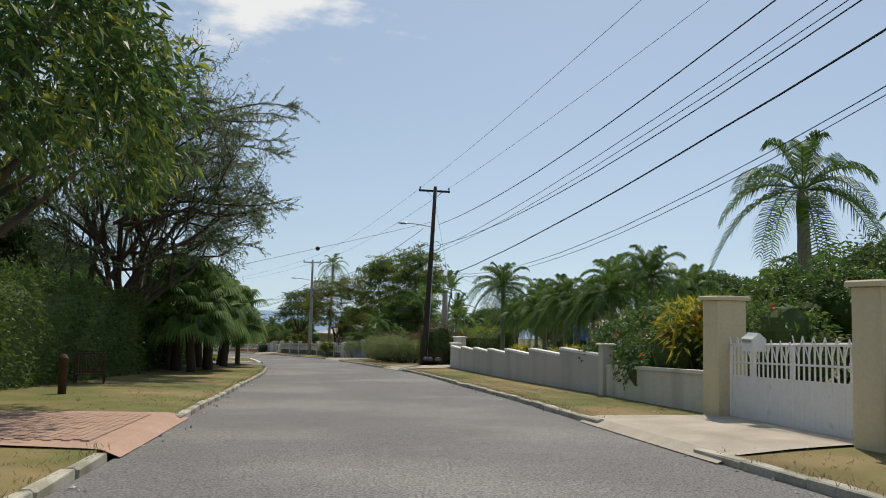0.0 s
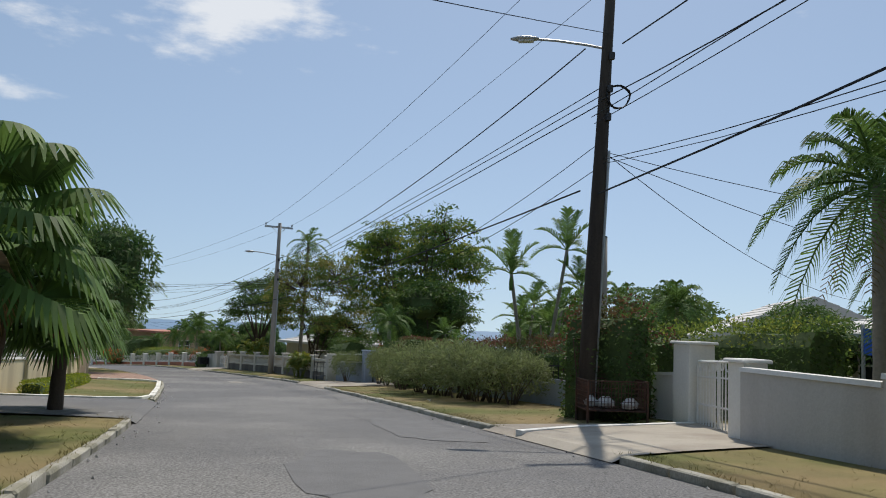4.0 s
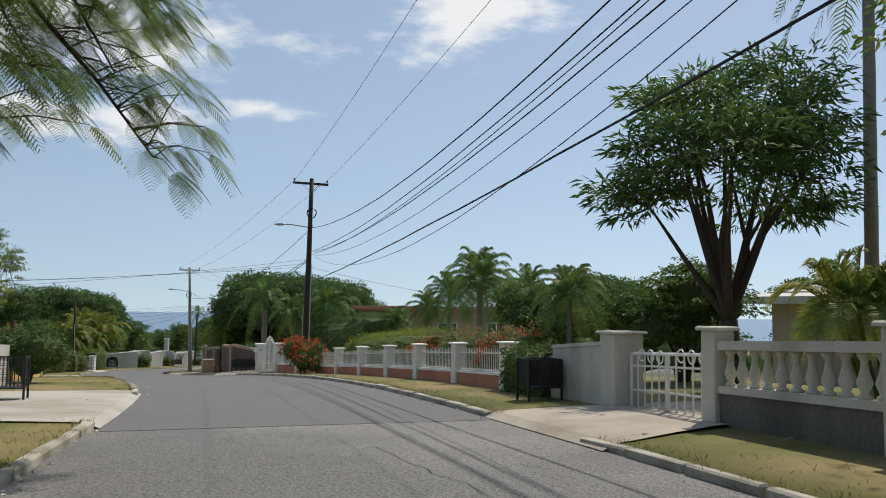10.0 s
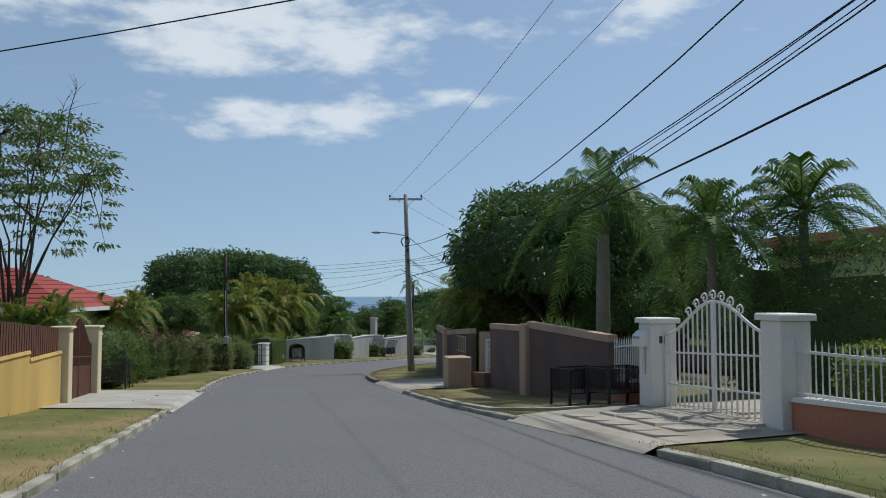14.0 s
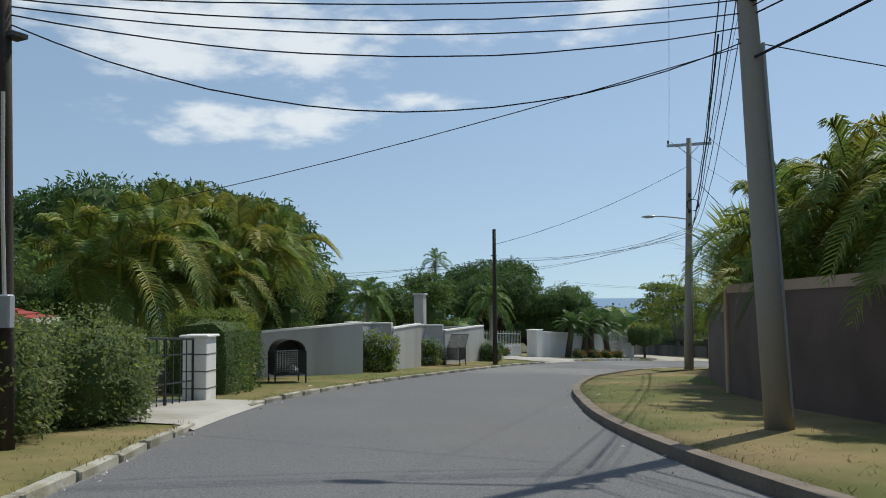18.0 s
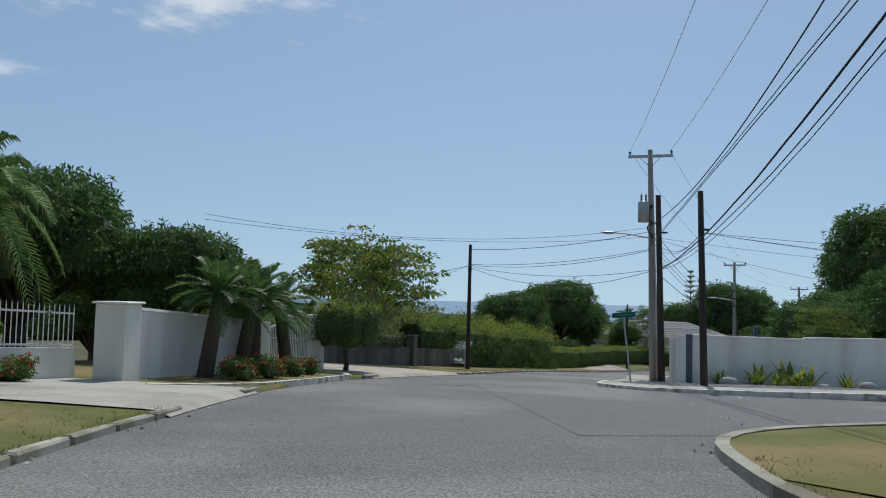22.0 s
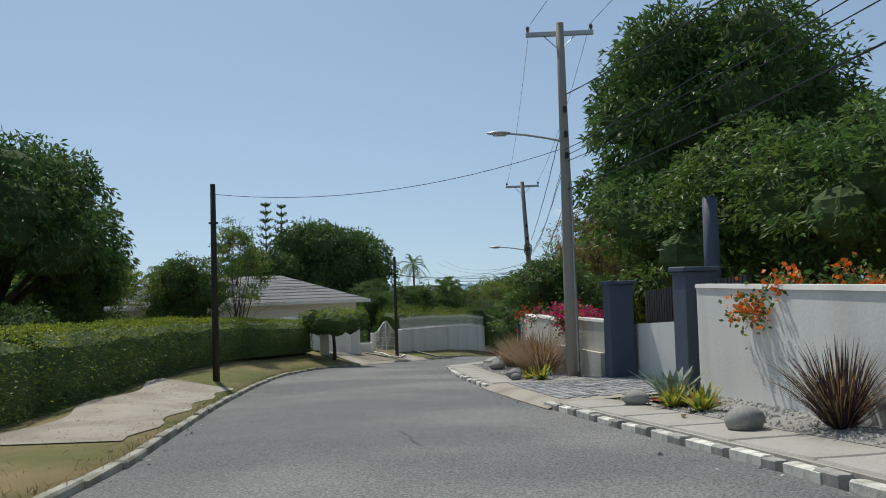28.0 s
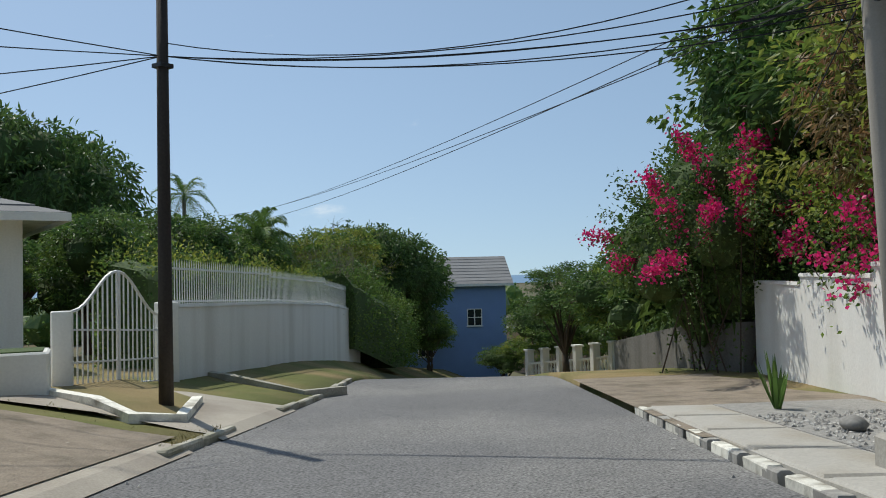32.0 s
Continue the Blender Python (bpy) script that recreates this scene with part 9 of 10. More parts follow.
placed(light_tree, XY(17.0, 280.0), 90, 0.8)
placed(light_tree, XY(-7.0, 280.0), 120, (0.8, 0.8, 0.85))
placed(mango, XY(-35.3, 217.3), 300, 1.06)
placed(bare_tree, XY(-71, 236), 70, 0.55)
placed(bare_tree, XY(-38, 268), 20, 0.5)
placed(bare_tree, XY(-11, 275.5), 20, 0.55)
placed(twig_tree, XY(-44.2, 253.2), 20, (0.44, 0.44, 0.66))
placed(round_tree, XY(-46.4, 253.4), 50, (0.5, 0.5, 0.6))
placed(round_tree, XY(-51.5, 250.5), 90, (0.5, 0.5, 0.58))

# ---- far woods: joined clumps on the slopes below ----
def far_woods(n, seed, lo, hi):
    rng = np.random.default_rng(seed)
    sh = Shape()
    for k in range(n):
        a = rng.uniform(lo, hi)
        d = 130 + 420 * rng.random() ** 1.2
        x, y = -62 - d * sin(a), 185 + d * cos(a)
        if math.hypot(x + 30, y - 262) < 120 or (y < 330 and abs(nearest(x, y)[1]) < 70):
            continue
        far = math.hypot(max(-190 - x, x - 110, 0), max(-80 - y, y - 360, 0))
        z = ground_z(min(max(x, -190), 110), min(max(y, -80), 360)) - 0.3
        q = min(far / 900, 1.0)
        z = z + (-33.5 - z) * q * (2 - q)
        h = 5 + 6 * rng.random()
        w = 5 + 5 * rng.random()
        m = 260
        u = unit(rng.normal(size=(m, 3)))
        u[:, 2] = abs(u[:, 2])
        c = np.array([x, y, z]) + u * [w, w, h] * (0.75 + 0.3 * rng.random(m))[:, None]
        sh.quads(leaf_quads(c, u + rng.normal(size=(m, 3)) * 0.6, 0.9, 0.6, rng))
        core = core_shape([(x, y, z + h * 0.4, w, w, h * 0.62)], 0.85, rng)
        sh.add(core.v, core.f)
    return sh


tagged(part("far_woods", far_woods(420, 5, -0.9, 1.5), MAT["leaf_mid"]), "dark green woods on the slopes below", "woods", kind="stuff")

# ---- hedges ----
hedge([P(6, 7.6), P(20, 7.8), P(31, 7.0)], 1.6, 2.9, "tall dark overgrown hedge in shade", "leaf_hedge", 31, per_m2=150, ln=0.12, wd=0.06, rough=0.18)
hedge([P(33, 7.4), P(47, 6.8)], 1.4, 2.4, "tall dark hedge behind fan palms", "leaf_hedge", 32, per_m2=130, ln=0.12, wd=0.06, rough=0.18)
hedge([P(47.6, -9.5), P(54, -9.5), P(60, -9.3), P(66, -9.1)], 1.3, 1.95, "overgrown hedge with copper leaves on a wall", "leaf_hedge", 33, per_m2=200, ln=0.09, wd=0.05, rough=0.16, top_leaf="leaf_red")
hedge([P(44.4, -11.5), P(49, -10.4)], 1.4, 2.15, "overgrown hedge with yellow-green top", "leaf_hedge", 34, per_m2=200, ln=0.09, wd=0.05, rough=0.15, top_leaf="leaf_light")
hedge([P(64.2, -8.1), P(68.0, -9.6)], 1.7, 2.25, "clipped block of dark hedge at a gate", "leaf_hedge", 35, per_m2=260, ln=0.06, wd=0.035, rough=0.05, top_leaf="leaf_red")
hedge([P(72.6, -7.7), P(75.4, -7.7)], 1.5, 2.3, "clipped dark hedge block behind a wall", "leaf_hedge", 36, per_m2=260, ln=0.06, wd=0.035, rough=0.05)
hedge([P(102.6, -7.8), P(108.6, -8.0)], 1.2, 1.5, "loose hedge with flowers behind a railing", "leaf_olive", 37, per_m2=120, ln=0.1, wd=0.04, rough=0.25, flowers="flower_red", flower_n=26)
hedge([P(99.2, -6.5), P(101.4, -6.6)], 0.6, 1.1, "ivy spilling over a wall end", "leaf_hedge", 38, per_m2=300, ln=0.08, wd=0.05, rough=0.2)
hedge([P(110, -8.2), P(118, -8.4)], 1.5, 1.75, "rounded yellow-green hedge behind a railing", "leaf_light", 39, per_m2=150, ln=0.07, wd=0.035, rough=0.12)
hedge([P(123.5, -7.7), P(129, -7.9)], 0.8, 1.25, "clipped yellow-green hedge behind a railing", "leaf_light", 40, per_m2=240, ln=0.06, wd=0.035, rough=0.06)
hedge([P(127.5, -12.5), P(137, -12.0)], 2.6, 3.3, "tall dark clipped hedge behind a gate", "leaf_dark", 41, per_m2=120, ln=0.1, wd=0.05, rough=0.05, round_top=0.5)
def dome_hedge(at, turn, ln_, wd_, h, label, seed, leaf="leaf_hedge", tips=None, tip_share=0.35):
    """One clipped hedge plant with a rounded top and bulging sides."""
    rng = np.random.default_rng(seed)
    t = thing("hedge", at, turn, label, "hedge", "clipped hedge plants")
    bl = [(0, 0, h * 0.42, wd_ / 2, ln_ / 2, h * 0.58), (0, 0, h * 0.22, wd_ * 0.47, ln_ * 0.47, h * 0.3)]
    for k in range(9):
        a = 2 * pi * k / 9 + rng.random() * 0.4
        bl.append((wd_ * 0.3 * cos(a), ln_ * 0.3 * sin(a), h * (0.3 + 0.32 * rng.random()), wd_ * 0.2, ln_ * 0.2, h * 0.3))
    p, u = blob_points(bl, 12000, rng, 0.84)
    keep = p[:, 2] > 0.02
    p, u = p[keep], u[keep]
    q = leaf_quads(p, u * 0.6 + rng.normal(size=p.shape) * 0.65, 0.085, 0.045, rng)
    # leaves in the tips colour grow more frequent towards the top
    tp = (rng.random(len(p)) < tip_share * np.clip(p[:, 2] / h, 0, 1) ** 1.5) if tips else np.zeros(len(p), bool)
    part("foliage", Shape().quads(q[~tp]), MAT[leaf], t)
    if tips:
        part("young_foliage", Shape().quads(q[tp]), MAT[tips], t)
    part("inner_foliage", core_shape(bl, 0.84, rng), MAT["core"], t)
    return t


for k, (s, l, ln_, h, tips, q) in enumerate(((149.6, 6.2, 3.0, 2.2, "leaf_light", 0.5), (152.5, 6.2, 3.2, 2.15, "leaf_light", 0.4), (155.4, 6.1, 3.3, 2.2, "leaf_red", 0.9), (158.4, 5.9, 3.3, 2.1, "leaf_red", 0.9), (161.3, 5.6, 3.2, 2.0, "leaf_red", 0.6), (164.1, 5.3, 3.1, 1.95, "leaf_light", 0.35), (166.6, 5.0, 2.9, 1.9, "leaf_light", 0.35))):
    dome_hedge(P(s, l), heading(s), ln_, 2.3, h, "rounded clipped hedge with reddish new leaves" if tips == "leaf_red" else "rounded clipped green hedge", 420 + k, "leaf_olive" if k > 3 else "leaf_hedge", tips, q)
hedge([P(172.5, 5.6), P(174.9, 6.0)], 1.7, 2.1, "clipped green hedge by a gate pier", "leaf_hedge", 43, per_m2=320, ln=0.07, wd=0.04, rough=0.1, top_leaf="leaf_light", round_top=0.5)
hedge([P(113, 6.4), P(126, 6.5), P(138, 6.3)], 0.8, 1.7, "dark creeper behind a yellow wall", "leaf_dry", 44, per_m2=90, ln=0.09, wd=0.05, rough=0.2)
hedge([P(229.2, 8.6), P(231.8, 7.6), P(235, 6.6), P(241, 6.0), P(246, 5.8)], 2.2, 2.6, "wild overgrown hedge of creepers", "leaf_hedge", 45, per_m2=210, ln=0.12, wd=0.07, rough=0.42, top_leaf="leaf_light", flowers="flower_red", flower_n=6)
hedge([P(246.5, 6.0), P(256, 6.0), P(266, 6.0), P(274, 6.0), P(281.2, 6.1)], 1.4, 1.65, "clipped hedge, dark below and yellow-green on top", "leaf_hedge", 46, per_m2=230, ln=0.075, wd=0.04, rough=0.08, top_leaf="leaf_hedge_top")
hedge([P(218.5, 10.6), P(229, 9.4)], 1.4, 1.8, "tangled bushes behind a dark wall", "leaf_olive", 47, per_m2=110, ln=0.12, wd=0.06, rough=0.3)
hedge([XY(-13.0, 274.2), XY(-8, 276.0), XY(-2.5, 279.8)], 3.2, 3.4, "tall creeper-covered bank of bushes", "leaf_mid", 48, per_m2=90, ln=0.13, wd=0.07, rough=0.25)
hedge([XY(-26.5, 268.0), XY(-14.0, 274.0)], 1.6, 2.9, "garden bushes behind a railing", "leaf_mid", 49, per_m2=90, ln=0.13, wd=0.06, rough=0.3, top_leaf="leaf_light")

# topiary trees with a clear stem
def topiary(at, w, h, stem, label, seed, top_leaf=None, d=None):
    t = thing("clipped_tree", at, 0, label, "clipped tree")
    rng = np.random.default_rng(seed)
    part("trunk", Shape().tube([(0, 0, -0.2), (0.05, 0.02, stem * 0.5), (-0.03, 0, stem + 0.3)], [0.12, 0.09, 0.08], 8), MAT["bark"], t)
    bl = [(0, 0, stem + (h - stem) * 0.5, w / 2, (d or w) / 2, (h - stem) / 2)]
    for k in range(10):
        a = 2 * pi * k / 10
        bl.append((w * 0.32 * cos(a), (d or w) * 0.32 * sin(a), stem + (h - stem) * (0.42 + 0.2 * rng.random()), w * 0.2, w * 0.2, (h - stem) * 0.42))
    p, u = blob_points(bl, 7000, rng, 0.8)
    q = leaf_quads(p, u * 0.7 + rng.normal(size=p.shape) * 0.6, 0.09, 0.045, rng)
    # upward-facing leaves high on the crown are brighter: top light put into colour
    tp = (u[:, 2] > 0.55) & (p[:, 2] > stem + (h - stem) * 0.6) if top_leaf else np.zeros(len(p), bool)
    part("crown", Shape().quads(q[~tp]), MAT["leaf_hedge"], t)
    if top_leaf:
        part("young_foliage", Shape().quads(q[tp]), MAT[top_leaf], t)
    part("inner_crown", core_shape(bl, 0.78, rng), MAT["core"], t)
    return t


topiary(P(213.6, 5.1), 2.5, 2.6, 0.75, "clipped box-shaped tree on a short stem", 51, "leaf_light")
topiary(XY(-37.9, 255.6), 3.6, 2.8, 1.3, "broad clipped umbrella tree with bright top", 52, "leaf_hedge_top")

# ---- bushes and flowers ----
ol = put(bush("oleander bush with pale narrow leaves", 3.1, 1.9, 61, "leaf_olive", 7600, ln=0.15, wd=0.035, droop=-0.3, open_shell=0.3, stems=11, core=False), P(54.0, -7.2), 0)
for s, l, sc in ((56.2, -7.2, 1.0), (58.3, -7.0, 0.95), (60.4, -7.1, 1.05), (62.4, -7.0, 0.75), (63.8, -7.2, 0.55), (52.2, -7.6, 0.85), (55.1, -7.3, (1.0, 1.0, 0.72)), (57.3, -7.1, (1.0, 1.0, 0.66)), (59.4, -7.1, (1.0, 1.0, 0.7)), (53.2, -7.4, (0.9, 0.9, 0.7)), (66.4, -7.4, (0.6, 0.6, 0.95)), (67.3, -7.3, (0.42, 0.42, 0.8)), (70.6, -6.6, (0.55, 0.55, 0.85))):
    placed(ol, P(s, l), s * 70, sc)
red = put(bush("bush covered in red flowers", 2.5, 2.1, 62, "leaf_hedge", 3600, ln=0.1, wd=0.045, flowers="flower_red", clusters=120, fsize=0.1, fspread=0.09), P(121.8, -6.25), 0, (0.86, 0.86, 0.9))
placed(red, P(110.5, -8.0), 70, 0.7)
placed(red, P(104.0, -7.7), 130, 0.75)
garden = put(bush("mixed garden shrub with red flowers", 3.2, 2.6, 63, "leaf_mid", 3000, ln=0.14, wd=0.06, flowers="flower_red", clusters=18), P(17.0, -9.0), 0)
for s, l, sc in ((14.8, -9.2, 0.9), (19.6, -9.2, 1.0), (22.0, -9.4, 0.85), (73.5, -8.3, 0.75), (70.5, -9.6, 0.9), (24.5, -10, 0.7), (12, -11, 0.9), (8, -10, 0.8)):
    placed(garden, P(s, l), s * 40, sc, "tall mixed garden shrubs over a wall")
creeper = put(bush("creeper with pale blue flowers hanging over a wall", 2.3, 1.9, 64, "leaf_hedge", 3000, ln=0.1, wd=0.06, flowers="flower_blue", clusters=26, fsize=0.05, droop=0.8), P(21.0, -8.6, 0.3), 0)
placed(creeper, P(18.0, -8.2), 60, 1.0)
yel = put(bush("small yellow-leaved shrub over a wall", 1.6, 1.5, 65, "leaf_yellow", 700, ln=0.3, wd=0.09, core=False, blobs=5), P(16.2, -8.3, 0.9), 0)
for s, l, sc in ((26.5, -9.0, 0.9), (29.0, -9.2, 0.8), (34, -9.2, 0.9), (37.5, -9.0, 0.7)):
    placed(yel, P(s, l), s * 40, sc)
wf = put(bush("shrub with pale blue flowers in a wall recess", 1.6, 1.4, 66, "leaf_light", 4200, ln=0.09, wd=0.05, flowers="flower_blue", clusters=150, fsize=0.05, low=True), P(184.0, 5.4), 0)
placed(wf, P(189.3, 5.8), 60, 1.0)
placed(wf, P(195.0, 5.2), 120, 0.85)
wf.scale = (1.1, 1.1, 1.25)
lowred = put(bush("low shrub with red flowers", 1.0, 0.7, 67, "leaf_mid", 700, ln=0.09, wd=0.04, flowers="flower_red", clusters=16, fsize=0.06), P(205.0, 5.0), 0)
for s, l in ((206.6, 4.9), (208.2, 4.9), (209.8, 5.0), (198.5, 8.4), (200.6, 7.8)):
    placed(lowred, P(s, l), s * 33, RND.uniform(0.8, 1.1))
roundb = put(bush("rounded clipped garden bush", 2.6, 2.0, 68, "leaf_light", 3400, ln=0.08, wd=0.04, open_shell=0.8), P(121, -9.4), 0)
placed(roundb, P(116, -9.6), 50, 0.8)
placed(roundb, XY(-46, 132), 50, 0.55)
darkb = put(bush("dark leafy rounded garden bush", 2.4, 1.9, 69, "leaf_hedge", 2600, ln=0.12, wd=0.06), P(110.8, 4.9), 0)
for s, l, sc in ((248, 8, 1.2), (256, 9, 1.1), (263, 9.5, 1.2), (300, -8.2, 1.3), (304, -8.0, 1.2), (306, -7.2, 0.9), (238, 7.5, 1.2), (244, 8, 1.3)):
    placed(darkb, P(s, l), s * 50, sc)


hedge([P(46.3, -8.3), P(47.6, -7.5)], 1.3, 2.5, "dark climber with reddish top round a pole foot", "leaf_hedge", 91, per_m2=260, ln=0.09, wd=0.05, rough=0.2, top_leaf="leaf_red", name="climber", round_top=0.6)


def bougainvillea(at, w, h, label, seed, flower="flower_pink", n=2600, clusters=300, arch=16, body=False):
    """A mound of arching canes with bracts at their ends."""
    rng = np.random.default_rng(seed)
    t = thing("bougainvillea", at, 0, label, "flowering shrub")
    canes, lp, ld, fp = Shape(), [], [], []
    for k in range(arch * 3):
        a = rng.random() * 2 * pi
        L = w * (0.5 + 0.7 * rng.random())
        d = np.array([cos(a), sin(a), 0])
        o = np.array([rng.normal() * w * 0.1, rng.normal() * w * 0.1, 0])
        s = np.linspace(0, 1, 8)
        c = o + np.outer(s * L * 0.62, d) + np.outer(h * (1.5 * s - (0.55 + 0.4 * rng.random()) * s**2.2) * (0.65 + 0.45 * rng.random()), [0, 0, 1])
        canes.tube(c, list(np.linspace(0.022, 0.004, 8)), 4, cap=False)
        m = n // (arch * 3)
        f = rng.random(m) ** 0.7
        pc = np.stack([np.interp(f, s, c[:, j]) for j in range(3)], 1) + rng.normal(size=(m, 3)) * 0.16
        lp.append(pc)
        ld.append(rng.normal(size=(m, 3)) + d)
        if rng.random() < (0.45 if body else 0.8):
            f = 1 - 0.45 * rng.random(clusters // (arch * 2)) ** 1.5
            fp.append(np.stack([np.interp(f, s, c[:, j]) for j in range(3)], 1) + rng.normal(size=(len(f), 3)) * 0.08)
    tagged(part("cane", canes, MAT["bark"], t), kind="stuff")
    if body:
        bl = round_blobs(w * 0.95, h * 0.92, 0.5, 14, rng, spread=0.7, size=0.34)
        q, u = blob_points(bl, n, rng, 0.7)
        lp.append(q)
        ld.append(u + rng.normal(size=q.shape) * 0.5)
        part("inner_foliage", core_shape(bl, 0.62, rng), MAT["core"], t)
    p, d = np.concatenate(lp), np.concatenate(ld)
    part("foliage", Shape().quads(leaf_quads(p, d, 0.1, 0.06, rng)), MAT["leaf_hedge" if body else "leaf_mid"], t)
    tagged(part("bract", flower_clusters(np.concatenate(fp), rng, 8, 0.095, 0.08), MAT[flower], t), kind="stuff")
    return t


bougainvillea(P(299.0, -7.8), 7.0, 6.2, "large bougainvillea full of magenta bracts", 71, n=26000, clusters=2600, arch=30, body=True)
placed(darkb, P(299.9, -7.1, -0.3), 20, (2.2, 2.2, 3.0))
bougainvillea(P(291.5, -7.8, 0.4), 2.8, 3.4, "bougainvillea with magenta sprays", 72, n=4000, clusters=260)
bougainvillea(P(279.5, -7.2, 0.8), 2.2, 2.0, "red bougainvillea spilling over a wall", 73, "flower_red", n=2400, clusters=120)
bougainvillea(P(273.0, -7.2, 0.7), 2.0, 1.9, "red flowering creeper over a wall", 74, "flower_red", n=2000, clusters=90)
bougainvillea(P(268.0, -7.3, 0.7), 1.6, 1.7, "purple bougainvillea above a wall", 75, "flower_pink", n=1600, clusters=90)
bougainvillea(P(251.0, -7.4, 0.9), 1.5, 1.2, "orange-red flowering creeper over a wall", 76, "flower_orange", n=3000, clusters=160)
bougainvillea(P(246.5, -7.4, 0.8), 1.5, 1.15, "orange-red flowering creeper over a wall", 77, "flower_orange", n=2600, clusters=120)
bougainvillea(P(263.4, -7.1, 1.1), 1.3, 0.9, "bougainvillea with magenta sprays above a wall", 78, "flower_pink", n=1300, clusters=110)
bougainvillea(P(236.0, -7.0, 0.7), 1.7, 1.3, "red bougainvillea before a wall", 79, "flower_red", n=2400, clusters=200)
bougainvillea(P(239.5, -7.4, 0.5), 2.0, 1.7, "red flowering creeper over a wall", 80, "flower_red", n=2000, clusters=120)

# strap-leaved plants
pand = put(blades("tall pandanus with hanging strap leaves", 300, 2.1, 0.06, 81, "leaf_light", el=(0.75, 1.52), droop=0.35, name="pandanus", stem=1.5, segs=4), P(176.5, -8.3, 0.1), 0, 1.2)
for s, l, sc in ((179.0, -8.4, 1.9), (181.5, -8.4, 1.7), (184.0, -8.4, 1.45), (186.4, -8.2, 1.1), (188.6, -8.0, 1.05), (190.6, -7.9, 1.4), (192.4, -7.9, 1.45), (193.7, -7.7, 1.4), (194.7, -7.4, 1.2), (177.6, -9.3, 1.5), (182.4, -9.3, 1.6)):
    placed(pand, P(s, l), s * 50, sc)
agave = put(blades("grey-green agave rosette on gravel", 22, 0.62, 0.1, 82, "leaf_blue", el=(0.35, 1.3), droop=0.1, name="agave"), P(253.0, -5.9, 0.12), 0, 1.35)
for s, l, sc in ((252.2, -5.6, 0.8), (281.4, -5.4, 0.9), (283.2, -5.6, 0.9), (285.0, -5.5, 0.8)):
    placed(agave, P(s, l, 0.12), s * 50, sc)
snake = put(blades("upright snake plant with pointed leaves", 16, 0.85, 0.07, 83, "leaf_mid", el=(1.05, 1.5), droop=0.0, name="snake_plant"), P(272.6, -5.6, 0.13), 0)
for s, l, sc in ((274.6, -5.7, 1.0), (276.8, -5.6, 0.9), (278.4, -5.7, 0.8), (289.6, -4.6, 0.9), (230.6, -5.6, 0.9)):
    placed(snake, P(s, l, 0.13), s * 50, sc)
yucca = put(blades("spiky yucca rosette on gravel", 70, 0.62, 0.035, 84, "leaf_mid", el=(0.1, 1.4), droop=0.15, name="yucca", second="leaf_yellow"), XY(-59.3, 196.9, 0.15), 0, 1.25)
for x, y, sc in ((-58.0, 196.7, 1.35), (-57.3, 196.3, 1.25), (-56.4, 196.5, 1.2), (-55.8, 196.8, 1.1), (-54.2, 196.9, 1.3), (-52.2, 197.0, 0.9), (-50.0, 196.8, 1.0), (-47.5, 197.0, 0.8)):
    placed(yucca, XY(x, y, 0.13), x * 50, sc)
for x, y, sc in ((-56.4, 197.2, 1.15), (-57.7, 197.0, 0.9), (-55.5, 197.3, 0.95)):
    t_ = blades("traveller-like plant with broad paddle leaves", 9, 1.45, 0.2, 85 + int(-x), "leaf_light", el=(0.7, 1.45), droop=0.2, name="bird_of_paradise", segs=4) if x == -56.4 else placed(t_, XY(x, y, 0.13), x * 70, sc)
    put(t_, XY(x, y, 0.13), x * 70, sc)
grass_tuft = put(blades("fountain grass with dry brown plumes", 420, 1.3, 0.014, 86, "plume", el=(0.75, 1.5), droop=0.3, name="fountain_grass", r0=0.12, second="leaf_dry"), P(265.8, -5.8, 0.12), 0)
for s, l, sc in ((268.6, -5.8, 1.5), (263.4, -5.9, 1.5), (265.0, -5.9, 1.35), (270.0, -5.6, 1.2)):
    placed(grass_tuft, P(s, l, 0.12), s * 50, sc)
for s, l, sc in ((248.3, -5.9, 1.05), (238.0, -5.6, 0.95)):
    put(blades("purple fountain grass with dark arching blades", 420, 1.35, 0.014, 90, "plume_dark", el=(0.75, 1.5), droop=0.3, name="fountain_grass", r0=0.12, second="leaf_dry"), P(s, l, 0.12), s, sc)
for s, l, fl in ((226.2, -7.0, "flower_orange"), (229.4, -7.1, "flower_red"), (233.0, -7.4, "flower_orange")):
    bougainvillea(P(s, l, 0.8), 1.3, 0.9, "orange and red flowers spilling over a pale wall", 300 + int(s), fl, n=1100, clusters=80)
brom = put(blades("yellow-green strap leaves rising over a wall", 26, 1.0, 0.07, 92, "leaf_yellow", el=(0.5, 1.45), droop=0.3, name="bromeliad", segs=4), P(227.6, -7.0, 0.9), 0)
for s, l, sc in ((225.0, -6.9, 0.8), (231.0, -7.2, 1.1), (232.2, -7.2, 0.9)):
    placed(brom, P(s, l, 0.9), s * 50, sc)
crot = put(blades("yellow-green croton rosette on gravel", 40, 0.5, 0.07, 87, "leaf_yellow", el=(0.2, 1.4), droop=0.1, name="croton", second="leaf_mid"), P(251.0, -5.5, 0.12), 0)
for s, l, sc in ((251.8, -5.4, 0.9), (260.9, -5.4, 1.1), (261.6, -5.2, 0.8)):
    placed(crot, P(s, l, 0.12), s * 50, sc)
drac = put(blades("spiky dracaena with white flower head", 70, 0.9, 0.05, 88, "leaf_mid", el=(0.0, 1.5), droop=0.15, name="dracaena", stem=1.7), P(143.0, -8.3), 0)
placed(drac, P(141.5, -8.4), 50, 0.9)
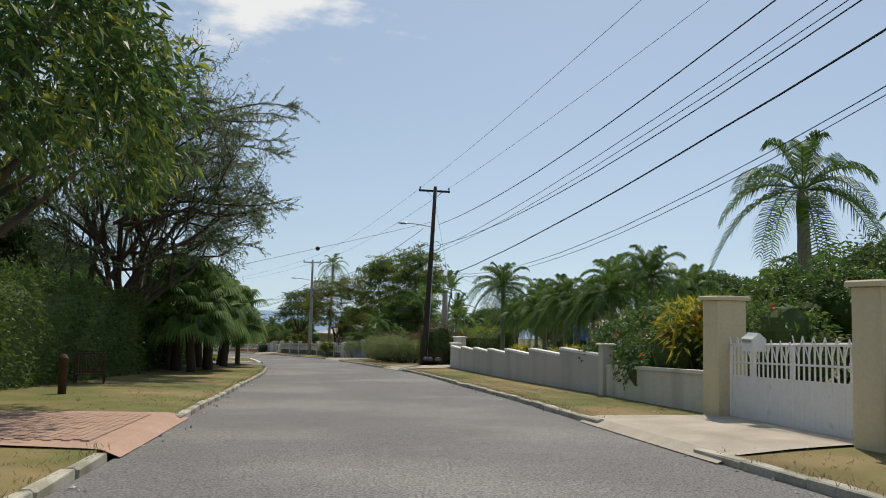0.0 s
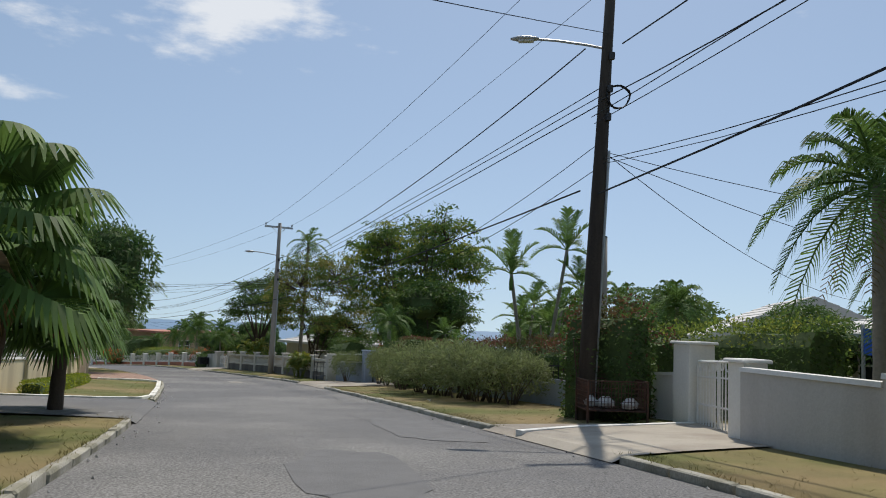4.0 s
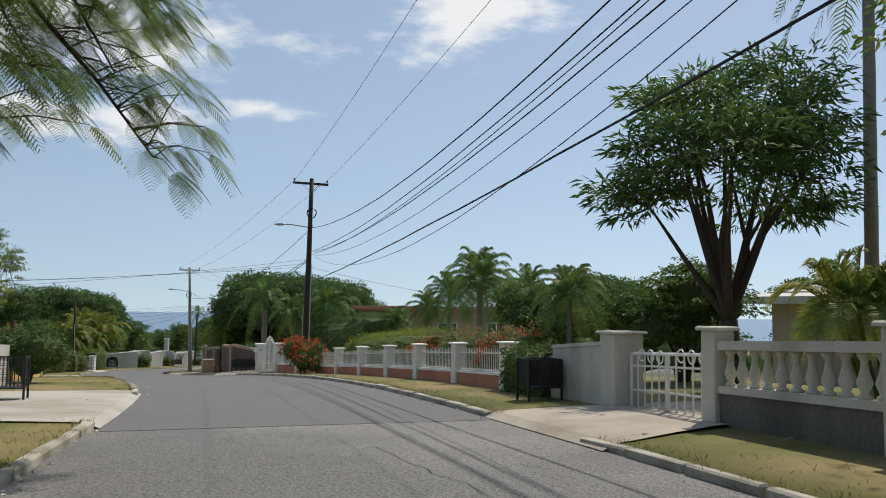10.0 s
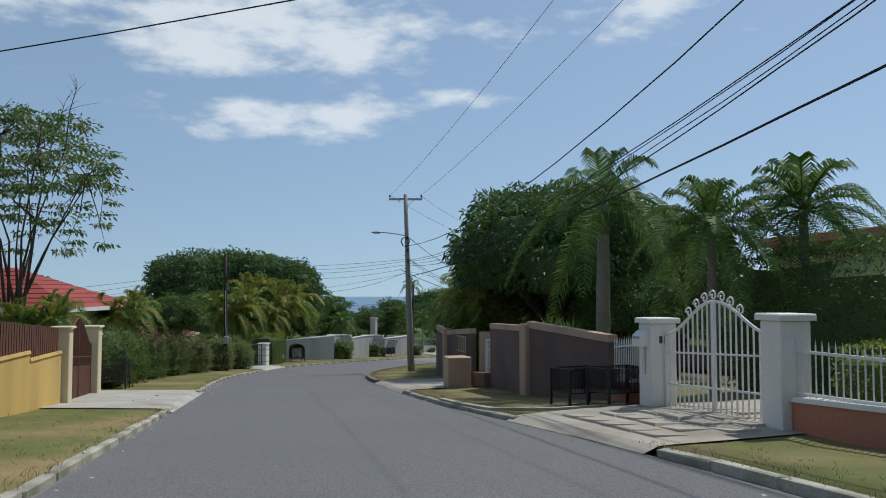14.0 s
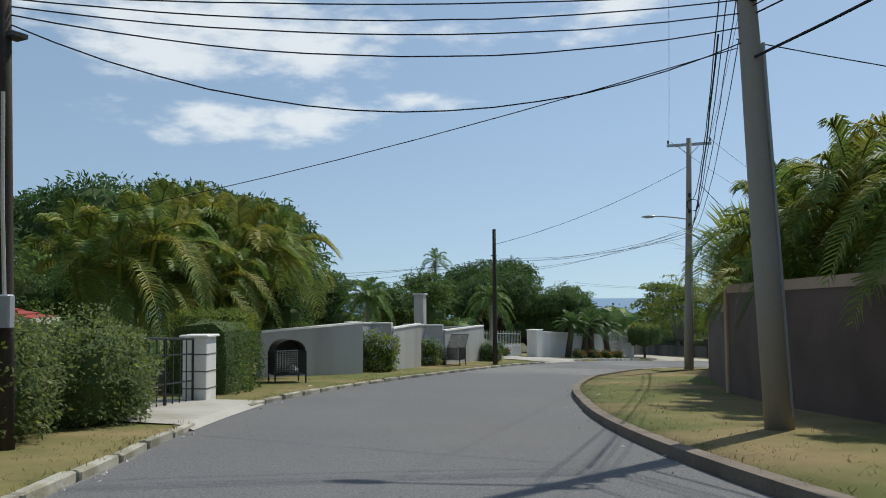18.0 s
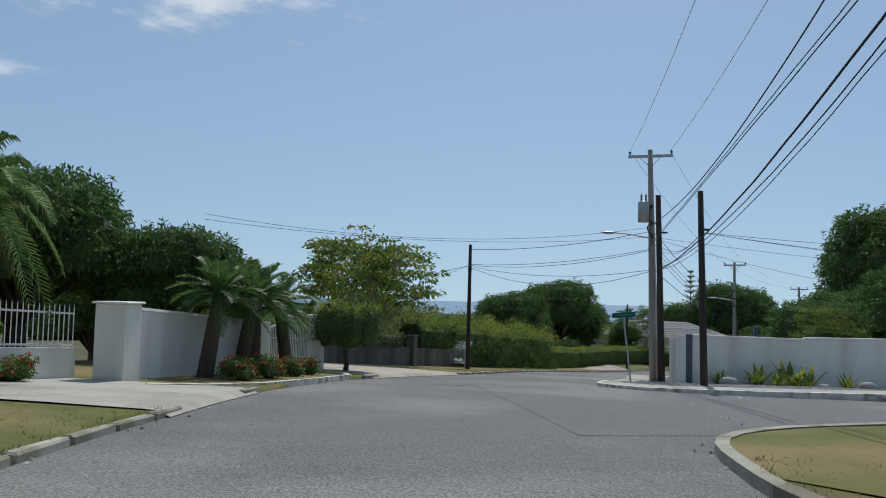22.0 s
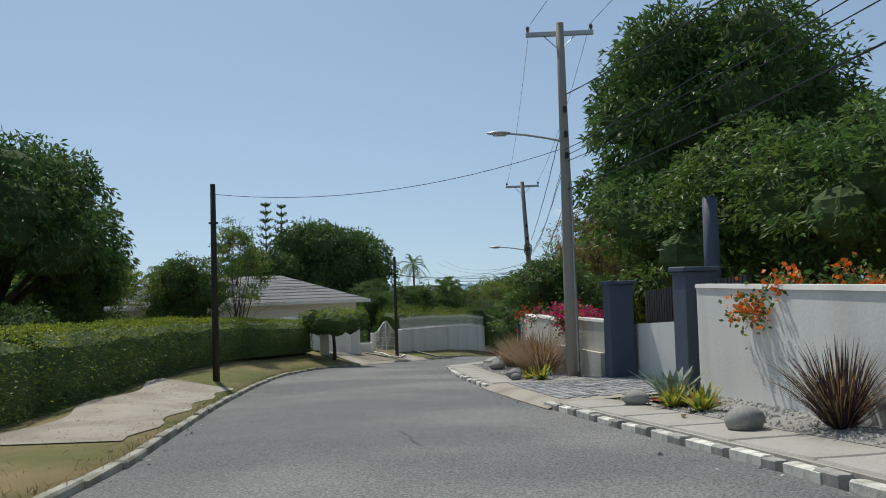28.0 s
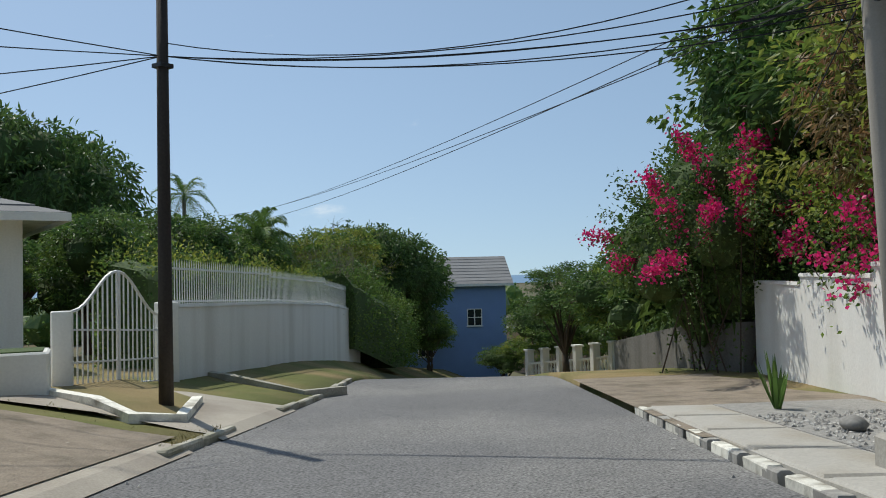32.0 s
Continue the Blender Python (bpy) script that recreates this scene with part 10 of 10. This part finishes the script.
straps = put(blades("large strap-leaved plant behind a hedge", 40, 1.7, 0.13, 89, "leaf_mid", el=(0.5, 1.4), droop=0.35, name="strap_plant", segs=4), P(259.0, 8.2), 0)
for s, l, sc in ((261.5, 8.4, 1.0), (257.0, 8.0, 0.9), (250.0, 7.6, 0.9)):
    placed(straps, P(s, l), s * 50, sc)

# ---- boulders, bollards, cages, small things ----
def boulder(at, w, label, seed):
    rng = np.random.default_rng(seed)
    vs, k, rows = [], 10, 6
    for i in range(rows + 1):
        t_ = pi * i / rows
        for j in range(k):
            a = 2 * pi * j / k
            g = 1 + 0.16 * rng.normal() * sin(t_)
            vs.append((w * 0.5 * g * sin(t_) * cos(a), w * 0.38 * g * sin(t_) * sin(a), w * 0.2 - w * 0.28 * cos(t_)))
    sh = Shape().add(vs, [(i * k + j, i * k + (j + 1) % k, (i + 1) * k + (j + 1) % k, (i + 1) * k + j) for i in range(rows) for j in range(k)])
    return tagged(part("boulder", sh, MAT["stone"], round_faces=True, m=Matrix.Translation(at) @ Matrix.Rotation(seed, 4, "Z")), label, "boulder", "garden boulders")


for i, (s, l, w) in enumerate(((268.2, -5.0, 0.75), (272.0, -5.2, 0.6), (274.0, -5.2, 0.4), (275.5, -5.3, 0.45), (276.6, -5.4, 0.35), (262.4, -4.9, 0.5), (261.4, -4.8, 0.4), (263.6, -5.1, 0.45), (264.9, -5.3, 0.4), (248.8, -5.0, 0.6), (252.6, -5.1, 0.5),
                              (280.5, -5.0, 0.55), (282.2, -5.1, 0.5), (284.2, -5.0, 0.6), (286.0, -4.6, 0.4), (287.2, -4.5, 0.35), (278.0, -5.5, 0.5), (231.8, -5.7, 0.5), (234.4, -5.6, 0.5), (236.6, -5.6, 0.55))):
    boulder(P(s, l, 0.12), w, "rounded grey garden boulder on gravel", i + 1)
for i, (x, y, w) in enumerate(((-59.2, 196.4, 0.7), (-53.6, 196.5, 0.75), (-49.5, 196.0, 0.9), (-55.5, 196.2, 0.4))):
    boulder(XY(x, y, 0.12), w, "rounded grey garden boulder on gravel", 40 + i)


def bollard(at, h, r, mat, label):
    t = thing("bollard", at, 0, label, "bollard")
    part("post", Shape().lathe([(r, -0.1), (r, h * 0.86), (r * 1.15, h * 0.87), (r * 1.15, h * 0.91), (r * 0.95, h * 0.92), (r * 0.8, h * 0.98), (0.01, h)], 12), MAT[mat], t, round_faces=True)
    return t


bollard(P(19.1, 5.4, 0.1), 0.88, 0.09, "rust", "rusty red round post on the grass")
bollard(P(229.7, -5.1, 0.13), 0.9, 0.12, "slate", "dark blue bollard in the gravel")
bin_cage(P(24.0, 6.1, 0.1), 20, 0.75, 0.75, 0.85, "rust", "rusty round-mouthed refuse basket", fill=False)
bin_cage(P(46.0, -7.5, 0.1), heading(46) - 10, 1.25, 0.9, 0.85, "rust", "rusty mesh refuse cage with open lid", lid=-25)
bin_cage(P(72.9, -6.0, 0.1), heading(72), 0.8, 0.6, 0.95, "iron_dark", "dark iron refuse frame with raised lid", lid=-10, fill=False, mesh_bars=0.35)
bin_cage(P(98.6, -5.9, 0.1), heading(97), 0.7, 0.6, 0.8, "plastic_black", "black refuse bin frame by a wall", fill=False, mesh_bars=0.03)
bin_cage(P(101.9, 4.2, 0.1), heading(101), 0.6, 0.5, 0.85, "iron_dark", "dark mesh refuse cage at a gate column", fill=False)
bin_cage(P(134.9, -6.1, 0.1), heading(135) + 12, 0.95, 0.7, 0.72, "plastic_black", "black slatted refuse cage on the grass", fill=False, mesh_bars=0.035)
bin_cage(P(133.9, -6.5, 0.1), heading(135) + 12, 0.95, 0.7, 0.7, "plastic_black", "black slatted refuse cage on the grass", fill=False, mesh_bars=0.035)
bin_cage(P(148.4, 5.5, 0.1), heading(148), 0.9, 0.7, 1.0, "iron_dark", "dark mesh refuse cage beside a hedge", fill=False, mesh_bars=0.05)
bin_cage(P(177.2, 5.4, 0.1), heading(177) + 40, 0.95, 0.8, 0.95, "iron_dark", "dark mesh refuse cage with rounded top", dome=True, mesh_bars=0.05)
bin_cage(P(190.3, 5.0, 0.1), heading(193) + 6, 1.1, 0.75, 0.8, "iron_dark", "tilted black mesh refuse cage with raised lid", lid=-40, fill=False, mesh_bars=0.035)
bin_cage(P(230.2, 6.0, 0.1), heading(230), 0.95, 0.8, 1.0, "galv", "old wire refuse cage with rubbish and raised lid", lid=-60, mesh_bars=0.09)
# street name sign, its writing as plain bars
sg = thing("street_sign", XY(-62.6, 197.6, 0.13), -28, "leaning street name sign with two green blades", "street sign")
tilt = Matrix.Rotation(radians(-6), 4, "Y")
part("post", Shape().tube([(0, 0, -0.1), (-0.18, 0, 1.4), (-0.35, 0, 2.7)], 0.035, 8), MAT["galv"], sg)
for i, (z, t0) in enumerate(((2.62, 12), (2.4, 95))):
    bl_ = part("sign_blade", Shape().box(-0.45, -0.012, -0.1, 0.45, 0.012, 0.1, bevel=0.004), MAT["sign_green"], sg, m=Matrix.Translation((-0.3, -0.03, z)) @ Matrix.Rotation(radians(t0), 4, "Z") @ tilt)
    part("letter_bar", Shape().box(-0.3, -0.016, -0.02, 0.3, -0.0125, 0.02), MAT["sign_worn"], bl_)
cn = thing("cone_post", XY(-64.5, 173.5), 0, "small pale marker stake on grass", "stake")
part("stake", Shape().box(-0.02, -0.02, -0.05, 0.02, 0.02, 0.3), MAT["bar_white"], cn)


def litter_bits(n, seed):
    r = random.Random(seed)
    for k in range(n):
        s = r.uniform(4, 285)
        sd = r.choice((-1, 1))
        l = sd * ((EDGE_L(s) if sd > 0 else EDGE_R(s)) + r.uniform(0.3, 2.0))
        sh = Shape()
        w = r.uniform(0.05, 0.11)
        vs = [(r.uniform(-w, w), r.uniform(-w, w), r.uniform(0.0, 0.05)) for _ in range(4)]
        sh.add(vs, [(0, 1, 2), (1, 3, 2)])
        tagged(part("litter", sh, MAT["litter" if k % 2 else "dead_frond"], m=Matrix.Translation(P(s, l, 0.125))), "scrap of litter on the grass" if k % 2 else "dead leaf on the grass", "litter", "scraps on the verge")


litter_bits(60, 4)


# ---- grass and fallen leaves ----
def verge_grass(n, seed):
    rng = np.random.default_rng(seed)
    qs = []
    s = rng.uniform(0, 290, n)
    sd = np.where(rng.random(n) < 0.5, 1, -1)
    for si, di in zip(s, sd):
        if any(a - 0.2 < si < b + 0.2 and d == di for a, b, d in DRIVES) or (di < 0 and (194 < si < 291)):
            continue
        e = EDGE_L(si) if di > 0 else EDGE_R(si)
        off = 0.12 + 3.2 * rng.random() ** 2.2
        p = np.array(P(si, di * (e + off), 0.1))
        h = 0.012 + 0.03 * rng.random() * (1.8 if off < 0.3 else 1.0)
        for _ in range(3):
            a = rng.random() * 6.28
            w = np.array([cos(a), sin(a), 0]) * 0.005
            b = p + np.r_[rng.normal(size=2) * 0.04, 0]
            tip = b + np.r_[rng.normal(size=2) * 0.03, h]
            qs.append(np.stack([b - w, b + w, tip + w * 0.2, tip - w * 0.2]))
    return Shape().quads(np.array(qs))


tagged(part("grass", verge_grass(26000, 9), MAT["blade"]), "short dry grass blades along the kerbs", "grass", kind="stuff")

# ---- pieces: cobbles, bricks, slabs, gravel ----
def piece_mesh(name, ln, wd, h, mat, seed, rough=0.006):
    r = random.Random(seed)
    sh = Shape().box(-ln / 2, -wd / 2, -0.03, ln / 2, wd / 2, h)
    sh.v = [(x * (0.93 if z > 0 else 1) + r.uniform(-rough, rough), y * (0.92 if z > 0 else 1) + r.uniform(-rough, rough), z + (r.uniform(-rough, rough) if z > 0 else 0)) for x, y, z in sh.v]
    return sh.mesh(name, MAT[mat])


def paving(parent, name, s0, s1, l0, l1, ln, wd, mat, lift, joint=0.012, seed=1, bond=True, h=0.012):
    """Rows of pieces laid across from l0 to l1, each an object under its surface."""
    r = random.Random(seed)
    kinds = [piece_mesh(name, ln - joint, wd - joint, h, mat, seed + k) for k in range(4)]
    inv = parent.matrix_world.inverted()
    rows = int(abs(l1 - l0) / wd)
    sg = 1 if l1 > l0 else -1
    for i in range(rows):
        l = l0 + sg * (i + 0.5) * wd
        s = s0 + ln / 2 + (ln / 2 if bond and i % 2 else 0)
        while s < s1 - ln * 0.4:
            ob = new(name, r.choice(kinds))
            ob.parent = parent
            ob.matrix_basis = inv @ Matrix.Translation(P(s, l, lift)) @ Matrix.Rotation(radians(heading(s) + 90 + r.uniform(-1.5, 1.5)), 4, "Z") @ Matrix.Rotation(-slope(s), 4, "Y")
            s += ln


def joined(name, spots, ln, wd, mat, parent, seed, h=0.012):
    r = random.Random(seed)
    sh = Shape()
    for s, l, up in spots:
        a = radians(heading(s) + 90 + r.uniform(-2, 2))
        m = Matrix.Translation(P(s, l, up)) @ Matrix.Rotation(a, 4, "Z") @ Matrix.Rotation(-slope(s), 4, "Y")
        q = Shape().box(-ln / 2, -wd / 2, -0.02, ln / 2, wd / 2, h + r.uniform(-0.003, 0.003))
        sh.add([tuple(m @ Vector(v)) for v in q.v], q.f)
    return tagged(part(name, sh, MAT[mat], parent), "", "", kind="stuff")


for (s0, s1, sd), ob in zip(DRIVES, DRIVE_OBJECTS):
    if (s0, sd) == (254.6, -1):
        paving(ob, "cobble", 254.6, 260.4, -EDGE_R(257) - 0.45, -EDGE_R(257) - 4.3, 0.36, 0.2, "cobble", 0.117, 0.02, 3)
    elif (s0, sd) in ((71.5, 1), (10.2, 1)):
        spots = [(s0 + 0.11 + 0.22 * i + (0.11 if j % 2 else 0), EDGE_L(s0) + 0.5 + 0.11 * j, 0.119) for i in range(int((s1 - s0) / 0.22)) for j in range(26)]
        joined("brick", spots, 0.208, 0.1, "brickpave", ob, 5)
    elif (s0, sd) == (129.0, -1):
        paving(ob, "flagstone", 129.1, 132.9, -EDGE_R(131) - 0.5, -EDGE_R(131) - 3.4, 0.72, 0.55, "drive", 0.119, 0.03, 8)
for ob, (a, b) in zip(FOOTWAYS, ((222.5, 254.4), (260.6, 291))):
    kinds = [piece_mesh("slab", 1.48, 0.95, 0.02, "concrete", 30 + k, 0.004) for k in range(3)]
    s = a + 0.75
    while s < b:
        st = new("slab", RND.choice(kinds))
        st.parent = ob
        st.matrix_basis = Matrix.Translation(P(s, -EDGE_R(s) - 0.67, 0.112)) @ Matrix.Rotation(radians(heading(s) + 90 - math.degrees(math.atan(float(EDGE_R(s + 0.5) - EDGE_R(s - 0.5))))), 4, "Z") @ Matrix.Rotation(-slope(s), 4, "Y")
        s += 1.5


def gravel_stones(n, seed, place, name, label):
    """Loose stones, each a small skewed octahedron."""
    rng = np.random.default_rng(seed)
    sh = Shape()
    for k in range(n):
        c = place(rng)
        w = rng.uniform(0.014, 0.042, 3)
        a = rng.random() * 6.28
        ca, sa = cos(a), sin(a)
        vs = []
        for x, y, z in ((1, 0, 0), (0, 1, 0), (-1, 0, 0), (0, -1, 0), (0.2, 0.1, 0.8), (0, 0, -0.5)):
            x, y, z = x * w[0], y * w[1], z * w[2]
            vs.append((c[0] + x * ca - y * sa, c[1] + x * sa + y * ca, c[2] + z))
        sh.add(vs, [(0, 1, 4), (1, 2, 4), (2, 3, 4), (3, 0, 4), (1, 0, 5), (2, 1, 5), (3, 2, 5), (0, 3, 5)])
    return tagged(part(name, sh, MAT["stone_chip"]), label, "gravel", kind="stuff")


def on_bed(rng):
    q = rng.random()
    s = rng.uniform(221, 238) if q < 0.3 else rng.uniform(238, 254) if q < 0.5 else rng.uniform(261, 289)
    return P(s, -EDGE_R(s) - rng.uniform(1.2, 2.9), 0.125)


def on_edge(rng):
    s, sd = rng.uniform(0, 290), (1 if rng.random() < 0.5 else -1)
    e = EDGE_L(s) if sd > 0 else EDGE_R(s)
    return P(s, sd * (e - abs(rng.normal()) * 0.16), 0.006)


def on_corner(rng):
    x = rng.uniform(-63.6, -50)
    y = rng.uniform(190.9, 197.7)
    for a, b, c in CORNER_BED:
        d = (b[0] - a[0]) * (c[1] - a[1]) - (c[0] - a[0]) * (b[1] - a[1])
        if abs(d) < 1e-6:
            continue
        u = ((x - a[0]) * (c[1] - a[1]) - (c[0] - a[0]) * (y - a[1])) / d
        v = ((b[0] - a[0]) * (y - a[1]) - (x - a[0]) * (b[1] - a[1])) / d
        if u >= 0 and v >= 0 and u + v <= 1:
            return Vector((x, y, a[2] + u * (b[2] - a[2]) + v * (c[2] - a[2]) + 0.004))
    return XY(x, y, 0.02)


gravel_stones(9000, 6, on_corner, "loose_gravel", "loose grey gravel stones at the corner bed")
gravel_stones(10000, 3, on_bed, "loose_gravel", "loose grey gravel stones on the bed")
gravel_stones(700, 4, on_edge, "loose_grit", "loose grit washed against the kerbs")
